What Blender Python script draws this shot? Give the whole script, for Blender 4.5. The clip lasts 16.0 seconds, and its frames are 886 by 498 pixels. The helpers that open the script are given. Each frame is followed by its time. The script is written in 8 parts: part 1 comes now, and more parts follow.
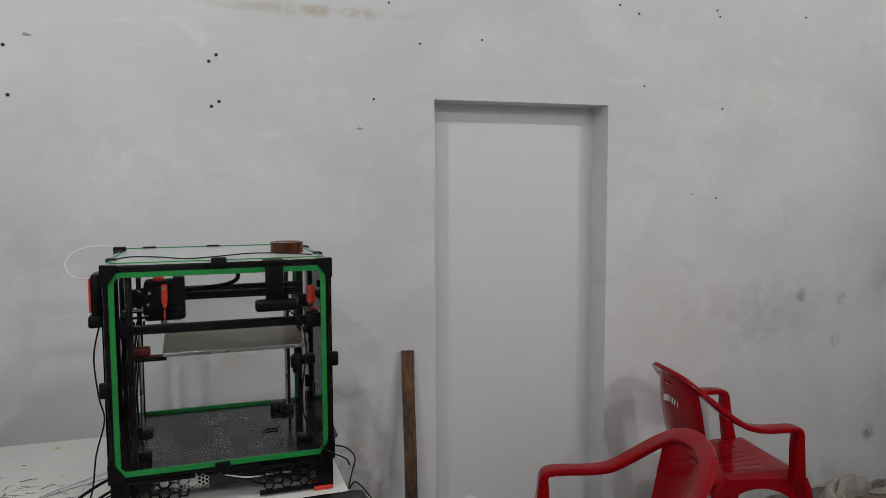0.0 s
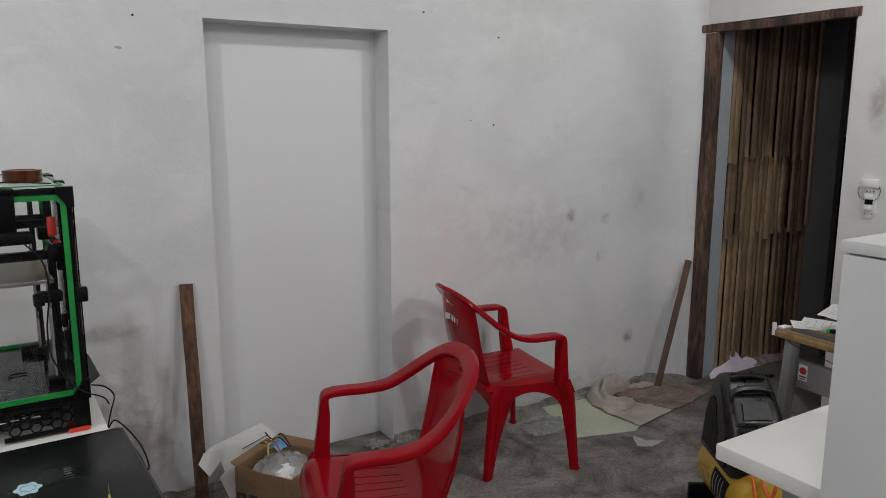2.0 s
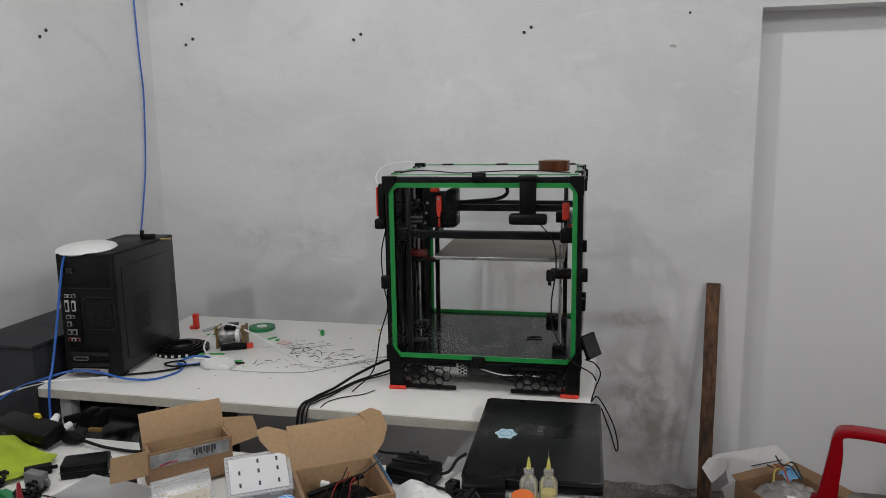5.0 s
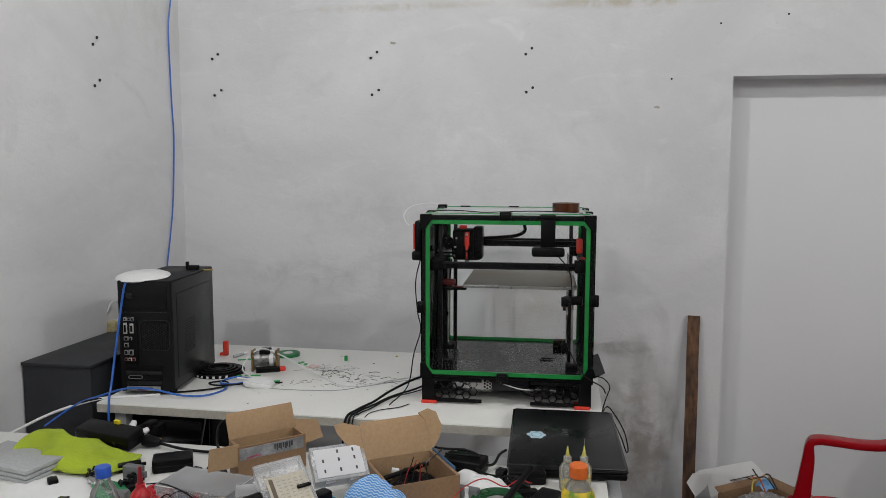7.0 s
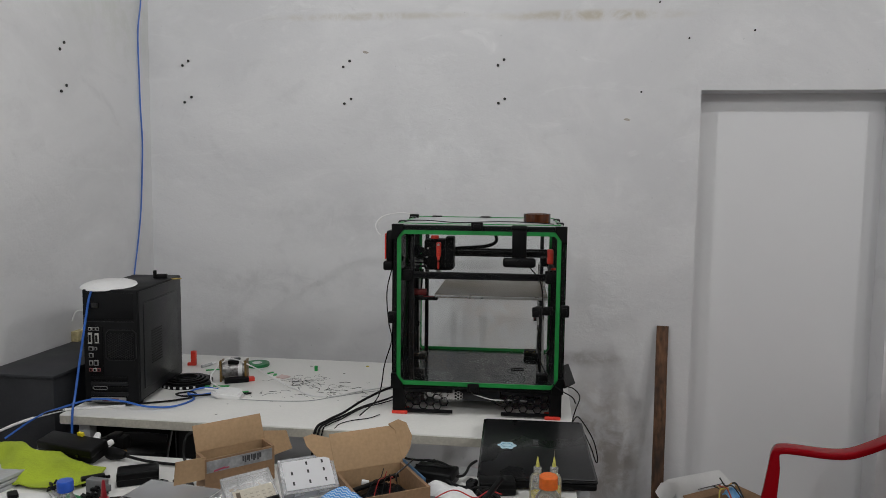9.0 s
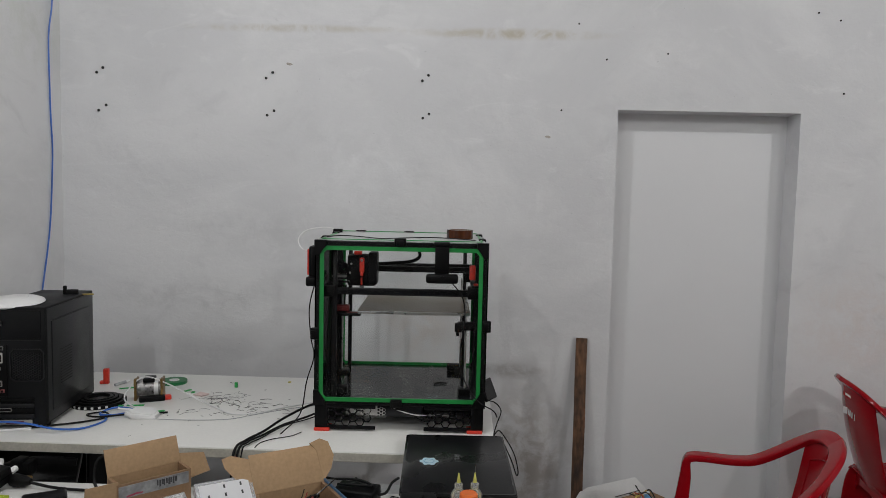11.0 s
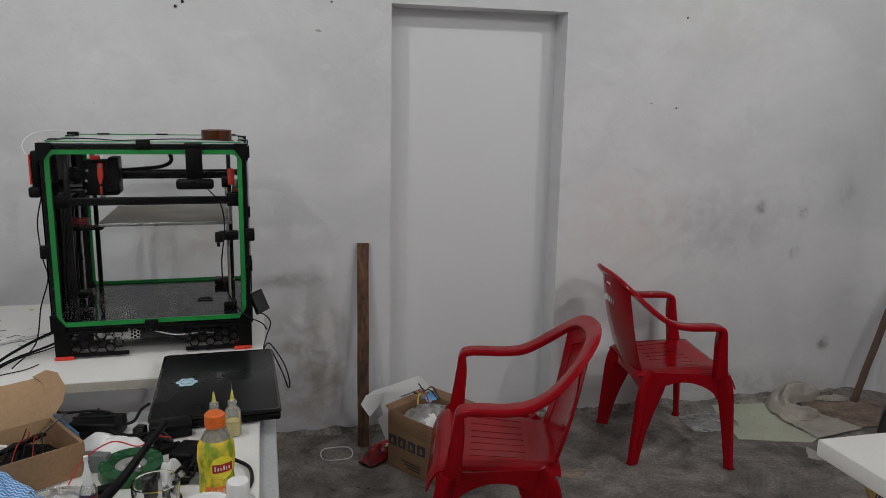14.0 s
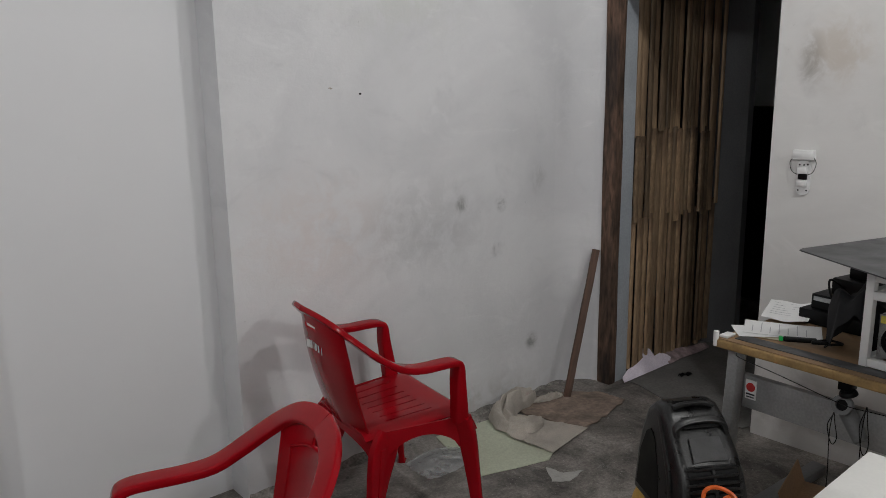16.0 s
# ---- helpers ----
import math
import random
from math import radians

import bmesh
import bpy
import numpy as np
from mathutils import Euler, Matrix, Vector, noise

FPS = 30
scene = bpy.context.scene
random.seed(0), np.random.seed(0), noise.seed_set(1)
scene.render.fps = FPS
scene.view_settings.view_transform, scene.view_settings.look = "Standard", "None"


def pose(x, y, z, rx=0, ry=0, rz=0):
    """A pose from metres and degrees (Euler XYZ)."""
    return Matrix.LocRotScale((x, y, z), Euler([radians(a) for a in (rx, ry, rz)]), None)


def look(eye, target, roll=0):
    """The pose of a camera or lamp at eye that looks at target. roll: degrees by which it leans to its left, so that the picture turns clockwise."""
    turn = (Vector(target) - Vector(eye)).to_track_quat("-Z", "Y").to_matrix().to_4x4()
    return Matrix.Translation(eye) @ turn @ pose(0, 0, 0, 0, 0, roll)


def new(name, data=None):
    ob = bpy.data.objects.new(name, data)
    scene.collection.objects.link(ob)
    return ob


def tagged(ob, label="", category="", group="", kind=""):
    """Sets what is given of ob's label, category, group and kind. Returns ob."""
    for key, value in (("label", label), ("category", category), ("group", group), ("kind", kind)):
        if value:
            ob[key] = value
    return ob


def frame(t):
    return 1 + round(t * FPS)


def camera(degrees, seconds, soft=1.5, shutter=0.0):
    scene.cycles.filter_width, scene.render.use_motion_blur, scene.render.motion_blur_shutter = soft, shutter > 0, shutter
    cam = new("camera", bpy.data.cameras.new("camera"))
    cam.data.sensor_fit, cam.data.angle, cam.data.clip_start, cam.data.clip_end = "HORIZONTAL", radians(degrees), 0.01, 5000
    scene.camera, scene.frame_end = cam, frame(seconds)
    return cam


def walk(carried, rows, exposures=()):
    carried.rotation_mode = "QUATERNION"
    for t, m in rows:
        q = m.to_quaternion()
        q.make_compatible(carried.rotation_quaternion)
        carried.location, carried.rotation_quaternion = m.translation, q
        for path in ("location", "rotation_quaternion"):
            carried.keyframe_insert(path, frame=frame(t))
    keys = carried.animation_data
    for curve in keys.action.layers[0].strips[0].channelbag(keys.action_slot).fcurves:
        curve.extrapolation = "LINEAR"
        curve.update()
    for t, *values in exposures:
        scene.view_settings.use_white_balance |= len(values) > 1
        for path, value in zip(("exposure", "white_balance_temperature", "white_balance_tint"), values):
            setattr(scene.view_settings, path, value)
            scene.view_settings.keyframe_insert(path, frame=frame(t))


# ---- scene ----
cam = camera(61.8, 16.0, 0.8)
PATH = [
    (0, (1.128, 0.187, 1.59), (1.735, 2.086, 1.421), -0.2),
    (0.5, (1.142, 0.182, 1.603), (1.837, 2.047, 1.409), 0.5),
    (1, (1.159, 0.169, 1.598), (1.928, 1.996, 1.335), 1.0),
    (1.5, (1.19, 0.143, 1.601), (2.125, 1.876, 1.25), 1.0),
    (2, (1.254, 0.121, 1.571), (2.295, 1.792, 1.218), -0.0),
    (2.5, (1.321, 0.203, 1.552), (2.33, 1.896, 1.214), -0.4),
    (3, (1.394, 0.436, 1.55), (2.212, 2.233, 1.232), 0.1),
    (3.5, (1.392, 0.599, 1.558), (1.803, 2.532, 1.25), 0.7),
    (4, (1.408, 0.529, 1.568), (1.39, 2.508, 1.277), 1.2),
    (4.5, (1.542, 0.308, 1.562), (1.261, 2.257, 1.211), 0.2),
    (5, (1.517, 0.116, 1.555), (1.073, 2.036, 1.213), -0.9),
    (5.2, (1.47, 0.036, 1.542), (1.045, 1.962, 1.211), -1.1),
    (7.3, (1.349, -0.239, 1.54), (1.054, 1.729, 1.343), 0.3),
    (7.5, (1.355, -0.24, 1.555), (1.085, 1.733, 1.363), 0.4),
    (8, (1.359, -0.24, 1.547), (1.103, 1.735, 1.364), 0.6),
    (8.5, (1.35, -0.235, 1.544), (1.089, 1.739, 1.356), 0.7),
    (10.8, (1.356, -0.244, 1.563), (1.269, 1.748, 1.405), 1.1),
    (11, (1.36, -0.245, 1.571), (1.304, 1.748, 1.412), 1.3),
    (11.5, (1.368, -0.233, 1.562), (1.339, 1.759, 1.378), 1.2),
    (12, (1.375, -0.224, 1.539), (1.345, 1.755, 1.246), 1.4),
    (12.5, (1.372, -0.216, 1.524), (1.308, 1.747, 1.144), 1.4),
    (13, (1.398, -0.219, 1.535), (1.441, 1.743, 1.15), 1.5),
    (13.5, (1.445, -0.181, 1.533), (1.711, 1.766, 1.163), 1.6),
    (14, (1.486, -0.13, 1.527), (1.952, 1.776, 1.143), 1.1),
    (14.5, (1.598, -0.018, 1.532), (2.223, 1.845, 1.16), 0.1),
    (15, (1.724, 0.152, 1.545), (2.449, 1.979, 1.176), -0.7),
    (15.5, (1.742, 0.391, 1.525), (2.764, 2.069, 1.133), -1.1),
    (16, (1.739, 0.702, 1.514), (3.019, 2.185, 1.11), -0.9),
]
EXPOSURES = ((0, -0.22), (1, -0.15), (2, -0.08), (2.5, -0.03), (4, -0.06), (5, -0.09), (7.3, -0.05), (7.5, -0.06), (8, -0.23), (8.7, -0.25), (11, -0.22), (12, -0.23),
             (12.5, -0.29), (13, -0.32), (14, -0.27), (14.5, -0.13), (15.5, -0.03), (16, -0.09))
walk(cam, [(t, look(eye, target, roll)) for t, eye, target, roll in PATH], EXPOSURES)

# ---------------------------------------------------------------- world and light
world = bpy.data.worlds.new("night")
world.use_nodes = True
world.node_tree.nodes["Background"].inputs["Color"].default_value = (0.02, 0.022, 0.03, 1)
world.node_tree.nodes["Background"].inputs["Strength"].default_value = 0.05
scene.world = world
scene.view_settings.exposure = 0.0


def ceiling_bulb(name, x, y, z, watts, colour, radius=0.04):
    lamp = bpy.data.lights.new(name, "POINT")
    lamp.energy, lamp.color, lamp.shadow_soft_size = watts, colour, radius
    ob = new(name, lamp)
    ob.location = (x, y, z)
    return ob


# bare bulbs hanging from the slab, out of view; the rearmost is added fill
for lx, ly, lz, watts in ((0.72, 1.4, 2.95, 40), (3.84, 1.1, 3.12, 48), (3.72, -1.2, 3.1, 82), (0.3, -0.9, 2.9, 50), (0.6, -3.4, 2.9, 33)):
    ceiling_bulb("ceiling_light", lx, ly, lz, watts, (0.982, 0.982, 0.974))

# ---------------------------------------------------------------- mesh helpers
RNG = random.Random(7)


def box(x0, x1, y0, y1, z0, z1, b=0.0, seg=2):
    bm = bmesh.new()
    m = Matrix.Translation(((x0 + x1) / 2, (y0 + y1) / 2, (z0 + z1) / 2)) @ Matrix.Diagonal((x1 - x0, y1 - y0, z1 - z0, 1))
    bmesh.ops.create_cube(bm, size=1, matrix=m)
    if b:
        bmesh.ops.bevel(bm, geom=bm.edges[:], offset=b, segments=seg, affect="EDGES", profile=0.5)
    return bm


def lathe(profile, seg=24, closed=False):
    """Turn a list of (radius, z) about the z axis."""
    bm = bmesh.new()
    rings = []
    for r, z in profile:
        if r < 1e-6:
            rings.append([bm.verts.new((0, 0, z))])
        else:
            rings.append([bm.verts.new((r * math.cos(k * math.tau / seg), r * math.sin(k * math.tau / seg), z)) for k in range(seg)])
    pairs = list(zip(rings, rings[1:] + rings[:1])) if closed else list(zip(rings, rings[1:]))
    for a, c in pairs:
        for k in range(seg):
            n = (k + 1) % seg
            if len(a) == 1 and len(c) > 1:
                bm.faces.new((a[0], c[n], c[k]))
            elif len(c) == 1 and len(a) > 1:
                bm.faces.new((a[k], a[n], c[0]))
            elif len(a) > 1 and len(c) > 1:
                bm.faces.new((a[k], a[n], c[n], c[k]))
    bmesh.ops.recalc_face_normals(bm, faces=bm.faces[:])
    return bm


def cyl(r, h, seg=20, r2=None, b=0.0):
    r2 = r if r2 is None else r2
    if b:
        return lathe([(0, 0), (r - b, 0), (r, b), (r2, h - b), (r2 - b, h), (0, h)], seg)
    return lathe([(0, 0), (r, 0), (r2, h), (0, h)], seg)


def xf(bm, m):
    bmesh.ops.transform(bm, matrix=m, verts=bm.verts[:])
    return bm


def join(*parts):
    out = bmesh.new()
    for bm in parts:
        me = bpy.data.meshes.new("tmp")
        bm.to_mesh(me)
        out.from_mesh(me)
        bm.free()
        bpy.data.meshes.remove(me)
    return out


def spline(rows, n=6):
    """Smooth rows of numbers through the given rows."""
    p = [np.array(r, float) for r in rows]
    p = [2 * p[0] - p[1]] + p + [2 * p[-1] - p[-2]]
    out = []
    for i in range(1, len(p) - 2):
        for k in range(n):
            t = k / n
            out.append(0.5 * (2 * p[i] + (p[i + 1] - p[i - 1]) * t + (2 * p[i - 1] - 5 * p[i] + 4 * p[i + 1] - p[i + 2]) * t * t
                              + (3 * p[i] - p[i - 1] - 3 * p[i + 1] + p[i + 2]) * t ** 3))
    return out + [p[-2]]


def loft(rings, caps=True):
    bm = bmesh.new()
    vs = [[bm.verts.new(v) for v in ring] for ring in rings]
    for a, c in zip(vs, vs[1:]):
        for k in range(len(a)):
            n = (k + 1) % len(a)
            bm.faces.new((a[k], a[n], c[n], c[k]))
    if caps:
        bm.faces.new(vs[0][::-1])
        bm.faces.new(vs[-1])
    bmesh.ops.recalc_face_normals(bm, faces=bm.faces[:])
    return bm


def tube(points, r, seg=6, n=6):
    """A round cable along a smooth line."""
    path = [Vector(p) for p in (spline(points, n) if n > 1 else points)]
    rings, side = [], None
    for i, p in enumerate(path):
        tan = (path[min(i + 1, len(path) - 1)] - path[max(i - 1, 0)]).normalized()
        if side is None:
            side = tan.orthogonal().normalized()
        side = (side - tan * side.dot(tan)).normalized()
        up = tan.cross(side)
        rings.append([p + r * (math.cos(k * math.tau / seg) * side + math.sin(k * math.tau / seg) * up) for k in range(seg)])
    return loft(rings)


def sweep(rows, n=5, seg=12, power=0.55):
    """A rounded bar: rows of x, y, z, the way of its width, half its width, half its thickness."""
    rows = spline(rows, n)
    pts = [Vector(r[:3]) for r in rows]
    rings = []
    for i, r in enumerate(rows):
        tan = (pts[min(i + 1, len(pts) - 1)] - pts[max(i - 1, 0)]).normalized()
        w = Vector(r[3:6])
        w = (w - tan * w.dot(tan)).normalized()
        t = tan.cross(w)
        ring = []
        for k in range(seg):
            a = k * math.tau / seg
            c, s = math.cos(a), math.sin(a)
            ring.append(pts[i] + w * r[6] * math.copysign(abs(c) ** power, c) + t * r[7] * math.copysign(abs(s) ** power, s))
        rings.append(ring)
    return loft(rings)


def sheet(fn, nu, nv, thick, skip=None):
    """A shell of even thickness over fn(u, v), u and v from 0 to 1; skip(i, j) leaves cells open."""
    grid = np.array([[fn(i / nu, j / nv) for j in range(nv + 1)] for i in range(nu + 1)], float)
    du = np.gradient(grid, axis=0)
    dv = np.gradient(grid, axis=1)
    nor = np.cross(du, dv)
    nor /= np.maximum(np.linalg.norm(nor, axis=2, keepdims=True), 1e-9)
    bm = bmesh.new()
    top = [[bm.verts.new(grid[i, j] + nor[i, j] * thick / 2) for j in range(nv + 1)] for i in range(nu + 1)]
    low = [[bm.verts.new(grid[i, j] - nor[i, j] * thick / 2) for j in range(nv + 1)] for i in range(nu + 1)]
    solid = lambda i, j: 0 <= i < nu and 0 <= j < nv and not (skip and skip(i, j))
    for i in range(nu):
        for j in range(nv):
            if not solid(i, j):
                continue
            a, b, c, d = (i, j), (i + 1, j), (i + 1, j + 1), (i, j + 1)
            bm.faces.new([top[p][q] for p, q in (a, b, c, d)])
            bm.faces.new([low[p][q] for p, q in (d, c, b, a)])
            for (p, q), (r, s), nb in ((a, b, (i, j - 1)), (b, c, (i + 1, j)), (c, d, (i, j + 1)), (d, a, (i - 1, j))):
                if not solid(*nb):
                    bm.faces.new((top[r][s], top[p][q], low[p][q], low[r][s]))
    for v in [v for v in bm.verts if not v.link_faces]:
        bm.verts.remove(v)
    bmesh.ops.recalc_face_normals(bm, faces=bm.faces[:])
    return bm


def flat(poly, z0, z1):
    """A flat outline of (x, y) with thickness."""
    return loft([[(x, y, z0) for x, y in poly], [(x, y, z1) for x, y in poly]])


def mesh_of(name, bm, material, sharp=38):
    me = bpy.data.meshes.new(name)
    bm.to_mesh(me)
    bm.free()
    me.polygons.foreach_set("use_smooth", [True] * len(me.polygons))
    me.set_sharp_from_angle(angle=radians(sharp))
    me.materials.append(material)
    return me


def part(name, bm, material, parent, label="", m=None):
    """One mesh under a thing or under a part."""
    ob = new(name, mesh_of(name, bm, material))
    ob.parent = parent
    if m is not None:
        ob.matrix_basis = m
    return tagged(ob, label)


def thing(name, label, category, m=None, group=""):
    """An empty at the base of a thing, which its parts hang on."""
    ob = new(name)
    ob.empty_display_size = 0.05
    if m is not None:
        ob.matrix_basis = m
    return tagged(ob, label, category, group)


def single(name, bm, material, label, category, m=None, group="", kind=""):
    ob = new(name, mesh_of(name, bm, material))
    if m is not None:
        ob.matrix_basis = m
    return tagged(ob, label, category, group, kind)


# ---------------------------------------------------------------- materials
def mat(name, colour, rough=0.5, metal=0.0, var=0.12, scale=9.0, grain=0.05, gscale=120.0, bump=0.1, bscale=150.0,
        rand=0.0, spec=0.5, rvar=0.1, second=None, stretch=(1, 1, 1)):
    """A surface with a base colour varied by blotches and grain, and fine relief."""
    m = bpy.data.materials.new(name)
    m.use_nodes = True
    nt = m.node_tree
    n, l = nt.nodes, nt.links
    b = n["Principled BSDF"]
    b.inputs["Metallic"].default_value = metal
    b.inputs["Specular IOR Level"].default_value = spec
    tc = n.new("ShaderNodeTexCoord")
    mp = n.new("ShaderNodeMapping")
    mp.inputs["Scale"].default_value = stretch
    l.new(tc.outputs["Object"], mp.inputs["Vector"])
    big, fine = n.new("ShaderNodeTexNoise"), n.new("ShaderNodeTexNoise")
    big.inputs["Scale"].default_value, big.inputs["Detail"].default_value = scale, 5
    fine.inputs["Scale"].default_value, fine.inputs["Detail"].default_value = gscale, 3
    for t in (big, fine):
        l.new(mp.outputs["Vector"], t.inputs["Vector"])
    dark = tuple(c * (1 - 1.6 * var) for c in colour) if second is None else second
    light = tuple(min(1, c * (1 + 0.9 * var)) for c in colour)
    ramp = n.new("ShaderNodeValToRGB")
    ramp.color_ramp.elements[0].position, ramp.color_ramp.elements[0].color = 0.32, (*dark, 1)
    ramp.color_ramp.elements[1].position, ramp.color_ramp.elements[1].color = 0.68, (*light, 1)
    l.new(big.outputs["Fac"], ramp.inputs["Fac"])
    val = n.new("ShaderNodeMapRange")
    val.inputs["From Min"].default_value, val.inputs["From Max"].default_value = 0.3, 0.7
    val.inputs["To Min"].default_value, val.inputs["To Max"].default_value = 1 - grain * 2, 1 + grain * 2
    l.new(fine.outputs["Fac"], val.inputs["Value"])
    hsv = n.new("ShaderNodeHueSaturation")
    l.new(ramp.outputs["Color"], hsv.inputs["Color"])
    if rand:
        info, mul, mr = n.new("ShaderNodeObjectInfo"), n.new("ShaderNodeMath"), n.new("ShaderNodeMapRange")
        mul.operation = "MULTIPLY"
        mr.inputs["To Min"].default_value, mr.inputs["To Max"].default_value = 1 - rand, 1 + rand
        l.new(info.outputs["Random"], mr.inputs["Value"])
        l.new(mr.outputs["Result"], mul.inputs[0])
        l.new(val.outputs["Result"], mul.inputs[1])
        l.new(mul.outputs["Value"], hsv.inputs["Value"])
    else:
        l.new(val.outputs["Result"], hsv.inputs["Value"])
    l.new(hsv.outputs["Color"], b.inputs["Base Color"])
    rr = n.new("ShaderNodeMapRange")
    rr.inputs["From Min"].default_value, rr.inputs["From Max"].default_value = 0.3, 0.7
    rr.inputs["To Min"].default_value, rr.inputs["To Max"].default_value = max(0.02, rough - rvar), min(1, rough + rvar)
    l.new(big.outputs["Fac"], rr.inputs["Value"])
    l.new(rr.outputs["Result"], b.inputs["Roughness"])
    if bump:
        rel = n.new("ShaderNodeTexNoise")
        rel.inputs["Scale"].default_value, rel.inputs["Detail"].default_value = bscale, 4
        l.new(mp.outputs["Vector"], rel.inputs["Vector"])
        bp = n.new("ShaderNodeBump")
        bp.inputs["Strength"].default_value, bp.inputs["Distance"].default_value = bump, 0.002
        l.new(rel.outputs["Fac"], bp.inputs["Height"])
        l.new(bp.outputs["Normal"], b.inputs["Normal"])
    return m


def clear(name, tint=(1, 1, 1), rough=0.0, ior=1.45):
    m = bpy.data.materials.new(name)
    m.use_nodes = True
    b = m.node_tree.nodes["Principled BSDF"]
    b.inputs["Base Color"].default_value = (*tint, 1)
    b.inputs["Transmission Weight"].default_value = 1
    b.inputs["Roughness"].default_value = rough
    b.inputs["IOR"].default_value = ior
    return m


def pane_clear(name, tint=(0.93, 0.96, 0.95), gloss=0.10, rough=0.02):
    """A thin clear sheet: mostly see-through, with a Fresnel sheen."""
    m = bpy.data.materials.new(name)
    m.use_nodes = True
    nt = m.node_tree
    nt.nodes.clear()
    out, mix = nt.nodes.new("ShaderNodeOutputMaterial"), nt.nodes.new("ShaderNodeMixShader")
    tr, gl, fr = nt.nodes.new("ShaderNodeBsdfTransparent"), nt.nodes.new("ShaderNodeBsdfGlossy"), nt.nodes.new("ShaderNodeFresnel")
    fr.inputs["IOR"].default_value = 1.0 + gloss * 4.5
    tr.inputs["Color"].default_value = (*tint, 1)
    gl.inputs["Roughness"].default_value = rough
    nt.links.new(fr.outputs["Fac"], mix.inputs["Fac"])
    nt.links.new(tr.outputs["BSDF"], mix.inputs[1])
    nt.links.new(gl.outputs["BSDF"], mix.inputs[2])
    nt.links.new(mix.outputs["Shader"], out.inputs["Surface"])
    return m


def plaster(name, light, mid, stains=(), relief=0.5, warm=None, blotch=1.0, plain=False):
    """Whitewashed plaster: broad cloudy patches, trowel strokes, stains and toned patches of given place and size."""
    m = bpy.data.materials.new(name)
    m.use_nodes = True
    nt = m.node_tree
    n, l = nt.nodes, nt.links
    b = n["Principled BSDF"]
    b.inputs["Roughness"].default_value = 0.75
    b.inputs["Specular IOR Level"].default_value = 0.3
    tc = n.new("ShaderNodeTexCoord")

    def noise_at(scale, detail=5, stretch=(1, 1, 1), distortion=0.0, rough=0.6):
        mp, t = n.new("ShaderNodeMapping"), n.new("ShaderNodeTexNoise")
        mp.inputs["Scale"].default_value = stretch
        t.inputs["Scale"].default_value, t.inputs["Detail"].default_value = scale, detail
        t.inputs["Roughness"].default_value, t.inputs["Distortion"].default_value = rough, distortion
        l.new(tc.outputs["Object"], mp.inputs["Vector"])
        l.new(mp.outputs["Vector"], t.inputs["Vector"])
        return t.outputs["Fac"]

    def ranged(v, a, c, lo, hi, smooth=True):
        r = n.new("ShaderNodeMapRange")
        r.interpolation_type = "SMOOTHSTEP" if smooth else "LINEAR"
        for key, x in zip(("From Min", "From Max", "To Min", "To Max"), (a, c, lo, hi)):
            r.inputs[key].default_value = x
        l.new(v, r.inputs["Value"])
        return r.outputs["Result"]

    def mixed(fac, a, c):
        x = n.new("ShaderNodeMix")
        x.data_type = "RGBA"
        l.new(fac, x.inputs["Factor"]) if not isinstance(fac, float) else None
        for key, v in (("A", a), ("B", c)):
            socket = [s for s in x.inputs if s.name == key and s.type == "RGBA"][0]
            if isinstance(v, tuple):
                socket.default_value = (*v, 1)
            else:
                l.new(v, socket)
        return [s for s in x.outputs if s.type == "RGBA"][0]

    col = mixed(ranged(noise_at(1.1 * blotch, 6, (1, 1, 1.3), 0.6), 0.36, 0.64, 0, 1), mid, light)
    grey = tuple(c * 0.9 for c in mid)
    if not plain:
        col = mixed(ranged(noise_at(4.2, 7, (1, 1, 1.4), 0.9, 0.66), 0.52, 0.8, 0, 0.55), col, grey)
    pale = tuple(min(1, c * 1.05) for c in light)
    if not plain:
        col = mixed(ranged(noise_at(3.0, 6, (1, 1, 2.2), 1.5, 0.65), 0.55, 0.75, 0, 0.6), col, pale)
    if warm:
        col = mixed(ranged(noise_at(0.9, 3), 0.5, 0.68, 0, 0.6), col, warm)
    edge = noise_at(9.0, 7, (1, 1, 1), 0.5, 0.7)
    for place, size, strength, tone in stains:
        sub, sc, ln = n.new("ShaderNodeVectorMath"), n.new("ShaderNodeVectorMath"), n.new("ShaderNodeVectorMath")
        sub.operation, sc.operation, ln.operation = "SUBTRACT", "DIVIDE", "LENGTH"
        sub.inputs[1].default_value, sc.inputs[1].default_value = place, size
        l.new(tc.outputs["Object"], sub.inputs[0])
        l.new(sub.outputs["Vector"], sc.inputs[0])
        l.new(sc.outputs["Vector"], ln.inputs[0])
        near = ranged(ln.outputs["Value"], 0.15, 1.0, 1, 0)
        mul = n.new("ShaderNodeMath")
        mul.operation = "MULTIPLY"
        l.new(near, mul.inputs[0])
        l.new(ranged(edge, 0.38, 0.62, 0.12 * strength, strength), mul.inputs[1])
        col = mixed(mul.outputs["Value"], col, tone)
    speck = ranged(noise_at(55, 2), 0.74, 0.8, 0, 0.35)
    col = mixed(speck, col, tuple(c * 0.6 for c in mid))
    l.new(col, b.inputs["Base Color"])
    rel, prev = (noise_at(3.5, 8, (1, 1, 1), 0.4, 0.6), noise_at(70, 5, (1, 1, 1), 0, 0.7), noise_at(17, 6, (1, 1, 1.5), 0.8, 0.65)), None
    for v, dist in zip(rel, (0.010, 0.0018, 0.004)):
        bp = n.new("ShaderNodeBump")
        bp.inputs["Strength"].default_value, bp.inputs["Distance"].default_value = relief, dist
        l.new(v, bp.inputs["Height"])
        if prev:
            l.new(prev, bp.inputs["Normal"])
        prev = bp.outputs["Normal"]
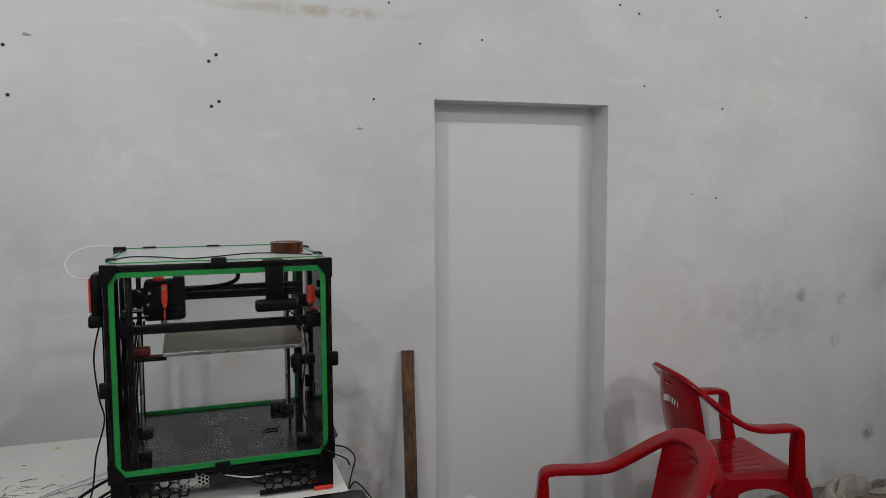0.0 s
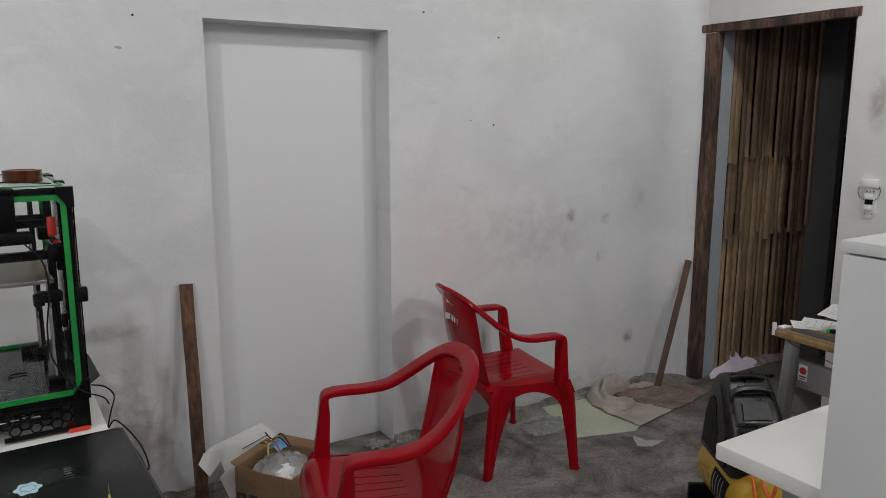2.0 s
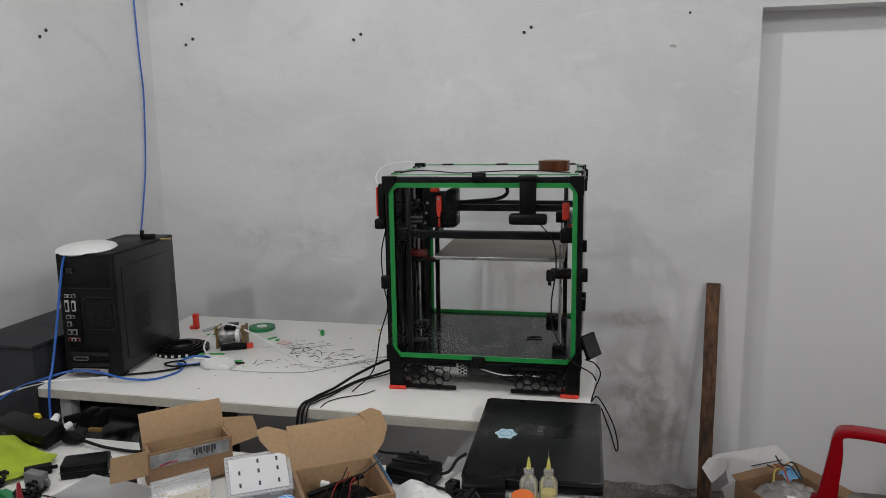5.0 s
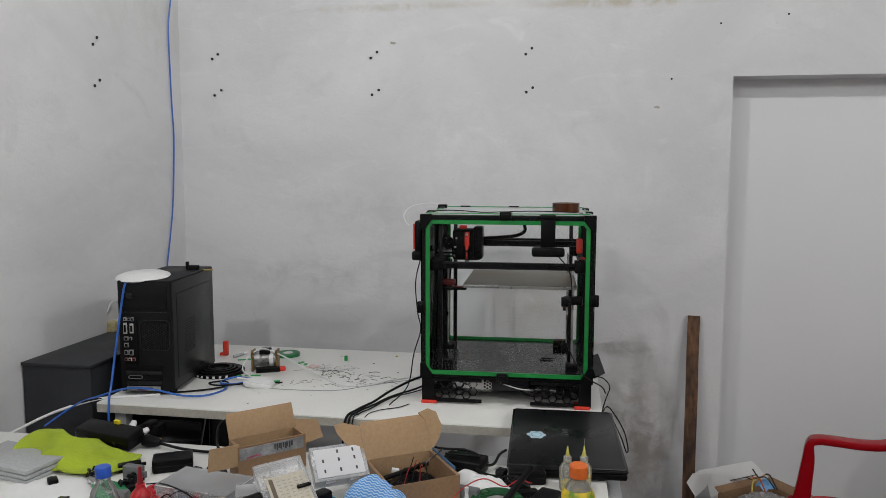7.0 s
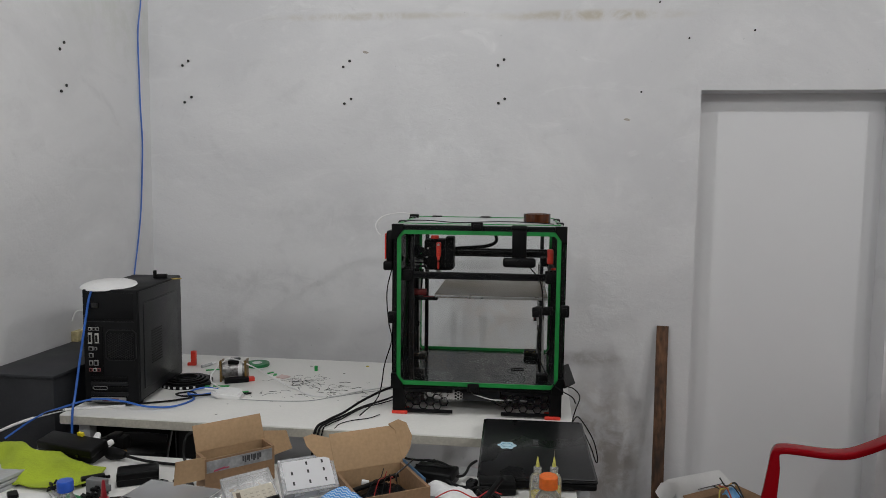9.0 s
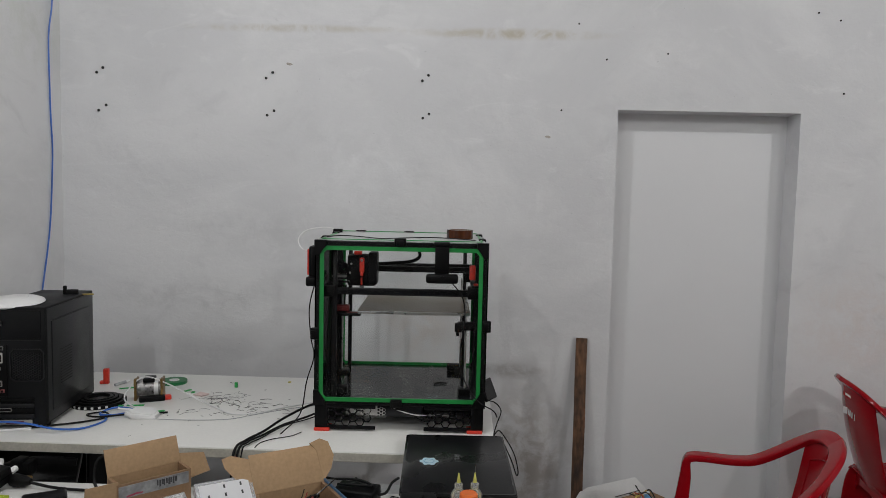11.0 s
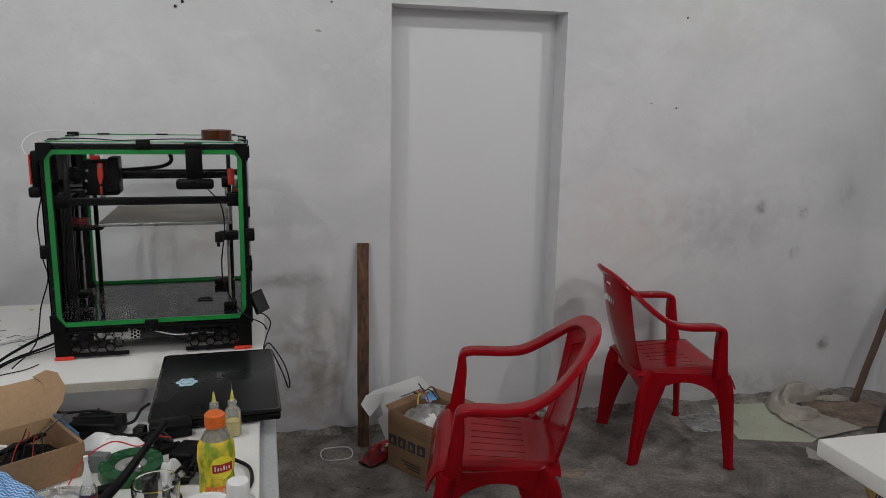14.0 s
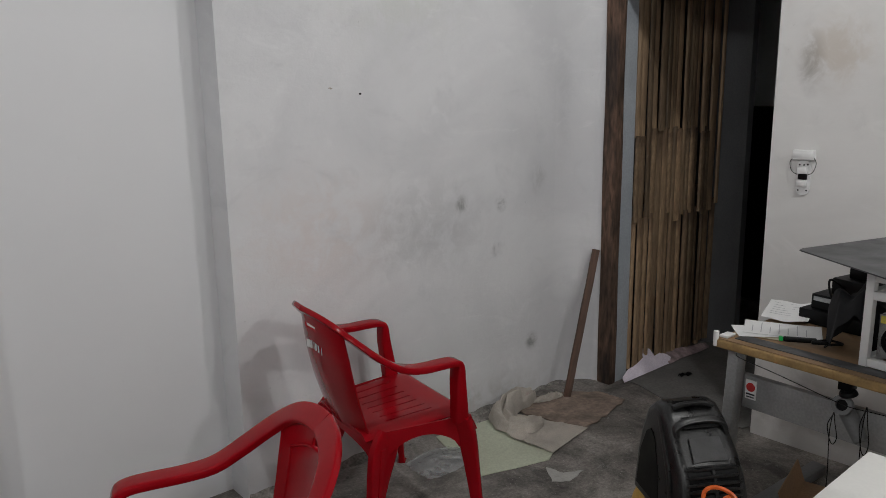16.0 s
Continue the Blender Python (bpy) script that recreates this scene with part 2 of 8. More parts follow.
    l.new(prev, b.inputs["Normal"])
    return m


SMUT, OCHRE, GREENISH = (0.22, 0.22, 0.22), (0.45, 0.36, 0.26), (0.52, 0.55, 0.47)
M_NORTH = plaster("whitewashed_plaster", (0.735, 0.737, 0.751), (0.645, 0.648, 0.666), [
    ((3.75, 3.15, 0.95), (0.55, 1, 0.32), 0.24, SMUT), ((3.97, 3.15, 1.036), (0.05, 1, 0.05), 0.9, SMUT),
    ((4.22, 3.15, 1.011), (0.05, 1, 0.05), 0.9, SMUT), ((4.195, 3.15, 0.795), (0.05, 1, 0.05), 0.9, SMUT),
    ((4.444, 3.15, 0.283), (0.06, 1, 0.06), 1.0, SMUT), ((4.48, 3.15, 1.12), (0.09, 1, 0.12), 0.3, SMUT),
    ((4.66, 3.15, 1.5), (0.08, 1, 0.5), 0.12, SMUT), ((3.9, 3.15, 0.05), (1.0, 1, 0.16), 0.55, (0.42, 0.41, 0.38)),
    # Low patches at x 1.60 to 1.72: darker brownish grey beside the table.
    ((1.65, 3.15, 0.34), (0.30, 1, 0.48), 0.62, (0.34, 0.30, 0.265)), ((3.2, 3.15, 1.0), (0.5, 1, 0.35), 0.35, (0.66, 0.56, 0.52)),
    ((3.65, 3.15, 2.1), (0.6, 1, 0.6), 0.30, GREENISH), ((1.55, 3.15, 2.275), (0.55, 1, 0.035), 0.9, (0.50, 0.46, 0.38)), ((0.55, 3.15, 2.285), (0.7, 1, 0.025), 0.7, (0.52, 0.49, 0.43)),
    ((1.60, 3.15, 0.74), (0.22, 1, 0.05), 0.6, (0.40, 0.38, 0.36)), ((1.72, 3.15, 0.25), (0.16, 1, 0.3), 0.5, (0.36, 0.33, 0.30)),
    ((0.45, 3.15, 1.35), (0.6, 1, 0.16), 0.30, (0.46, 0.46, 0.47)), ((1.15, 3.15, 0.95), (0.25, 1, 0.25), 0.4, (0.55, 0.45, 0.38)),
    ((0.85, 3.15, 1.62), (0.35, 1, 0.4), 0.35, (0.78, 0.79, 0.81)), ((0.1, 3.15, 1.05), (0.6, 1, 0.12), 0.35, (0.42, 0.42, 0.43))], relief=0.36)
M_WALL = plaster("plain_plaster", (0.72, 0.72, 0.73), (0.63, 0.63, 0.64), [
    ((-0.51, 2.9, 2.3), (1, 0.6, 0.35), 0.3, GREENISH)], relief=0.5)
M_EAST = plaster("stained_plaster", (0.70, 0.69, 0.68), (0.63, 0.62, 0.61), [
    ((4.82, 2.02, 1.62), (1, 0.07, 0.16), 0.6, SMUT), ((4.82, 1.93, 1.66), (1, 0.2, 0.2), 0.4, OCHRE),
    ((4.82, 2.05, 0.2), (1, 0.6, 0.3), 0.5, (0.4, 0.38, 0.35))], relief=0.16)
M_NICHE = plaster("smooth_skim_coat", (0.76, 0.764, 0.778), (0.735, 0.739, 0.753), [], relief=0.012, blotch=0.3, plain=True)
M_DARKWALL = plaster("grey_passage_plaster", (0.72, 0.72, 0.72), (0.64, 0.64, 0.64), [], relief=0.4)
# Ceiling and back wall are out of view, kept dark to cut bounced light.
M_CEIL = mat("unseen_ceiling_grey", (0.24, 0.235, 0.225), 0.85, var=0.12, scale=2)
M_BACKWALL = mat("unseen_wall_grey", (0.30, 0.29, 0.28), 0.9, var=0.12, scale=3)
M_JAMB = mat("old_brown_timber", (0.105, 0.062, 0.042), 0.8, var=0.4, second=(0.022, 0.014, 0.011), scale=14, grain=0.3, gscale=60, bump=1.0, bscale=40, stretch=(1, 1, 0.22))
M_GREYPAINT = mat("grey_blue_paint", (0.36, 0.39, 0.42), 0.6, var=0.08, scale=5)
M_PLANK = mat("weathered_plank", (0.13, 0.062, 0.03), 0.7, var=0.3, second=(0.022, 0.013, 0.010), scale=16, grain=0.3, gscale=70, bump=0.5, bscale=60, stretch=(1, 1, 0.28))
# Much darker grey than the other passage walls.
M_DIMWALL = mat("dark_grey_wall_end", (0.11, 0.114, 0.12), 0.8, var=0.15, scale=3)
M_PASSFLOOR = mat("smooth_grey_cement", (0.17, 0.165, 0.158), 0.75, var=0.25, scale=3, grain=0.08, gscale=90, bump=0.15)
M_STICK = mat("red_brown_stick", (0.105, 0.055, 0.036), 0.65, var=0.25, scale=8, grain=0.15, gscale=80, bump=0.3, bscale=60, stretch=(1, 1, 0.1))
M_SLAT = mat("split_bamboo", (0.33, 0.228, 0.135), 0.65, var=0.2, second=(0.10, 0.062, 0.038), scale=7, grain=0.14, gscale=70, bump=0.3, bscale=50, rand=0.58, stretch=(1, 1, 0.2))
M_WHITE_TOP = mat("white_laminate", (0.78, 0.775, 0.75), 0.42, var=0.03, scale=3, grain=0.01, bump=0.03)
M_WHITE_EDGE = mat("worn_white_edge", (0.48, 0.46, 0.40), 0.6, var=0.1, scale=14)
M_STEEL_GREY = mat("grey_enamel", (0.40, 0.41, 0.42), 0.45, var=0.08, scale=5)
M_LEG_GREY = mat("dark_grey_enamel", (0.16, 0.165, 0.17), 0.45, var=0.1, scale=6)
M_RED = mat("red_plastic", (0.31, 0.0035, 0.009), 0.12, var=0.05, scale=4, grain=0.02, bump=0.02, bscale=260, rvar=0.03, spec=0.15)
M_BLACK = mat("black_plastic", (0.0045, 0.0045, 0.005), 0.4, var=0.2, scale=8, bump=0.08, spec=0.13)
M_BLACK_SHEET = mat("black_steel", (0.007, 0.0073, 0.0083), 0.5, spec=0.16, var=0.2, scale=6, bump=0.15, bscale=500)
M_CHARCOAL = mat("charcoal_board", (0.027, 0.0285, 0.033), 0.5, var=0.25, scale=4, bump=0.1, spec=0.35)
M_GLOSSBLACK = mat("glossy_black", (0.006, 0.006, 0.0065), 0.16, var=0.2, scale=5, bump=0.02)
M_ALU_BLACK = mat("black_anodised", (0.006, 0.006, 0.007), 0.36, metal=0.0, var=0.1, spec=0.25)
M_GREEN = mat("green_tape", (0.008, 0.235, 0.045), 0.42, var=0.1, scale=10)
M_REDPART = mat("orange_red_plastic", (0.72, 0.045, 0.025), 0.45, var=0.06)
M_DARKPLATE = mat("dark_composite", (0.012, 0.0125, 0.015), 0.16, spec=0.3, var=0.3, scale=3, bump=0.0, grain=0.01)
M_STEEL = mat("steel", (0.55, 0.55, 0.55), 0.28, metal=1, var=0.08)
M_BEDTOP = mat("spring_steel_sheet", (0.19, 0.155, 0.115), 0.4, metal=0.35, var=0.12, scale=4)
M_PANE = pane_clear("clear_acrylic", (0.985, 0.99, 0.99), 0.035)
M_PANE_DOOR = pane_clear("acrylic_door_sheet", (0.965, 0.97, 0.968), 0.055)
M_SMOKE = pane_clear("smoked_acrylic", (0.012, 0.012, 0.014), 0.008)
M_APPLIANCE = mat("satin_white_enamel", (0.62, 0.625, 0.63), 0.4, var=0.02, scale=2, grain=0.004, bump=0.01)
M_CARDBOARD = mat("cardboard", (0.275, 0.165, 0.09), 0.8, var=0.10, scale=7, grain=0.05, bump=0.1)
M_CARD_IN = mat("cardboard_inner", (0.40, 0.262, 0.145), 0.85, var=0.08, scale=6, grain=0.04, bump=0.08)
M_PAPER = mat("white_paper", (0.78, 0.78, 0.78), 0.75, var=0.02, scale=12, grain=0.01, bump=0.03)
M_INK = mat("dark_ink", (0.05, 0.05, 0.055), 0.7)
M_CABLE = mat("black_cable", (0.006, 0.006, 0.0065), 0.5, spec=0.2)
M_BLUE = mat("blue_cable", (0.03, 0.13, 0.50), 0.4)
M_WHITE = mat("white_plastic", (0.76, 0.76, 0.76), 0.35, var=0.02, grain=0.008, bump=0.02)


def concrete():
    m = bpy.data.materials.new("worn_concrete")
    m.use_nodes = True
    nt = m.node_tree
    n, l = nt.nodes, nt.links
    b = n["Principled BSDF"]
    tc = n.new("ShaderNodeTexCoord")

    def noise_at(scale, detail=6, rough=0.6, dist=0.0):
        t = n.new("ShaderNodeTexNoise")
        t.inputs["Scale"].default_value, t.inputs["Detail"].default_value = scale, detail
        t.inputs["Roughness"].default_value, t.inputs["Distortion"].default_value = rough, dist
        l.new(tc.outputs["Object"], t.inputs["Vector"])
        return t.outputs["Fac"]

    def ramp(v, *stops):
        r = n.new("ShaderNodeValToRGB")
        e = r.color_ramp.elements
        while len(e) < len(stops):
            e.new(0.5)
        for k, (p, c) in enumerate(stops):
            e[k].position, e[k].color = p, (*c, 1) if len(c) == 3 else c
        l.new(v, r.inputs["Fac"])
        return r.outputs["Color"]

    base = ramp(noise_at(3.4, 9, 0.7, 0.5), (0.36, (0.068, 0.062, 0.056)), (0.5, (0.20, 0.182, 0.166)), (0.66, (0.38, 0.35, 0.32)))
    dust = ramp(noise_at(11.0, 10, 0.78, 0.9), (0.56, (0, 0, 0)), (0.68, (0.9, 0.9, 0.9)))
    fine = ramp(noise_at(75, 6, 0.75), (0.32, (0.55, 0.55, 0.55)), (0.68, (1.3, 1.3, 1.3)))
    x = n.new("ShaderNodeMix")
    x.data_type = "RGBA"
    l.new(dust, x.inputs[0])
    l.new(base, x.inputs[6])
    x.inputs[7].default_value = (0.31, 0.30, 0.285, 1)
    specks = n.new("ShaderNodeMix")
    specks.data_type = "RGBA"
    l.new(ramp(noise_at(105, 2, 0.5), (0.66, (0, 0, 0)), (0.71, (0.6, 0.6, 0.6))), specks.inputs[0])
    l.new(x.outputs[2], specks.inputs[6])
    specks.inputs[7].default_value = (0.42, 0.41, 0.395, 1)
    y = n.new("ShaderNodeMix")
    y.data_type, y.blend_type = "RGBA", "MULTIPLY"
    y.inputs[0].default_value = 1
    l.new(specks.outputs[2], y.inputs[6])
    l.new(fine, y.inputs[7])
    l.new(y.outputs[2], b.inputs["Base Color"])
    rr = n.new("ShaderNodeMapRange")
    rr.inputs["To Min"].default_value, rr.inputs["To Max"].default_value = 0.42, 0.85
    l.new(noise_at(4, 5), rr.inputs["Value"])
    l.new(rr.outputs["Result"], b.inputs["Roughness"])
    bp = n.new("ShaderNodeBump")
    bp.inputs["Strength"].default_value, bp.inputs["Distance"].default_value = 0.5, 0.006
    l.new(noise_at(18, 8, 0.7), bp.inputs["Height"])
    l.new(bp.outputs["Normal"], b.inputs["Normal"])
    return m


M_FLOOR = concrete()

# ---------------------------------------------------------------- structure
XW, XE, YS, YN, ZC = -0.51, 4.82, -5.6, 3.152, 3.3
NX0, NX1, NZ, ND = 2.041, 2.854, 1.948, 0.14
DY0, DY1, DZ = 2.16, 2.945, 2.03


def structure(name, bm, material, label):
    ob = new(name, mesh_of(name, bm, material, 30))
    return tagged(ob, label, kind="structure")


structure("floor", box(XW - 0.3, 8.2, YS - 0.3, YN + 1.4, -0.15, 0.0), M_FLOOR, "worn dark grey concrete floor with dusty patches")
wall_n = structure("wall_north", join(box(XW - 0.2, NX0, YN, YN + 0.3, 0, ZC), box(NX1, XE + 0.15, YN, YN + 0.3, 0, ZC), box(NX0, NX1, YN, YN + 0.3, NZ, ZC)),
                   M_NORTH, "white painted plaster wall with grey stains and screw holes")
structure("wall_recess", box(NX0 - 0.002, NX1 + 0.002, YN + ND, YN + 0.29, 0, NZ + 0.002), M_NICHE, "smooth white panel closing a former doorway")
structure("wall_west", box(XW - 0.2, XW, YS, YN, 0, ZC), M_WALL, "white painted plaster side wall")
structure("wall_south", box(XW - 0.2, XE + 0.15, YS - 0.2, YS, 0, ZC), M_BACKWALL, "plain grey wall closing the unseen back, dark to cut bounce")
wall_e = structure("wall_east", join(box(XE, XE + 0.15, YS, DY0, 0, ZC), box(XE, XE + 0.15, DY1 + 0.003, YN, 0, ZC), box(XE, XE + 0.15, DY0, DY1 + 0.003, DZ + 0.05, ZC)),
                   M_EAST, "white wall with a brown damp stain beside a doorway")
structure("ceiling", box(XW - 0.2, XE + 0.15, YS - 0.2, YN + 0.3, ZC, ZC + 0.15), M_CEIL, "plain grey ceiling out of view, dark to cut bounce")
cove = [(4.58 + 0.238 * math.sin(a), 3.012 + 0.141 * math.cos(a)) for a in np.linspace(0, math.pi / 2, 13)]
structure("wall_corner", flat(cove + [(XE + 0.003, 3.012), (XE + 0.003, YN + 0.003), (4.58, YN + 0.003)], 0, ZC), M_NORTH, "rounded white plaster corner beside the doorway")
door_1 = thing("door_1", "rough brown timber frame of an open doorway", "door frame")
tagged(door_1, kind="structure")
part("jamb", sweep([(XE + 0.021, DY1 + 0.03, z, 0, 1, 0, 0.042 + 0.003 * math.sin(z * 7), 0.03) for z in (0.0, 0.3, 0.6, 0.9, 1.2, 1.5, 1.8, DZ)], 3, 8, 0.3), M_JAMB, door_1)
part("lintel", sweep([(XE + 0.02, y, DZ + 0.024 + 0.004 * math.sin(y * 9), 0, 0, 1, 0.024, 0.032) for y in (DY0 - 0.02, 2.3, 2.5, 2.7, 2.9, 3.045)], 3, 8, 0.3), M_JAMB, door_1)
part("reveal", box(XE + 0.052, XE + 0.15, DY1 - 0.006, DY1 + 0.001, 0, DZ + 0.05), M_GREYPAINT, door_1, "blue-grey painted reveal")

# passage beyond the doorway
structure("wall_passage_north", join(box(XE + 0.15, 7.2, 3.95, 4.1, 0, ZC), box(XE, XE + 0.15, YN + 0.3, 4.1, 0, ZC)), M_DARKWALL, "grey wall behind the slat screen")
structure("wall_passage_south", box(XE + 0.15, 8.2, 1.55, 1.75, 0, ZC), M_DARKWALL, "dark grey passage wall")
structure("wall_passage_end", box(7.0, 7.2, 1.75, 3.95, 0, ZC), M_DARKWALL, "dark grey end wall of the passage")
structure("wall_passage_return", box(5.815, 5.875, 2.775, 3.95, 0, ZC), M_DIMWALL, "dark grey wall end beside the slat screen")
structure("floor_passage", flat([(4.925, 2.925), (4.92, 2.82), (4.873, 2.689), (4.83, 2.56), (4.825, 2.20), (4.975, 2.163), (4.975, 1.76), (6.99, 1.76), (6.99, 2.94), (4.975, 2.94)], 0.0005, 0.006), M_PASSFLOOR, "smooth grey cement floor of the passage")
structure("ceiling_passage", box(XE + 0.15, 8.2, 1.55, 4.1, ZC, ZC + 0.15), M_DARKWALL, "dark passage ceiling")
# Black slab in place of the unlit opening at the passage end.
structure("door_2", box(6.93, 6.988, 2.35, 3.40, 0.006, 1.41, 0.004), M_BLACK, "black slab standing in for the dark opening in the passage")

# screw holes and small dents in the plaster
M_HOLE = mat("dark_hole", (0.03, 0.03, 0.03), 0.9)
HOLES = [(-0.340, 2.073), (-0.311, 2.094), (-0.333, 1.901), (-0.298, 1.925), (0.442, 2.06), (0.472, 2.086), (0.447, 1.893), (0.479, 1.914),
         (1.154, 2.061), (1.181, 2.086), (1.159, 1.894), (1.187, 1.913), (2.251, 2.2), (1.98, 2.17), (1.785, 1.941), (2.904, 2.389), (3.002, 2.357),
         (3.417, 2.399), (3.434, 2.372), (3.93, 2.399), (1.851, 2.325), (3.036, 2.038), (3.436, 1.529), (3.46, 1.949)]
hole_mesh = mesh_of("screw_hole", xf(cyl(1, 1, 10), pose(0, 0, 0, 90)), M_HOLE)
for k, (x, z) in enumerate(HOLES):
    h = new("screw_hole", hole_mesh)
    r = 0.0062 if k < 12 else 0.0042
    h.parent, h.matrix_basis = wall_n, Matrix.Translation((x, YN - 0.001, z)) @ Matrix.Diagonal((r, 0.004, r, 1))
wall_w = bpy.data.objects["wall_west"]
for y, z in ((2.481, 2.036), (2.508, 2.066), (2.481, 1.875), (2.515, 1.901)):
    h = new("screw_hole", hole_mesh)
    h.parent, h.matrix_basis = wall_w, Matrix.Translation((XW + 0.001, y, z)) @ pose(0, 0, 0, 0, 0, 90) @ Matrix.Diagonal((0.006, 0.004, 0.006, 1))
M_BARE = mat("bare_plaster", (0.46, 0.43, 0.39), 0.9, var=0.3, scale=60)
for x, z, w in ((1.728, 1.821, 0.017), (0.547, 2.125, 0.018), (3.30, 1.55, 0.010)):
    rim = random.Random(int(x * 100))
    pts = [(w * rim.uniform(0.6, 1.0) * math.cos(a), 0.36 * w * rim.uniform(0.6, 1.1) * math.sin(a)) for a in np.linspace(0, math.tau, 13)[:-1]]
    part("plaster_dent", xf(flat(pts, 0, 0.002), pose(x, YN - 0.0005, z, 90, 8)), M_BARE, wall_n)

# rough cement left along the foot of the wall
def fillet(x0, x1, seed):
    off, rings = Vector((seed * 7.3, 2.1, 0.4)), []
    n = int((x1 - x0) / 0.02)
    for k in range(n + 1):
        x = x0 + (x1 - x0) * k / n
        a = max(0.0, 0.5 + 1.1 * noise.noise(off + Vector((x * 3.1, 0, 0))) + 0.5 * noise.noise(off + Vector((x * 17, 1, 0))))
        d, h = 0.006 + 0.038 * a, 0.005 + 0.030 * a
        rings.append([(x, YN + 0.002, -0.002), (x, YN - d, -0.002), (x, YN - d * 0.8, 0.004 + 0.004 * noise.noise(off + Vector((x * 40, 2, 0)))),
                      (x, YN - d * 0.3, h * 0.55), (x, YN - 0.001, h), (x, YN + 0.002, h)])
    return loft(rings)


M_CEMENT = mat("rough_cement", (0.26, 0.245, 0.225), 0.9, var=0.35, scale=14, grain=0.2, gscale=90, bump=0.8, bscale=60)
for k, (x0, x1) in enumerate(((1.3, NX0 - 0.004), (NX1 + 0.004, 4.72))):
    tagged(new("baseboard", mesh_of("baseboard", fillet(x0, x1, k + 1), M_CEMENT)), "crumbling grey cement along the foot of the wall", kind="structure")

# ---------------------------------------------------------------- tables
TZ, BZ = 0.77, 0.765


def plain_table(name, label, x0, x1, y0, y1, z, thick=0.04, legs=True, inset=0.06, banded=False):
    t = thing(name, label, "table")
    part("tabletop", box(x0, x1, y0, y1, z - thick, z, 0.004), M_WHITE_TOP, t)
    part("edge_band", box(x0 + 0.004, x1 - 0.004, y0 - 0.0015, y0 + 0.001, z - thick + 0.003, z - 0.005), M_WHITE_EDGE, t, "worn beige edge band") if banded else None
    for x, y in ((x0 + inset, y0 + inset), (x1 - inset, y0 + inset), (x0 + inset, y1 - inset), (x1 - inset, y1 - inset)) if legs else ():
        part("leg", box(x - 0.02, x + 0.02, y - 0.02, y + 0.02, 0, z - thick, 0.003), M_STEEL_GREY, t)
    return t


plain_table("work_table", "long white laminate table against the plaster wall", -0.19, 1.475, 1.945, 2.80, TZ, 0.034, banded=True)
bench = plain_table("workbench", "white workbench covered with tools and clutter", -0.46, 1.461, 0.92, 1.66, BZ, 0.03)
ped = thing("drawer_pedestal", "grey steel drawer pedestal under the workbench end", "cabinet")
part("carcass", box(1.13, 1.50, 1.15, 1.80, 0.03, 0.734, 0.006), M_STEEL_GREY, ped)
part("plinth", box(1.15, 1.48, 1.18, 1.77, 0, 0.03), M_BLACK, ped)
for k in range(3):
    d = part("drawer_front", box(1.14, 1.49, 1.136, 1.149, 0.06 + k * 0.22, 0.27 + k * 0.22, 0.004), M_STEEL_GREY, ped)
    part("pull", box(1.26, 1.36, 1.122, 1.136, 0.20 + k * 0.22, 0.215 + k * 0.22, 0.003), M_BLACK, d)

cab = thing("black_cabinet", "black storage cabinet under the white table", "cabinet")
part("body", box(-0.12, 0.10, 2.18, 2.62, 0, 0.68, 0.004), M_BLACK_SHEET, cab)
part("door", box(-0.115, -0.012, 2.168, 2.18, 0.02, 0.67, 0.003), M_GLOSSBLACK, cab)
part("door", box(-0.008, 0.095, 2.168, 2.18, 0.02, 0.67, 0.003), M_GLOSSBLACK, cab)

side = thing("side_cabinet", "large dark grey board cabinet beside the table", "cabinet")
part("body", box(-0.505, -0.245, 2.0, 2.66, 0, 0.868, 0.003), M_CHARCOAL, side)
part("top", box(-0.507, -0.24, 1.994, 2.664, 0.868, 0.88, 0.003), M_CHARCOAL, side)

# ---------------------------------------------------------------- 3D printer
PW, PD, PH = 0.556, 0.50, 0.628
printer = thing("printer", "enclosed 3D printer with black frame and green edge tape", "3D printer", pose(0.882, 2.136, TZ, 0, 0, 1.6))


def hex_grille(x0, x1, z0, z1, r, wall=0.0035, depth=0.004):
    """A honeycomb of open cells in the x-z plane."""
    cells = []
    dx, dz = r * 1.5, r * math.sqrt(3)
    for i in range(int((x1 - x0) / dx)):
        for j in range(int((z1 - z0) / dz)):
            cx, cz = x0 + r + i * dx, z0 + dz / 2 + j * dz + (dz / 2 if i % 2 else 0)
            if cz + dz / 2 > z1 + r * 0.4:
                continue
            ang = [k * math.tau / 6 for k in range(6)]
            rings = [[(cx + q * math.cos(a), y, cz + q * math.sin(a)) for a in ang] for q, y in ((r, 0), (r - wall, 0), (r - wall, depth), (r, depth))]
            bm = bmesh.new()
            vs = [[bm.verts.new(v) for v in ring] for ring in rings]
            for a, c in zip(vs, vs[1:] + vs[:1]):
                for k in range(6):
                    bm.faces.new((a[k], a[(k + 1) % 6], c[(k + 1) % 6], c[k]))
            cells.append(bm)
    return join(*cells)


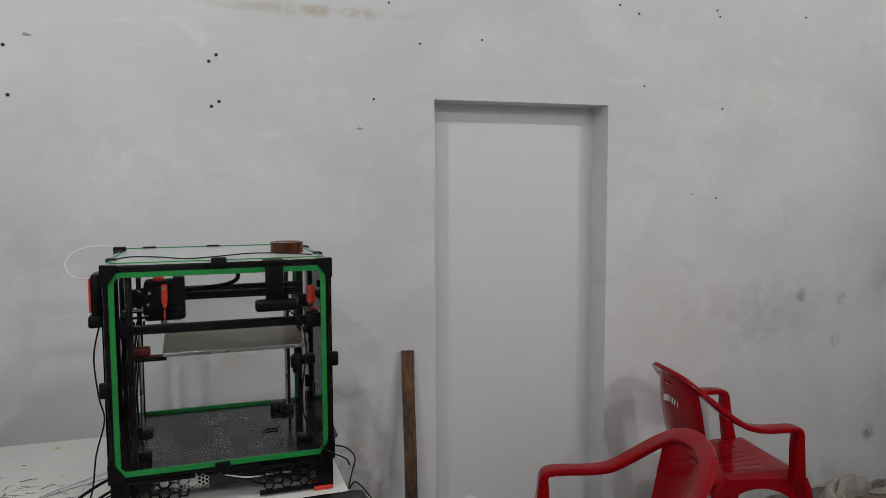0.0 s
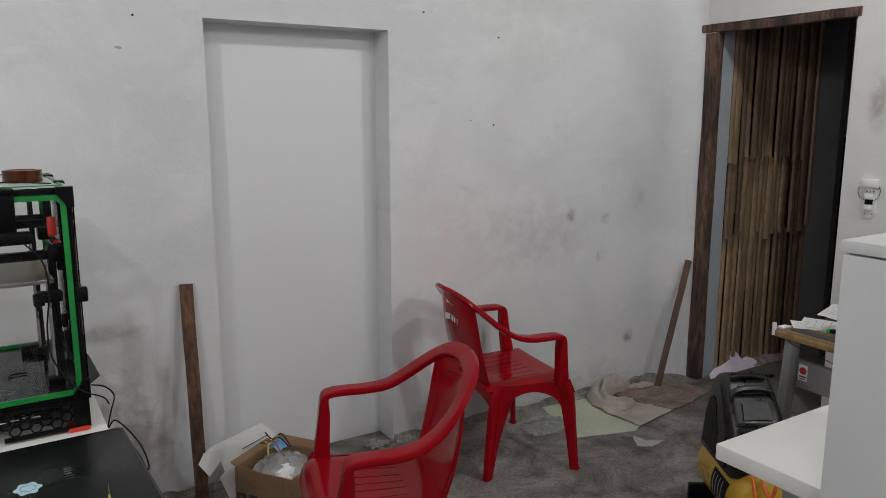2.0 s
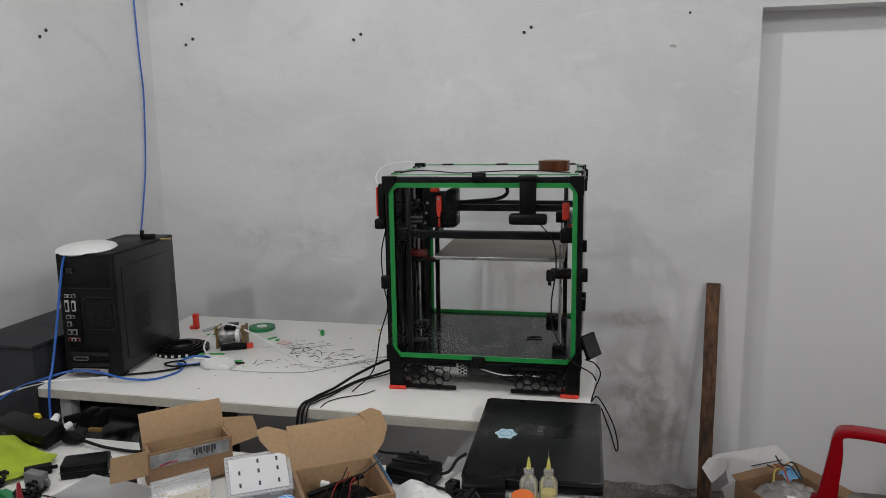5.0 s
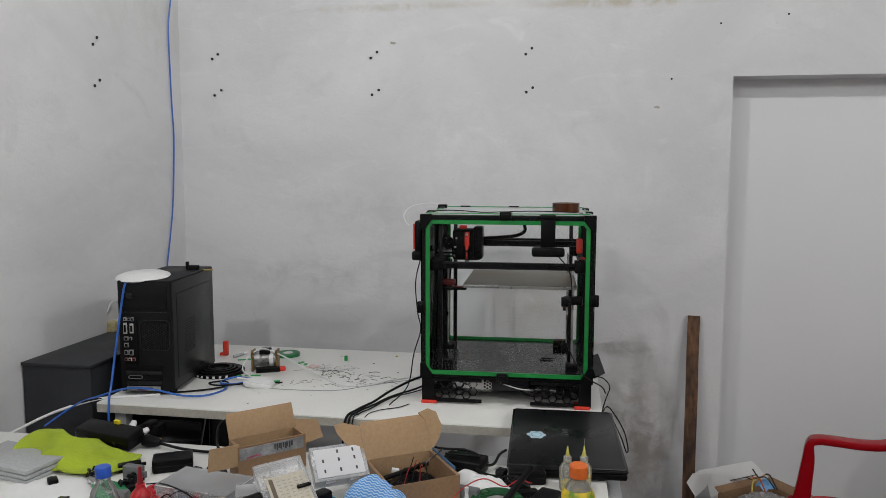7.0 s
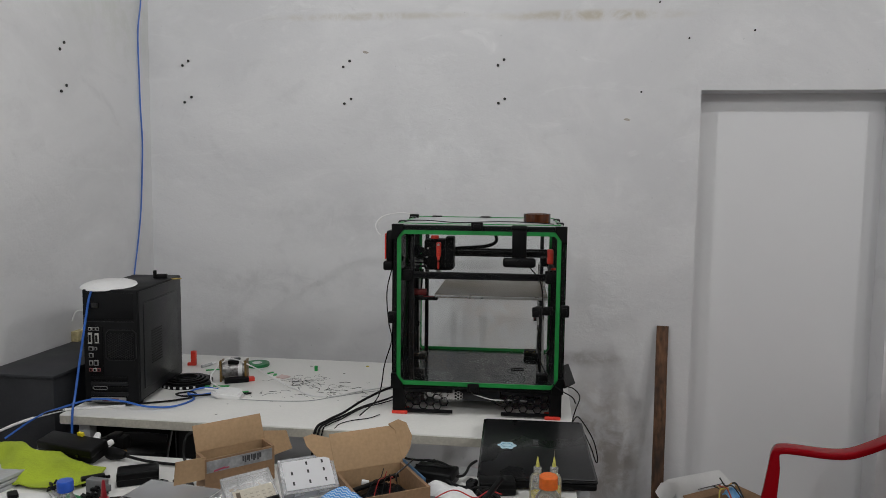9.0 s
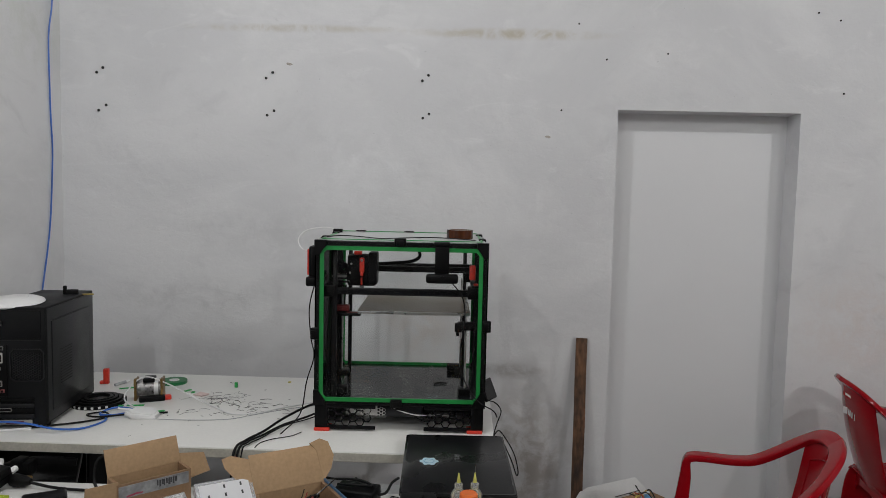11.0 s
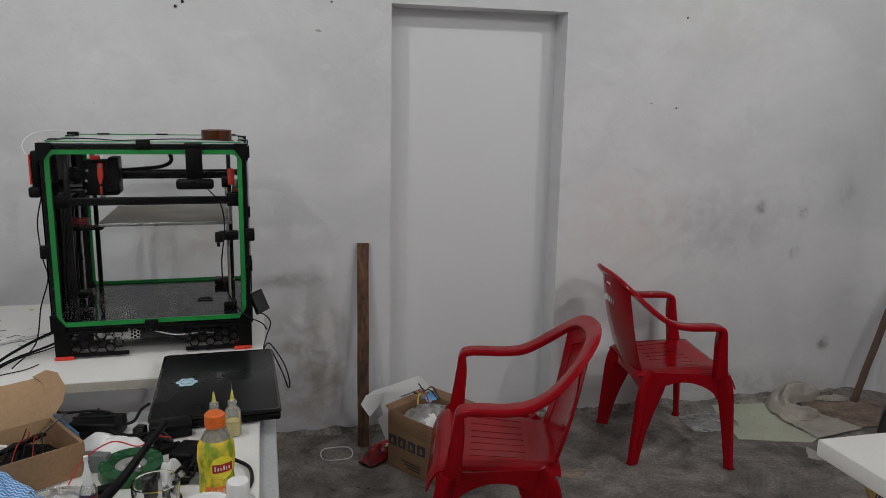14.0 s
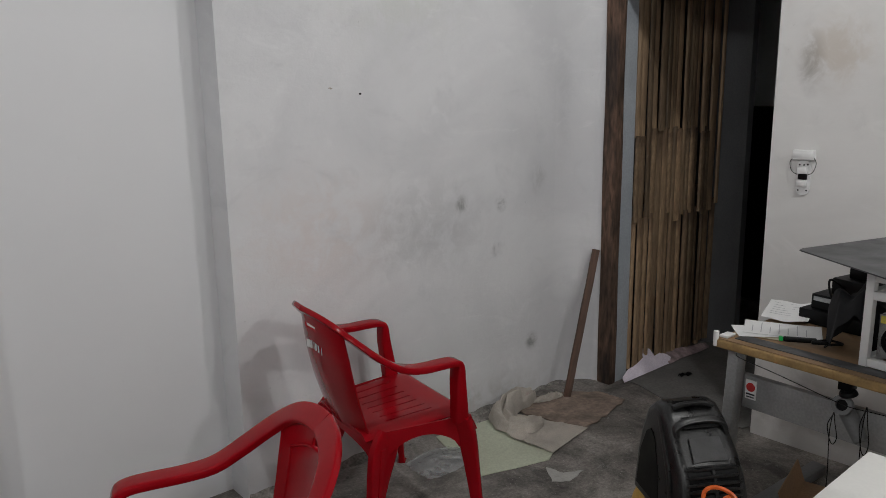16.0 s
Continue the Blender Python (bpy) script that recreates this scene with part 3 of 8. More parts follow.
def frame_ring(x0, x1, z0, z1, w, y0, y1, chamfer=0.0):
    """A flat rectangular ring in the x-z plane."""
    def loop(a, b, c, d, k):
        return [(a + k, c), (b - k, c), (b, c + k), (b, d - k), (b - k, d), (a + k, d), (a, d - k), (a, c + k)]
    o, i = loop(x0, x1, z0, z1, chamfer + 0.001), loop(x0 + w, x1 - w, z0 + w, z1 - w, max(chamfer, 0.001))
    rings = [[(x, y, z) for x, z in r] for r, y in ((o, y0), (i, y0), (i, y1), (o, y1))]
    bm = bmesh.new()
    vs = [[bm.verts.new(v) for v in ring] for ring in rings]
    for a, c in zip(vs, vs[1:] + vs[:1]):
        for k in range(8):
            bm.faces.new((a[k], a[(k + 1) % 8], c[(k + 1) % 8], c[k]))
    bmesh.ops.recalc_face_normals(bm, faces=bm.faces[:])
    return bm


def extrusion(x0, x1, y0, y1, z0, z1):
    """A black profile bar with a groove along each of its faces."""
    lo, hi = (x0, y0, z0), (x1, y1, z1)
    spans = [q - p for p, q in zip(lo, hi)]
    ax = spans.index(max(spans))
    i, j = [k for k in range(3) if k != ax]
    quarter = [(0.5, -0.44), (0.5, -0.2), (0.38, -0.2), (0.38, 0.2), (0.5, 0.2), (0.5, 0.44)]
    prof = []
    for k in range(4):
        c, n = ((1, 0), (0, 1), (-1, 0), (0, -1))[k]
        prof += [(p * c - q * n, p * n + q * c) for p, q in quarter]
    rings = []
    for end in (lo[ax], hi[ax]):
        r = []
        for p, q in prof:
            v = [0.0, 0.0, 0.0]
            v[ax], v[i], v[j] = end, (lo[i] + hi[i]) / 2 + p * spans[i], (lo[j] + hi[j]) / 2 + q * spans[j]
            r.append(tuple(v))
        rings.append(r)
    bm = loft(rings)
    bmesh.ops.recalc_face_normals(bm, faces=bm.faces[:])
    return bm


S0 = 0.098                       # height of the skirt
E = 0.02                         # profile size
for x in (0.0, PW - E):
    for y in (0.0, PD - E):
        part("upright", extrusion(x, x + E, y, y + E, S0 - 0.02, PH), M_ALU_BLACK, printer)
for z in (S0 - 0.012, PH - E):
    for y in (0.0, PD - E):
        part("cross_bar", extrusion(E, PW - E, y, y + E, z, z + E), M_ALU_BLACK, printer)
    for x in (0.0, PW - E):
        part("side_bar", extrusion(x, x + E, E, PD - E, z, z + E), M_ALU_BLACK, printer)
# front door sheet with its tape border and clips
door = part("front_door", box(0.008, PW - 0.008, -0.008, -0.004, S0, PH - 0.006), M_PANE_DOOR, printer, "clear acrylic front door")
part("tape_border", frame_ring(0.0135, PW - 0.0135, S0 + 0.003, PH - 0.015, 0.013, -0.0095, -0.0035, 0.010), M_GREEN, door, "bright green tape border")
back = part("back_panel", box(0.008, PW - 0.008, PD + 0.002, PD + 0.005, S0, PH - 0.006), M_PANE, printer, "clear back panel")
part("tape_border", frame_ring(0.016, PW - 0.016, S0 + 0.004, PH - 0.02, 0.014, PD - 0.002, PD + 0.006, 0.004), M_GREEN, back, "bright green tape border")
part("side_panel", box(PW + 0.002, PW + 0.005, 0.008, PD - 0.008, S0, PH - 0.006), M_PANE, printer, "clear side panel")
part("side_panel", box(-0.005, -0.002, 0.008, PD - 0.008, S0, PH - 0.006), M_SMOKE, printer, "dark smoked side panel")


def milky_sheet():
    """Clear acrylic still under its hazy film: part see-through, part white, with a sheen."""
    m = pane_clear("hazy_top_sheet", (0.96, 0.97, 0.97), 0.12)
    nt = m.node_tree
    out = next(q for q in nt.nodes if q.type == "OUTPUT_MATERIAL")
    src = out.inputs["Surface"].links[0].from_socket
    df, mx = nt.nodes.new("ShaderNodeBsdfDiffuse"), nt.nodes.new("ShaderNodeMixShader")
    df.inputs["Color"].default_value = (0.72, 0.74, 0.74, 1)
    mx.inputs["Fac"].default_value = 0.5
    nt.links.new(src, mx.inputs[1])
    nt.links.new(df.outputs[0], mx.inputs[2])
    nt.links.new(mx.outputs[0], out.inputs["Surface"])
    return m


lid = part("top_panel", box(0.006, PW - 0.006, 0.004, PD - 0.004, PH + 0.002, PH + 0.005), milky_sheet(), printer, "clear top panel")
part("tape_border", xf(frame_ring(0.014, PW - 0.014, 0.012, PD - 0.012, 0.006, -0.003, 0.0, 0.004), pose(0, 0, PH + 0.0045, -90)), M_GREEN, lid, "bright green tape border")
part("floor_plate", box(0.004, PW - 0.004, 0.004, PD - 0.004, S0 + 0.004, S0 + 0.009), M_DARKPLATE, printer, "glossy dark base plate")


def bracket(sx, sz):
    """A chamfered corner cover, for the corner towards +x and +z times the signs."""
    pts = [(-0.034, 0.004), (0.004, 0.004), (0.004, -0.046), (-0.012, -0.046), (-0.02, -0.032), (-0.034, -0.014)]
    return loft([[(x * sx, y, z * sz) for x, z in pts] for y in (-0.016, -0.014, 0.012, 0.014)])


for x, sx in ((0, -1), (PW, 1)):
    for z, sz in ((S0 - 0.006, -1), (PH, 1)):
        part("corner_bracket", bracket(sx, sz), M_BLACK, printer, m=pose(x, 0, z))
        part("corner_bracket", bracket(sx, sz), M_BLACK, printer, m=pose(x, PD, z))
CLIPS = [(PW / 2 - 0.005, -0.006, PH + 0.001, 0), (PW / 2 - 0.01, -0.006, S0, 0), (-0.001, -0.006, 0.325, 90), (PW + 0.003, -0.006, 0.36, 90)]
for x, y, z, turn in CLIPS:
    part("panel_clip", xf(join(box(-0.019, 0.019, -0.012, 0.006, -0.014, 0.014, 0.004), box(-0.012, 0.012, -0.015, -0.01, -0.01, 0.006, 0.002)), pose(0, 0, 0, 0, turn, 0)), M_BLACK, printer, m=pose(x, y, z))
for y, z in ((0.12, 0.60), (0.47, 0.60), (0.47, 0.36), (0.47, 0.18), (0.3, 0.20)):
    part("panel_clip", box(-0.003, 0.008, -0.012, 0.012, -0.02, 0.02, 0.003), M_BLACK, printer, m=pose(PW + 0.003, y, z))
for x in (0.09, PW / 2, PW - 0.05):
    part("panel_clip", box(-0.02, 0.02, -0.01, 0.01, -0.003, 0.008, 0.003), M_BLACK, printer, m=pose(x, PD - 0.01, PH + 0.002))
for y in (0.12, 0.36):
    for x in (0.012, PW - 0.012):
        part("panel_clip", box(-0.012, 0.012, -0.02, 0.02, -0.003, 0.008, 0.003), M_BLACK, printer, m=pose(x, y, PH + 0.002))
# skirt
part("skirt_side", box(0.0, 0.006, 0.0, PD, 0.006, S0 - 0.01, 0.001), M_BLACK, printer)
part("skirt_side", box(PW - 0.006, PW, 0.0, PD, 0.006, S0 - 0.01, 0.001), M_BLACK, printer)
part("skirt_back", box(0.006, PW - 0.006, PD - 0.006, PD, 0.006, S0 - 0.01, 0.001), M_BLACK, printer)
for b in ((0.0, 0.042, -0.004, 0.006, 0.006, S0 - 0.012), (PW - 0.04, PW, -0.004, 0.006, 0.006, S0 - 0.012), (0.042, 0.20, -0.004, 0.004, 0.006, 0.017),
          (0.36, PW - 0.04, -0.004, 0.004, 0.006, 0.017), (0.042, 0.20, -0.004, 0.004, 0.076, S0 - 0.012), (0.36, PW - 0.04, -0.004, 0.004, 0.076, S0 - 0.012)):
    part("skirt_front", box(*b, 0.001), M_BLACK, printer)
part("grille", hex_grille(0.04, 0.195, 0.016, 0.078, 0.0155), M_BLACK, printer, "honeycomb vent")
part("grille", hex_grille(0.37, 0.525, 0.016, 0.078, 0.0155), M_BLACK, printer, "honeycomb vent")
part("power_supply", join(box(0.10, 0.24, 0.03, 0.12, 0.045, 0.084, 0.001), hex_grille(0.15, 0.24, 0.046, 0.084, 0.006, 0.0015, 0.002)), M_STEEL, printer, "perforated steel power supply")
part("electronics_tray", box(0.02, PW - 0.02, 0.14, PD - 0.03, 0.06, 0.07), M_BLACK, printer)
part("lower_cover", box(0.205, 0.355, 0.012, 0.018, 0.048, S0 - 0.012, 0.001), M_DARKPLATE, printer)
for k in range(4):
    part("wire", tube([(0.25 + 0.01 * k, 0.008, 0.075), (0.31 + 0.02 * k, 0.006 + 0.002 * k, 0.068 - 0.012 * k), (0.40, 0.012, 0.05 + 0.006 * k), (0.47, 0.02, 0.04 + 0.01 * k)], 0.002),
         (M_CABLE, M_WHITE, M_CABLE, M_CABLE)[k], printer)
for x in (0.024, PW - 0.028):
    for y in (0.02, PD - 0.02):
        part("foot", box(x - 0.026, x + 0.026, y - 0.03, y + 0.026, 0.0, 0.011, 0.003), M_REDPART, printer, "orange-red foot")
# gantry
GZ = 0.455
for y in (0.035, ):
    part("gantry_beam", extrusion(0.02, PW - 0.02, y, y + E, GZ - 0.006, GZ + 0.016), M_ALU_BLACK, printer)
part("gantry_rear_beam", extrusion(0.06, PW - 0.03, PD - 0.1, PD - 0.08, GZ + 0.045, GZ + 0.065), M_ALU_BLACK, printer)
for x in (0.028, PW - 0.046):
    part("gantry_side_beam", extrusion(x, x + E, 0.04, PD - 0.06, GZ + 0.012, GZ + 0.03), M_ALU_BLACK, printer)
part("linear_rail", box(0.06, PW - 0.05, 0.031, 0.035, GZ + 0.0, GZ + 0.01), M_DARKPLATE, printer)
part("gantry_joint", join(box(PW - 0.06, PW - 0.022, 0.02, 0.075, GZ - 0.012, GZ + 0.026, 0.003)), M_BLACK, printer)
part("gantry_joint", join(box(0.022, 0.06, 0.02, 0.075, GZ - 0.012, GZ + 0.026, 0.003)), M_BLACK, printer)
part("red_idler", box(PW - 0.056, PW - 0.036, 0.022, 0.05, GZ + 0.052, GZ + 0.10, 0.004), M_REDPART, printer)
part("red_idler", box(PW - 0.04, PW - 0.024, 0.07, 0.09, GZ + 0.02, GZ + 0.034, 0.003), M_REDPART, printer)
part("idler_block", box(PW - 0.075, PW - 0.05, 0.06, 0.10, GZ + 0.04, GZ + 0.07, 0.003), M_BLACK, printer)
# tool head
head = part("tool_head", join(box(0.088, 0.185, 0.10, 0.17, GZ + 0.015, GZ + 0.12, 0.008), box(0.16, 0.19, 0.09, 0.16, GZ + 0.02, GZ + 0.13, 0.006),
                              box(0.085, 0.11, 0.105, 0.15, GZ + 0.03, GZ + 0.09, 0.004)), M_BLACK, printer)
part("nozzle", lathe([(0, GZ - 0.012), (0.003, GZ - 0.012), (0.008, GZ + 0.002), (0.008, GZ + 0.02), (0, GZ + 0.02)], 10), M_STEEL, head, "", pose(0.135, 0.135, 0))
part("latch", join(box(0.131, 0.147, 0.084, 0.10, GZ + 0.062, GZ + 0.112, 0.004), box(0.134, 0.144, 0.082, 0.09, GZ + 0.05, GZ + 0.064, 0.003)), M_REDPART, head)
part("latch", box(0.112, 0.138, 0.09, 0.11, GZ + 0.122, GZ + 0.134, 0.003), M_REDPART, head)
part("latch", xf(cyl(0.0045, 0.003, 12), pose(0.139, 0.084, GZ + 0.104, 90)), M_STEEL, head)
for k in range(5):
    part("fin", box(0.150, 0.186, 0.0875, 0.0895, GZ + 0.03 + 0.016 * k, GZ + 0.036 + 0.016 * k), M_DARKPLATE, head)
for k in range(3):
    part("bolt", xf(cyl(0.004, 0.003, 10), pose(0.094 + 0.004 * k, 0.099, GZ + 0.03 + 0.03 * k, 90)), M_STEEL, head)
part("motor_body", xf(lathe([(0, 0), (0.017, 0), (0.017, 0.03), (0, 0.03)], 20), pose(0.066, 0.11, GZ + 0.085, 90)), M_DARKPLATE, head)
for k in range(4):
    part("belt_run", box(0.035, 0.10, 0.06 + 0.05 * k, 0.066 + 0.05 * k, GZ + 0.03 + 0.012 * (k % 2), GZ + 0.036 + 0.012 * (k % 2)), M_STEEL if k % 2 else M_ALU_BLACK, printer)
part("latch", box(0.135, 0.141, 0.086, 0.10, GZ + 0.02, GZ + 0.045, 0.002), M_REDPART, head)
part("fan", xf(lathe([(0.006, 0), (0.021, 0), (0.021, 0.012), (0.018, 0.012), (0.018, 0.003), (0.006, 0.003), (0.006, 0)], 16), pose(0.075, 0.10, GZ + 0.075, 90)), M_BLACK, head)
part("cable_chain", sweep([(0.17, 0.16, GZ + 0.085, 0, 1, 0, 0.009, 0.006), (0.24, 0.18, GZ + 0.088, 0, 1, 0, 0.009, 0.006), (0.30, 0.18, GZ + 0.095, 0, 1, 0, 0.009, 0.006), (0.33, 0.18, GZ + 0.112, 0, 1, 0, 0.009, 0.006),
                           (0.325, 0.18, GZ + 0.14, 0, 1, 0, 0.009, 0.006)], 6, 8), M_BLACK, printer)
part("tool_rail", extrusion(0.07, PW - 0.05, 0.17, 0.19, GZ + 0.058, GZ + 0.078), M_ALU_BLACK, printer)
# bed
bed = part("bed_plate", box(0.13, PW - 0.05, 0.055, 0.44, GZ - 0.072, GZ - 0.062, 0.001), M_STEEL, printer, "aluminium bed edge")
part("build_sheet", box(0.13, PW - 0.05, 0.055, 0.44, GZ - 0.0618, GZ - 0.0605), M_BEDTOP, bed, "brownish steel build sheet")
part("bed_arm", box(0.05, 0.14, 0.06, 0.10, GZ - 0.082, GZ - 0.072, 0.002), M_BLACK, bed)
part("bed_carriage", join(box(0.045, 0.10, 0.07, 0.10, GZ - 0.068, GZ - 0.048, 0.004), box(0.09, 0.13, 0.07, 0.085, GZ - 0.083, GZ - 0.07, 0.002)), mat("dark_red_plastic", (0.16, 0.012, 0.012), 0.5), bed, "dark red carriage")
part("z_carriage", join(box(PW - 0.09, PW - 0.03, 0.07, 0.11, GZ - 0.125, GZ - 0.10, 0.003), box(PW - 0.10, PW - 0.075, 0.05, 0.075, GZ - 0.128, GZ - 0.098, 0.003), box(PW - 0.095, PW - 0.085, 0.05, 0.06, GZ - 0.14, GZ - 0.128)), M_ALU_BLACK, printer)
# z screws and rails
for x, y in ((PW - 0.062, 0.09), (0.075, 0.09), (PW - 0.07, 0.40)):
    part("lead_screw", xf(cyl(0.004, 0.34, 8), pose(x, y, S0 + 0.03)), M_STEEL, printer)
    part("screw_motor", box(x - 0.02, x + 0.02, y - 0.02, y + 0.02, S0 + 0.006, S0 + 0.03, 0.003), M_BLACK, printer)
for x, y in ((0.05, 0.03), (0.05, PD - 0.06), (PW - 0.066, PD - 0.06)):
    part("z_rail", box(x, x + 0.014, y, y + 0.012, S0 + 0.01, PH - 0.03, 0.001), M_ALU_BLACK, printer)
part("z_bracket", box(PW - 0.12, PW - 0.06, PD - 0.10, PD - 0.06, S0 + 0.012, S0 + 0.035, 0.004), M_BLACK, printer)
part("z_bracket", box(0.06, 0.10, 0.06, 0.11, S0 + 0.07, S0 + 0.09, 0.004), M_BLACK, printer)
part("hex_key", tube([(0.39, 0.20, S0 + 0.012), (0.40, 0.215, S0 + 0.013), (0.435, 0.215, S0 + 0.013)], 0.0025, 6, 3), M_BLACK, printer)
for k in range(7):
    part("cable", tube([(0.03 + 0.006 * k, 0.05 + 0.02 * k, S0 + 0.02), (0.028 + 0.005 * k, 0.06 + 0.02 * k, 0.25), (0.035 + 0.006 * k, 0.05 + 0.018 * k, 0.38), (0.04 + 0.008 * k, 0.08, GZ + 0.02)], 0.003, 5, 4), M_CABLE, printer)
part("chain_strip", box(0.0272, 0.034, 0.20, 0.235, S0 + 0.02, PH - 0.04, 0.002), M_ALU_BLACK, printer)
for ob in printer.children:
    if ob.data.materials[0] in (M_PANE, M_PANE_DOOR, M_SMOKE) or ob == lid:
        ob.visible_shadow = False
# camera strap and small camera at the front
cam_part = part("webcam", join(box(-0.052, 0.052, -0.022, 0.012, -0.014, 0.016, 0.009, 3), xf(cyl(0.011, 0.006, 14), pose(0, -0.021, 0.001, 90))), M_BLACK, printer, "black webcam", m=pose(0.41, -0.02, 0.515))
part("strap", join(box(-0.024, 0.022, 0.0, 0.006, 0.012, 0.112, 0.002), box(-0.028, 0.024, -0.006, 0.05, 0.104, 0.118, 0.004)), M_BLACK, cam_part)
part("webcam_cable", tube([(0.44, -0.02, 0.505), (0.478, -0.018, 0.455), (0.487, -0.016, 0.38), (0.475, -0.016, 0.28), (0.483, -0.016, 0.2), (0.53, -0.02, 0.12), (PW + 0.03, -0.02, 0.085), (PW + 0.045, -0.01, 0.06)], 0.0022), M_CABLE, printer)
# filament box at the rear left and small display at the right
fb = part("filament_guide", join(box(-0.028, -0.004, 0.02, 0.10, PH - 0.13, PH - 0.02, 0.006), box(-0.035, -0.004, 0.0, 0.06, PH - 0.15, PH - 0.12, 0.006)), M_BLACK, printer)
part("red_plate", box(-0.033, -0.028, 0.02, 0.09, PH - 0.115, PH - 0.03, 0.002), M_REDPART, fb)
disp = part("display", xf(box(-0.004, 0.006, -0.035, 0.045, -0.035, 0.04, 0.003), pose(0, 0, 0, 0, -24, -30)), M_BLACK, printer, "tilted black display", m=pose(PW + 0.026, 0.22, 0.085))
part("screen", xf(box(0.0062, 0.007, -0.031, 0.041, -0.031, 0.036), pose(0, 0, 0, 0, -24, -30)), M_GLOSSBLACK, disp)
part("display_arm", box(PW + 0.0, PW + 0.026, 0.215, 0.235, 0.075, 0.105, 0.003), M_BLACK, printer)
part("tube_loop", tube([(0.02, PD - 0.1, PH + 0.01), (-0.03, PD - 0.09, PH + 0.022), (-0.10, PD - 0.12, PH + 0.012), (-0.125, PD - 0.16, PH - 0.02), (-0.10, PD - 0.2, PH - 0.055), (-0.04, PD - 0.22, PH - 0.06), (-0.012, PD - 0.22, PH - 0.05)], 0.002), M_WHITE, printer, "white filament tube")
part("tube_fitting", box(-0.005, 0.03, PD - 0.11, PD - 0.09, PH + 0.004, PH + 0.018, 0.003), M_BLACK, printer)
part("top_cable", tube([(0.005, 0.06, PH + 0.006), (0.05, 0.16, PH + 0.008), (0.12, 0.14, PH + 0.008), (0.2, 0.06, PH + 0.008), (0.28, 0.08, PH + 0.01), (0.36, 0.16, PH + 0.008), (0.44, 0.14, PH + 0.008), (0.52, 0.06, PH + 0.008)], 0.0018), M_CABLE, printer)
part("side_cable", tube([(-0.012, 0.06, 0.49), (-0.03, 0.05, 0.40), (-0.022, 0.04, 0.30), (-0.01, 0.03, 0.24), (-0.03, 0.01, 0.16), (-0.045, -0.02, 0.06), (-0.10, -0.06, 0.004)], 0.0022), M_CABLE, printer)

# amber tape roll on the printer's top panel
M_AMBER = mat("amber_film", (0.075, 0.019, 0.005), 0.14, var=0.25, scale=30, stretch=(1, 1, 0.05))
roll = thing("tape_roll", "roll of amber heat-resistant tape on the printer", "tape", pose(1.345, 2.335, TZ + PH + 0.006))
part("film", lathe([(0.034, 0), (0.046, 0), (0.046, 0.03), (0.034, 0.03)], 32, True), M_AMBER, roll)
part("core", lathe([(0.031, 0.001), (0.0339, 0.001), (0.0339, 0.029), (0.031, 0.029)], 32, True), M_CARDBOARD, roll)

# ---------------------------------------------------------------- desktop computer on the table
M_PCSIDE = mat("satin_black_panel", (0.011, 0.0115, 0.013), 0.36, spec=0.35, var=0.2, scale=6, bump=0.1, bscale=500)
pc = thing("computer_tower", "black desktop computer tower, rear ports facing out", "computer", pose(-0.09, 2.25, TZ, 0, 0, 6.5))
pw, pd, ph = 0.092, 0.2, 0.398
part("case", box(-pw, pw, -pd, pd, 0.012, ph, 0.004), M_BLACK_SHEET, pc)
for x in (-0.07, 0.07):
    for y in (-0.15, 0.15):
        part("foot", xf(cyl(0.014, 0.012, 12), pose(x, y, 0)), M_BLACK, pc)
part("side_panel", join(box(pw - 0.001, pw + 0.003, -pd + 0.01, pd - 0.01, 0.02, ph - 0.008, 0.001), box(pw + 0.002, pw + 0.006, -pd + 0.04, pd - 0.05, 0.05, ph - 0.05, 0.003)), M_PCSIDE, pc)
for k in range(13):
    part("vent_slot", box(pw + 0.0058, pw + 0.0068, -0.10, -0.01, 0.125 + k * 0.0095, 0.129 + k * 0.0095), M_BLACK, pc)
rear = -pd
part("psu_plate", box(-pw + 0.012, pw - 0.012, rear - 0.003, rear, ph - 0.1, ph - 0.01, 0.002), M_BLACK_SHEET, pc)
part("power_socket", box(-0.066, -0.034, rear - 0.008, rear - 0.003, ph - 0.062, ph - 0.042, 0.002), M_GLOSSBLACK, pc)
part("fan_grille", xf(hex_grille(0, 0.09, 0, 0.09, 0.0048, 0.0012, 0.002), Matrix.Translation((-0.010, rear - 0.003, 0.163))), M_PCSIDE, pc)
port_plate = part("port_plate", box(-0.074, -0.026, rear - 0.003, rear, 0.108, 0.275, 0.001), M_BLACK, pc)
M_PORT = mat("port_metal", (0.34, 0.34, 0.33), 0.4, metal=0.5)
M_PORTPALE = mat("port_pale_plastic", (0.55, 0.55, 0.52), 0.5)
M_PORTPINK = mat("port_pink", (0.32, 0.10, 0.10), 0.5)
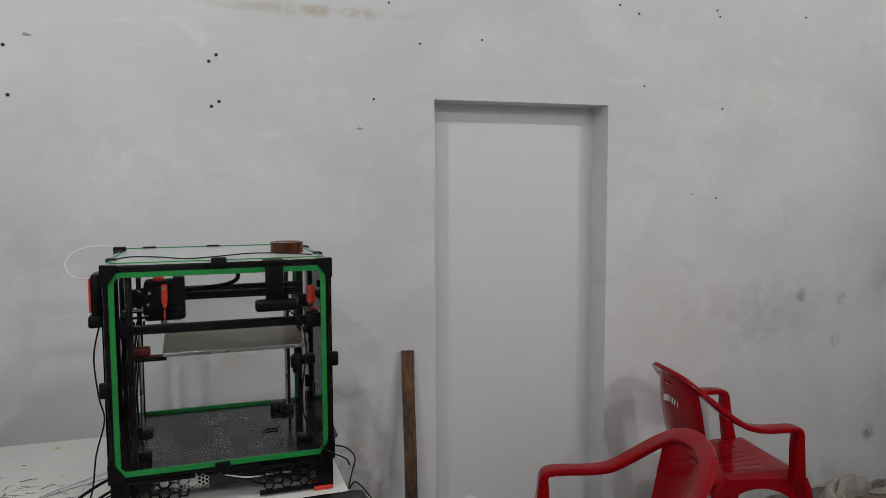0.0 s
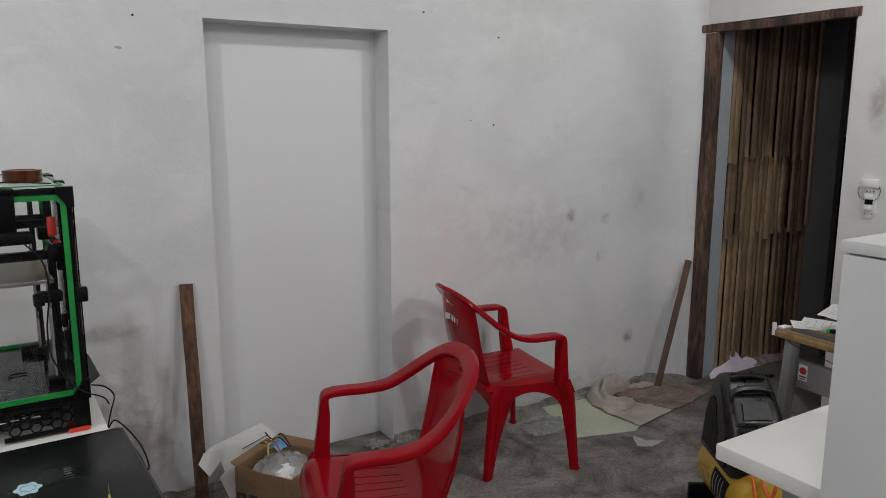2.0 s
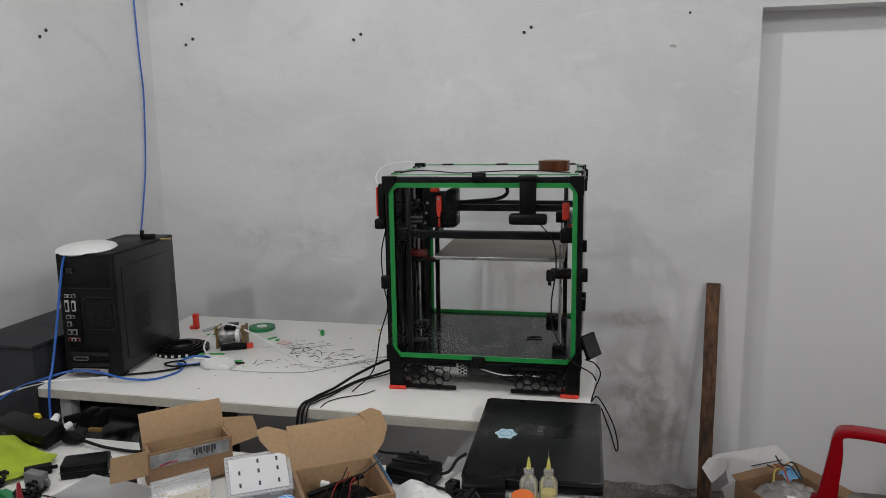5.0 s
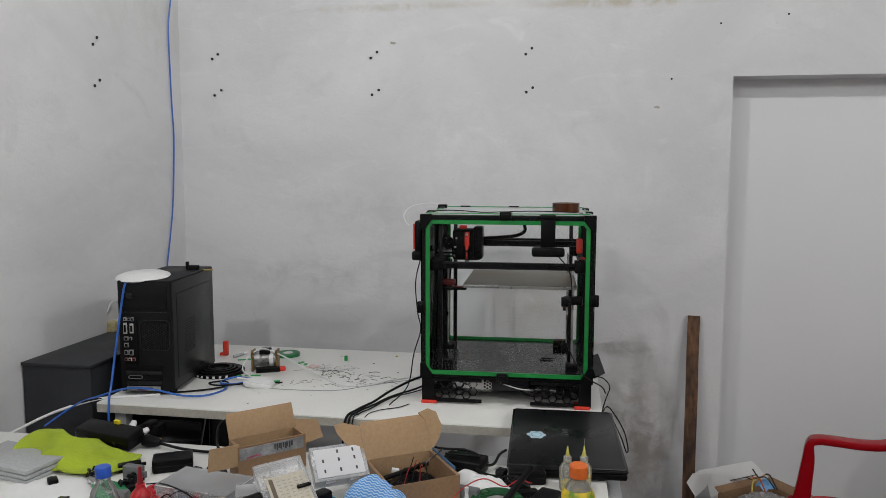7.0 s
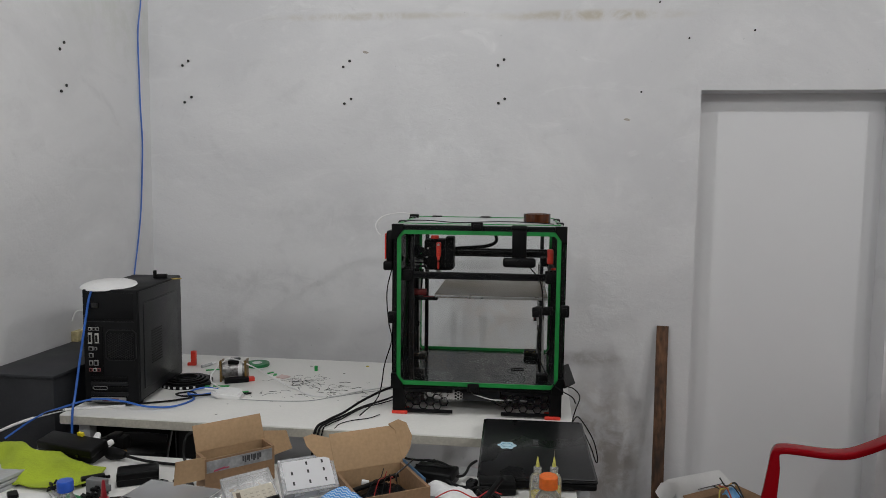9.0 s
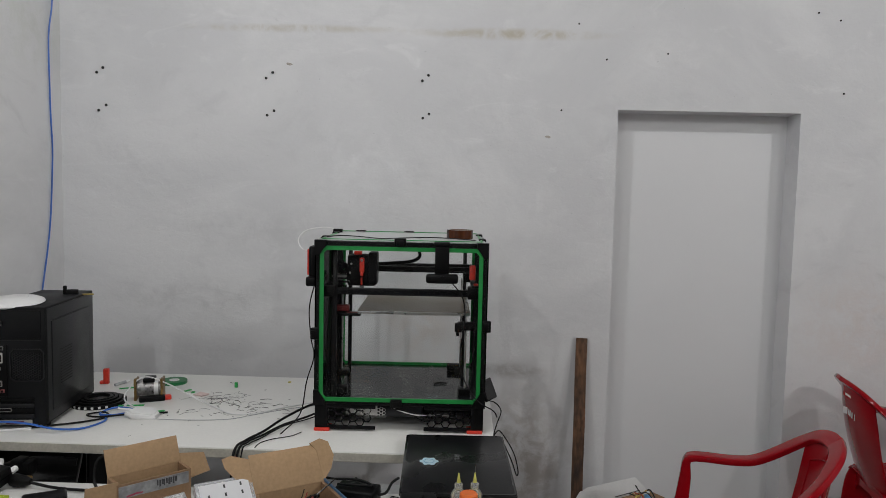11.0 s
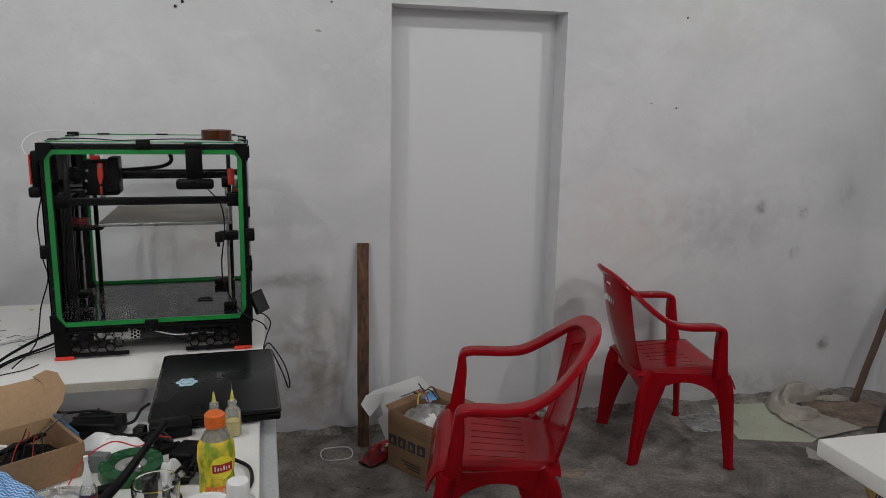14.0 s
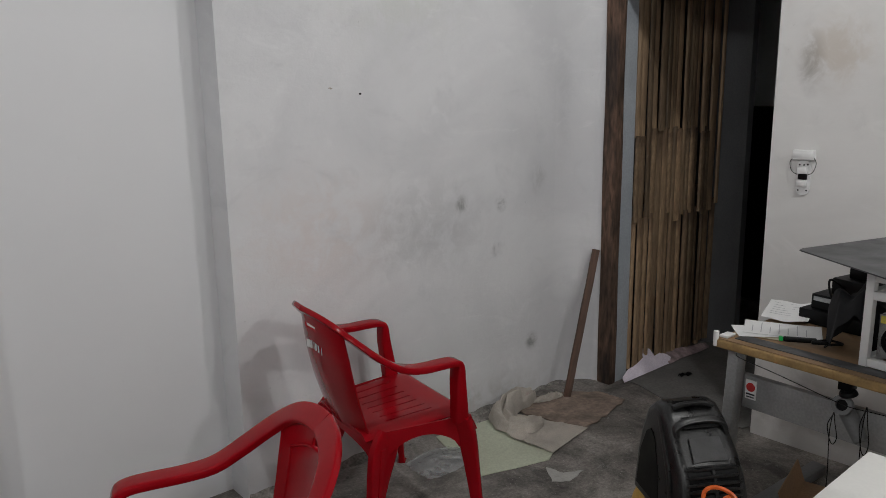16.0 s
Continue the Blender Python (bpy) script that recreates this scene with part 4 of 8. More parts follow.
# each socket: centre, half width, half height, shell
PORTS = [(-0.066, 0.266, 0.0055, 0.0055, M_PORTPALE), (-0.052, 0.266, 0.006, 0.005, M_PORT), (-0.040, 0.266, 0.0045, 0.0065, M_PORT), (-0.0665, 0.234, 0.0062, 0.019, M_PORTPALE), (-0.044, 0.234, 0.0062, 0.017, M_PORTPALE),
         (-0.064, 0.199, 0.008, 0.0065, M_PORT), (-0.048, 0.199, 0.004, 0.0055, M_PORT), (-0.064, 0.176, 0.0075, 0.0075, M_PORT), (-0.065, 0.150, 0.0065, 0.0085, M_PORT), (-0.048, 0.150, 0.0075, 0.0095, M_PORT),
         (-0.0665, 0.126, 0.0055, 0.0055, M_PORTPINK), (-0.053, 0.126, 0.0055, 0.0055, M_PORTPALE), (-0.0395, 0.126, 0.0055, 0.0055, M_PORTPINK)]
for dx, z, w, h, shell in PORTS:
    part("port", box(dx - w, dx + w, rear - 0.008, rear - 0.003, z - h, z + h, 0.001), shell, port_plate)
    part("port_hole", box(dx - w * 0.62, dx + w * 0.62, rear - 0.0086, rear - 0.008, z - h * 0.7, z + h * 0.62), M_BLACK, port_plate)
part("fan_ring", xf(frame_ring(-0.053, 0.053, -0.053, 0.053, 0.003, 0, 0.003, 0.01), pose(0.035, rear - 0.003, 0.21)), M_PCSIDE, pc)
part("seam_line", box(-pw + 0.01, pw - 0.012, rear - 0.0012, rear - 0.0002, 0.288, 0.2905), M_PCSIDE, pc)
part("card_port", frame_ring(-0.062, -0.012, 0.058, 0.070, 0.0018, rear - 0.007, rear - 0.004, 0.003), M_PORT, pc)
part("card_slot", box(-0.068, 0.05, rear - 0.0075, rear - 0.004, 0.016, 0.032, 0.001), M_PORT, pc)
part("card_slot_gap", box(-0.03, 0.025, rear - 0.0082, rear - 0.0075, 0.019, 0.029), mat("slot_maroon", (0.10, 0.02, 0.03), 0.5), pc)
for k in range(4):
    part("slot_cover", box(-0.07, 0.055, rear - 0.004, rear, 0.036 + k * 0.0175, 0.049 + k * 0.0175, 0.001), M_BLACK if k % 2 else M_PCSIDE, pc)

ap = thing("access_point", "round white wireless access point on the computer tower", "router", pose(-0.115, 2.13, TZ + 0.387, 4, 0, 0))
part("dome", lathe([(0, 0), (0.06, 0), (0.083, 0.008), (0.092, 0.014), (0.089, 0.019), (0.072, 0.026), (0.044, 0.030), (0.043, 0.0285), (0.041, 0.030), (0, 0.031)], 48), M_WHITE, ap)
part("base_ring", lathe([(0, -0.001), (0.07, -0.001), (0.083, 0.007), (0, 0.007)], 32), mat("grey_ring", (0.5, 0.5, 0.5), 0.5), ap)
clip = thing("spring_clamp", "small black clamp on the computer tower", "clamp", pose(-0.045, 2.36, TZ + 0.386, 0, 0, 20))
part("jaw", join(box(-0.02, 0.02, -0.01, 0.01, 0, 0.028, 0.004), box(-0.03, -0.018, -0.008, 0.008, 0.012, 0.042, 0.003)), M_BLACK, clip)
part("handle", box(0.015, 0.07, -0.004, 0.004, 0.006, 0.012, 0.002), mat("brass_dull", (0.4, 0.3, 0.1), 0.4, metal=0.6), clip)

# ---------------------------------------------------------------- small wall box behind the computer
wb = thing("wall_box", "yellowed plastic cable box with a white wire on the wall", "junction box", pose(-0.51, 2.519, 0.896, 0, 0, 90))
part("box", box(-0.03, 0.03, -0.03, 0.0, -0.025, 0.025, 0.004), mat("yellowed_plastic", (0.55, 0.47, 0.25), 0.5, var=0.2, scale=30), wb)
part("wire", tube([(0.01, -0.02, 0.02), (0.03, -0.03, 0.06), (0.015, -0.028, 0.10), (-0.02, -0.02, 0.105), (-0.035, -0.012, 0.07)], 0.003), M_WHITE, wb)

# ---------------------------------------------------------------- laptop
lap = thing("laptop", "closed black laptop with a pale sticker, resting across two tables", "laptop", pose(1.354, 1.812, 0.7705, 0, 0, 2))
part("base", box(-0.15, 0.15, -0.226, 0.226, 0.0, 0.018, 0.006, 3), M_BLACK, lap)
lidp = part("lid", box(-0.152, 0.152, -0.228, 0.228, 0.0185, 0.0285, 0.005, 3), mat("laptop_lid", (0.007, 0.007, 0.008), 0.3, var=0.15, scale=5, spec=0.28), lap)
M_STICK_BLUE = mat("sticker_pale_blue", (0.55, 0.75, 0.85), 0.5)
M_STICK_DEEP = mat("sticker_blue", (0.12, 0.38, 0.55), 0.5)
# one die-cut outline with six petals
petal_r = [(a, 0.026 + 0.003 * math.cos(6 * a)) for a in np.linspace(0, math.tau, 61)[:-1]]
part("sticker", xf(flat([(r * 0.95 * math.cos(a), r * 1.05 * math.sin(a)) for a, r in petal_r], 0, 0.0007), pose(-0.078, 0, 0.0286)), M_STICK_BLUE, lidp, "pale blue flower sticker")
part("sticker_rim", xf(lathe([(0.014, 0), (0.0158, 0), (0.0158, 0.0006), (0.014, 0.0006)], 20, True), pose(-0.078, 0, 0.0294)), M_STICK_DEEP, lidp)
M_LOGO = mat("logo_grey", (0.13, 0.13, 0.135), 0.35, metal=0.4)
for k, w in enumerate((0.011, 0.008, 0.008, 0.003, 0.003)):
    part("logo_bar", box(-0.004, 0.010 + 0.003 * (k in (0, 3, 4)), 0.055 - k * 0.0135 - w / 2, 0.055 - k * 0.0135 + w / 2, 0.0286, 0.0290), M_LOGO, lidp)
part("lid_rim", xf(frame_ring(-0.1515, 0.1515, -0.2275, 0.2275, 0.006, -0.0006, 0.0006, 0.008), pose(0, 0, 0.0286, -90)), M_GLOSSBLACK, lidp)

# ---------------------------------------------------------------- red stacking armchairs
def armchair(m, label, lettered):
    c = thing("armchair", label, "chair", m, "red plastic armchairs")
    # seat with long slots
    ys = [-1, -0.86, -0.68, -0.655, -0.46, -0.435, -0.22, -0.195, -0.0125, 0.0125, 0.195, 0.22, 0.435, 0.46, 0.655, 0.68, 0.86, 1]
    slots = {2, 4, 6, 8, 10, 12, 14}
    def seat_at(u, v):
        k = v * (len(ys) - 1)
        i = min(int(k), len(ys) - 2)
        s = ys[i] + (ys[i + 1] - ys[i]) * (k - i)
        x = -0.20 + 0.43 * u
        w = 0.195 + 0.045 * u
        z = 0.408 + 0.022 * math.sin(min(1, u * 1.15) * math.pi * 0.6) - 0.012 * (1 - s * s) * math.sin(math.pi * u)
        if u > 0.88:
            z -= 3.2 * (u - 0.88) ** 2 + 0.02 * (u - 0.88) / 0.12
            x -= 0.25 * (u - 0.88) ** 1.5
        if abs(s) > 0.9:
            z -= 0.018 * (abs(s) - 0.86) / 0.14
        return (x, s * w, z)
    part("seat", sheet(seat_at, 24, len(ys) - 1, 0.006, lambda i, j: j in slots and 6 <= i <= 15), M_RED, c)
    # backrest shell
    def back_at(u, v):
        s = 2 * u - 1
        w = 0.172 + 0.012 * math.sin(math.pi * v) - 0.02 * max(0, v - 0.8) * 5 * 0.5
        x = -0.185 - 0.118 * v + 0.055 * s * s * (0.35 + 0.65 * v) - 0.014 * math.sin(math.pi * v)
        z = 0.37 + 0.44 * v - 0.055 * s * s * v
        return (x, s * w, z)
    hole = lambda i, j: j == 21 and 9 <= i <= 14
    b = part("backrest", sheet(back_at, 24, 24, 0.006, hole), M_RED, c)
    part("rib_frame", join(*[tube([Vector(back_at(q, v)) + Vector((0.003, 0, 0)) for v in (0.05, 0.25, 0.5, 0.7, 0.84)], 0.004, 6, 3) for q in (0.12, 0.88)],
                           tube([Vector(back_at(q, 0.84 + 0.03 * math.sin(q * math.pi))) + Vector((0.003, 0, 0)) for q in (0.12, 0.3, 0.5, 0.7, 0.88)], 0.004, 6, 4)), M_RED, b)
    if lettered:
        for k in range(8):
            p = Vector(back_at(0.33 + 0.044 * k, 0.772 - 0.004 * abs(k - 3.5)))
            q = Vector(back_at(0.33 + 0.044 * k + (0.012 if k in (0, 3) else 0.029), 0.712 - 0.004 * abs(k - 3.5)))
            part("letter_bar", box(p.x - 0.0045, p.x - 0.0035, p.y, q.y, q.z, p.z), M_WHITE, b, "white printed bar")
    # rim and arms in one run on each side
    for s in (-1, 1):
        rows = [(-0.306, 0.0, 0.816, -0.75, 0, 0.65, 0.027, 0.010), (-0.297, s * 0.07, 0.812, -0.75, 0, 0.65, 0.027, 0.010), (-0.274, s * 0.14, 0.793, -0.6, s * 0.4, 0.55, 0.028, 0.010),
                (-0.232, s * 0.195, 0.75, -0.35, s * 0.75, 0.4, 0.030, 0.010), (-0.165, s * 0.24, 0.69, -0.1, s * 0.95, 0.15, 0.031, 0.011), (-0.10, s * 0.258, 0.650, 0, s, 0.02, 0.031, 0.012),
                (-0.03, s * 0.270, 0.636, 0, s, 0, 0.031, 0.012), (0.05, s * 0.272, 0.635, 0, s, 0, 0.031, 0.012), (0.100, s * 0.271, 0.632, 0, s, 0, 0.031, 0.012), (0.121, s * 0.269, 0.617, 0, s, 0, 0.030, 0.014),
                (0.124, s * 0.266, 0.56, 0, s, 0, 0.028, 0.020), (0.132, s * 0.259, 0.48, 0, s, 0, 0.026, 0.024), (0.140, s * 0.250, 0.405, 0, s, 0, 0.022, 0.030)]
        part("armrest", sweep(rows, 5, 20, 0.34), M_RED, c)
        fl = [(0.146, s * 0.246, 0.408, 0.55, s * 0.8, 0, 0.038, 0.022), (0.168, s * 0.258, 0.33, 0.55, s * 0.8, 0, 0.032, 0.019), (0.186, s * 0.268, 0.18, 0.55, s * 0.8, 0, 0.024, 0.015), (0.200, s * 0.281, 0.015, 0.55, s * 0.8, 0, 0.019, 0.013),
              (0.201, s * 0.283, 0.0, 0.55, s * 0.8, 0, 0.023, 0.019)]
        part("leg", sweep(fl, 5, 20, 0.32), M_RED, c)
        rl = [(-0.105, s * 0.188, 0.395, 0.9, -s * 0.35, 0, 0.058, 0.012), (-0.140, s * 0.200, 0.33, 0.9, -s * 0.35, 0, 0.066, 0.015), (-0.178, s * 0.208, 0.17, 0.85, -s * 0.45, 0, 0.042, 0.015), (-0.202, s * 0.213, 0.015, 0.8, -s * 0.5, 0, 0.027, 0.014),
              (-0.204, s * 0.214, 0.0, 0.8, -s * 0.5, 0, 0.029, 0.018)]
        rear = part("leg", sweep(rl, 5, 20, 0.32), M_RED, c)
        part("flute", sweep([(-0.150 - 0.012 * k, s * (0.221 + 0.002 * k), 0.36 - 0.10 * k, 0.9, -s * 0.35, 0, 0.012 - 0.002 * k, 0.004) for k in range(4)], 4, 10), M_RED, rear)
        def apron(u, v, s=s):
            x = -0.14 + 0.28 * u
            low = 0.30 + 0.075 * math.sin(math.pi * u) ** 0.6
            return (x, s * (0.205 + 0.042 * u), 0.415 + (low - 0.415) * v)
        part("side_apron", sheet(apron, 16, 3, 0.006), M_RED, c)
    def front(u, v):
        s = 2 * u - 1
        low = 0.33 + 0.045 * math.sin(math.pi * u) ** 0.5
        return (0.19 - 0.035 * s * s, s * 0.245, 0.41 + (low - 0.41) * v)
    part("front_apron", sheet(front, 16, 3, 0.006), M_RED, c)
    def rear_apron(u, v):
        s = 2 * u - 1
        low = 0.30 + 0.06 * math.sin(math.pi * u) ** 0.5
        return (-0.19 + 0.02 * s * s, s * 0.18, 0.41 + (low - 0.41) * v)
    part("rear_apron", sheet(rear_apron, 12, 3, 0.006), M_RED, c)
    return c


armchair(pose(3.252, 2.768, 0, 0, 0, -8), "red plastic armchair with white lettering on its back, by the wall", True)
armchair(pose(2.228, 2.10, 0, 0, 0, 164), "red plastic armchair with slotted seat, standing free", False)

# ---------------------------------------------------------------- timber leaning on the walls
def leaning(name, label, foot, top, w, t, material, twist=0):
    a, b = Vector(foot), Vector(top)
    m = Matrix.Translation(a) @ (b - a).to_track_quat("Z", "X").to_matrix().to_4x4() @ pose(0, 0, 0, 0, 0, twist)
    n = (b - a).length
    return single(name, sweep([(0.0007 * math.sin(k * 1.7), 0.0006 * math.sin(k * 2.3), n * k / 8, 1, 0, 0, w / 2, t / 2) for k in range(9)], 3, 12, 0.22), material, label, "timber", m)


leaning("wooden_plank", "weathered brown plank leaning on the white wall", (1.893, 2.985, 0.0), (1.913, 3.138, 0.906), 0.052, 0.022, M_PLANK, 90)
leaning("wooden_stick", "red-brown wooden stick leaning by the doorway", (4.53, 2.985, 0.0), (4.785, 3.02, 0.725), 0.047, 0.036, M_STICK, 35)

# ---------------------------------------------------------------- refrigerator, small table, desk
fr = thing("refrigerator", "tall plain white appliance cabinet with a flat lid", "refrigerator")
part("body", box(2.602, 3.165, 0.33, 0.878, 0.03, 1.319, 0.004), M_APPLIANCE, fr)
part("lid", box(2.598, 3.170, 0.325, 0.882, 1.3225, 1.346, 0.003, 2), M_APPLIANCE, fr)
part("base", box(2.63, 3.15, 0.35, 0.86, 0.0, 0.03), M_BLACK, fr)
plain_table("side_table", "small white laminate table beside the appliance", 2.692, 3.29, 0.89, 1.19, 0.798, 0.04, inset=0.13)

M_DESKTOP = mat("desk_wood_top", (0.30, 0.19, 0.105), 0.5, var=0.25, scale=6, stretch=(1, 0.3, 1))
M_DESKSTEEL = mat("worn_grey_enamel", (0.29, 0.295, 0.30), 0.5, var=0.15, scale=7)
M_DESKWOOD = mat("desk_wood_edge", (0.42, 0.27, 0.12), 0.55, var=0.15, scale=12)
DM = Matrix.Translation((3.966, 1.885, 0)) @ pose(0, 0, 0, 0, 0, -3.6) @ Matrix.Translation((-3.93, -1.88, 0))
desk = thing("desk", "office desk with wooden edge and grey metal legs", "desk", DM)
part("worktop", box(3.93, 4.66, 0.75, 1.88, 0.69, 0.715, 0.004), M_DESKWOOD, desk)
part("edge_strip", box(3.91, 3.932, 0.75, 1.885, 0.686, 0.7145, 0.006, 3), mat("raw_wood_edge", (0.34, 0.22, 0.09), 0.6, var=0.2, scale=20), desk)
part("surface_mat", box(3.915, 4.655, 0.755, 1.876, 0.7152, 0.718, 0.001), M_DESKTOP, desk, "worn brown wooden surface")
part("edge_band", box(3.945, 3.998, 0.757, 1.83, 0.7182, 0.7215, 0.001), mat("dark_grey_band", (0.085, 0.085, 0.088), 0.5, var=0.2, scale=14), desk, "dark grey metal band along the front")
part("corner_block", join(box(3.925, 3.975, 1.845, 1.876, 0.7182, 0.728, 0.003), xf(cyl(0.009, 0.05, 12), pose(3.915, 1.88, 0.69))), M_PAPER, desk, "chipped pale corner piece")
part("beam", box(4.0, 4.03, 0.85, 1.84, 0.47, 0.585, 0.004), M_DESKSTEEL, desk, "grey metal beam")
for y in (1.84, 0.85):
    part("leg", sweep([(3.985, y, 0.69, 1, 0, 0, 0.027, 0.024), (3.975, y, 0.55, 1, 0, 0, 0.026, 0.024), (3.95, y, 0.25, 1, 0, 0, 0.026, 0.024), (3.935, y, 0.03, 1, 0, 0, 0.028, 0.024)], 4, 12, 0.5), M_DESKSTEEL, desk)
    part("foot_rail", box(3.90, 4.65, y - 0.03, y + 0.03, 0, 0.04, 0.008), M_LEG_GREY, desk)
part("leg", box(4.56, 4.61, 0.825, 0.875, 0.03, 0.69, 0.006), M_DESKSTEEL, desk)
stk = part("warning_label", box(3.994, 3.9985, 1.772, 1.810, 0.507, 0.573), M_PAPER, desk, "white label with a red round mark")
part("mark", xf(cyl(0.0155, 0.001, 18), pose(3.9938, 1.791, 0.549, 0, -90, 0)), mat("label_red", (0.5, 0.03, 0.03), 0.5), stk)
part("text_bar", box(3.9925, 3.994, 1.776, 1.806, 0.522, 0.527), M_INK, stk)
part("text_bar", box(3.9925, 3.994, 1.778, 1.804, 0.513, 0.517), M_INK, stk)

# ---------------------------------------------------------------- compressor
M_YELLOW = mat("yellow_enamel", (0.55, 0.33, 0.03), 0.35, var=0.12, scale=6)
M_DUSTY = mat("dusty_black_plastic", (0.012, 0.0122, 0.0125), 0.34, var=0.6, scale=20, grain=0.4, gscale=160, bump=0.2, second=(0.007, 0.007, 0.0075))
comp = thing("air_compressor", "air compressor with black ribbed cover and yellow tank", "compressor", pose(3.668, 1.782, 0, 0, 0, -32) @ Matrix.Diagonal((0.90, 0.90, 0.94, 1)))
part("tank", xf(lathe([(0, -0.27), (0.07, -0.262), (0.115, -0.235), (0.13, -0.19), (0.13, 0.19), (0.115, 0.235), (0.07, 0.262), (0, 0.27)], 32), pose(0.0, 0.0, 0.17, 90, 0, 0)), M_YELLOW, comp)
tl = part("plate_label", xf(sheet(lambda u, v: (0.1315 * math.cos(radians(150 + 50 * u)), 0.1315 * math.sin(radians(150 + 50 * u)), -0.02 + 0.16 * v), 10, 2, 0.001), pose(0.0, 0, 0.17, 90, 0, 0)), M_BLACK, comp, "dark printed label")
for k in range(4):
    part("text_bar", xf(sheet(lambda u, v: (0.1325 * math.cos(radians(156 + 38 * u)), 0.1325 * math.sin(radians(156 + 38 * u)), 0.0 + 0.03 * k + 0.005 * v), 8, 1, 0.001), pose(0.0, 0, 0.17, 90, 0, 0)), M_STEEL_GREY, tl)
# profile of the cover seen from the side: (depth, height), front foot first
HULL = ((-0.165, 0.27), (-0.160, 0.36), (-0.135, 0.445), (-0.095, 0.50), (-0.04, 0.552), (0.0, 0.592), (0.05, 0.622), (0.105, 0.618), (0.15, 0.585), (0.185, 0.50), (0.205, 0.40), (0.21, 0.27))
HMID = (0.02, 0.40)
def hull_ring(x, s):
    return [((x * (1.0 + 0.55 * max(0.0, 0.62 - z))), HMID[0] + (y - HMID[0]) * s, (HMID[1] + (z - HMID[1]) * s) if z > 0.3 else z) for y, z in HULL]
cv = part("cover", loft([hull_ring(x, s) for x, s in ((-0.104, 0.86), (-0.101, 0.93), (-0.092, 0.975), (-0.075, 0.995), (0.0, 1.0), (0.075, 0.995), (0.092, 0.975), (0.101, 0.93), (0.104, 0.86))]), M_DUSTY, comp, "dusty black plastic cover")
FRONT = HULL[:5]
def front_y(z):
    return float(np.interp(z, [q[1] for q in FRONT], [q[0] for q in FRONT]))
part("grille_back", sheet(lambda u, v: (-0.085 + 0.17 * u, front_y(0.29 + 0.19 * v) - 0.002, 0.29 + 0.19 * v), 4, 10, 0.002), M_BLACK, cv)
for k in range(10):
    z = 0.298 + k * 0.0195
    y = front_y(z)
    part("louvre", sweep([(-0.092, y + 0.004, z - 0.004, 0, 0, 1, 0.0042, 0.006), (-0.06, y - 0.006, z, 0, 0, 1, 0.0045, 0.007), (0, y - 0.008, z + 0.002, 0, 0, 1, 0.0045, 0.007), (0.06, y - 0.006, z, 0, 0, 1, 0.0045, 0.007), (0.092, y + 0.004, z - 0.004, 0, 0, 1, 0.0042, 0.006)], 3, 8), M_DUSTY, cv)
part("centre_rib", sweep([(0.0, front_y(z) - 0.009, z, 1, 0, 0, 0.006, 0.005) for z in (0.29, 0.36, 0.42, 0.48)], 3, 8), M_DUSTY, cv)
M_TOPPANEL = mat("dusty_grey_panel", (0.055, 0.056, 0.057), 0.6, var=0.35, scale=22, grain=0.08, gscale=300)
tpn = part("top_panel", sheet(lambda u, v: ((-0.06 + 0.12 * u) * (1 - 0.12 * v), front_y(0.487 + 0.055 * v) - 0.005, 0.489 + 0.056 * v + 0.004 * math.sin(math.pi * u)), 8, 6, 0.006), M_TOPPANEL, cv, "dusty grey top panel")
for y0, y1, z0 in ((-0.038, -0.008, 0.572), (0.035, 0.058, 0.6225)):
    part("grip_hollow", sheet(lambda u, v: ((-0.06 + 0.12 * u), y0 + (y1 - y0) * v, z0 + 0.026 * v * (1 if y0 < 0 else 0.1)), 4, 2, 0.003), M_BLACK, cv)
part("handle", sweep([(-0.088, -0.036, 0.545, 0, 1, 0.6, 0.012, 0.009), (-0.08, -0.03, 0.578, 0, 1, 0.6, 0.013, 0.010), (-0.03, -0.026, 0.592, 0, 1, 0.6, 0.013, 0.010), (0.04, -0.026, 0.592, 0, 1, 0.6, 0.013, 0.010), (0.08, -0.03, 0.578, 0, 1, 0.6, 0.013, 0.010), (0.088, -0.036, 0.545, 0, 1, 0.6, 0.012, 0.009)], 4, 10), M_DUSTY, cv)
part("rear_grip", sweep([(-0.07, 0.03, 0.617, 0, 1, 0, 0.011, 0.007), (-0.03, 0.028, 0.627, 0, 1, 0, 0.011, 0.007), (0.03, 0.028, 0.627, 0, 1, 0, 0.011, 0.007), (0.07, 0.03, 0.617, 0, 1, 0, 0.011, 0.007)], 4, 10), M_DUSTY, cv)
for sx in (-1, 1):
    part("side_panel", xf(flat([(0.0, 0.29), (0.02, 0.40), (0.07, 0.50), (0.10, 0.52), (0.13, 0.50), (0.165, 0.42), (0.175, 0.29)], -0.002, 0.002), pose(sx * 0.1225, 0, 0.29, 0, -3.1 * sx, 0) @ pose(0, 0, -0.29) @ pose(0, 0, 0, 90, 0, 90)), M_BLACK, cv)
    part("side_ridge", sweep([(sx * 0.121, -0.09, 0.29, 0, 1, 0, 0.010, 0.009), (sx * 0.117, -0.07, 0.40, 0, 1, 0, 0.011, 0.009), (sx * 0.110, -0.01, 0.50, 0, 1, 0, 0.011, 0.009), (sx * 0.102, 0.055, 0.58, 0, 1, 0, 0.010, 0.008)], 4, 8), M_DUSTY, cv)
part("pump_block", box(-0.10, 0.10, -0.12, 0.14, 0.27, 0.32, 0.01), M_BLACK, comp)
for y in (-0.18, 0.18):
    part("stand_foot", box(-0.17, 0.03, y - 0.015, y + 0.015, 0.0, 0.08, 0.006), M_BLACK, comp)
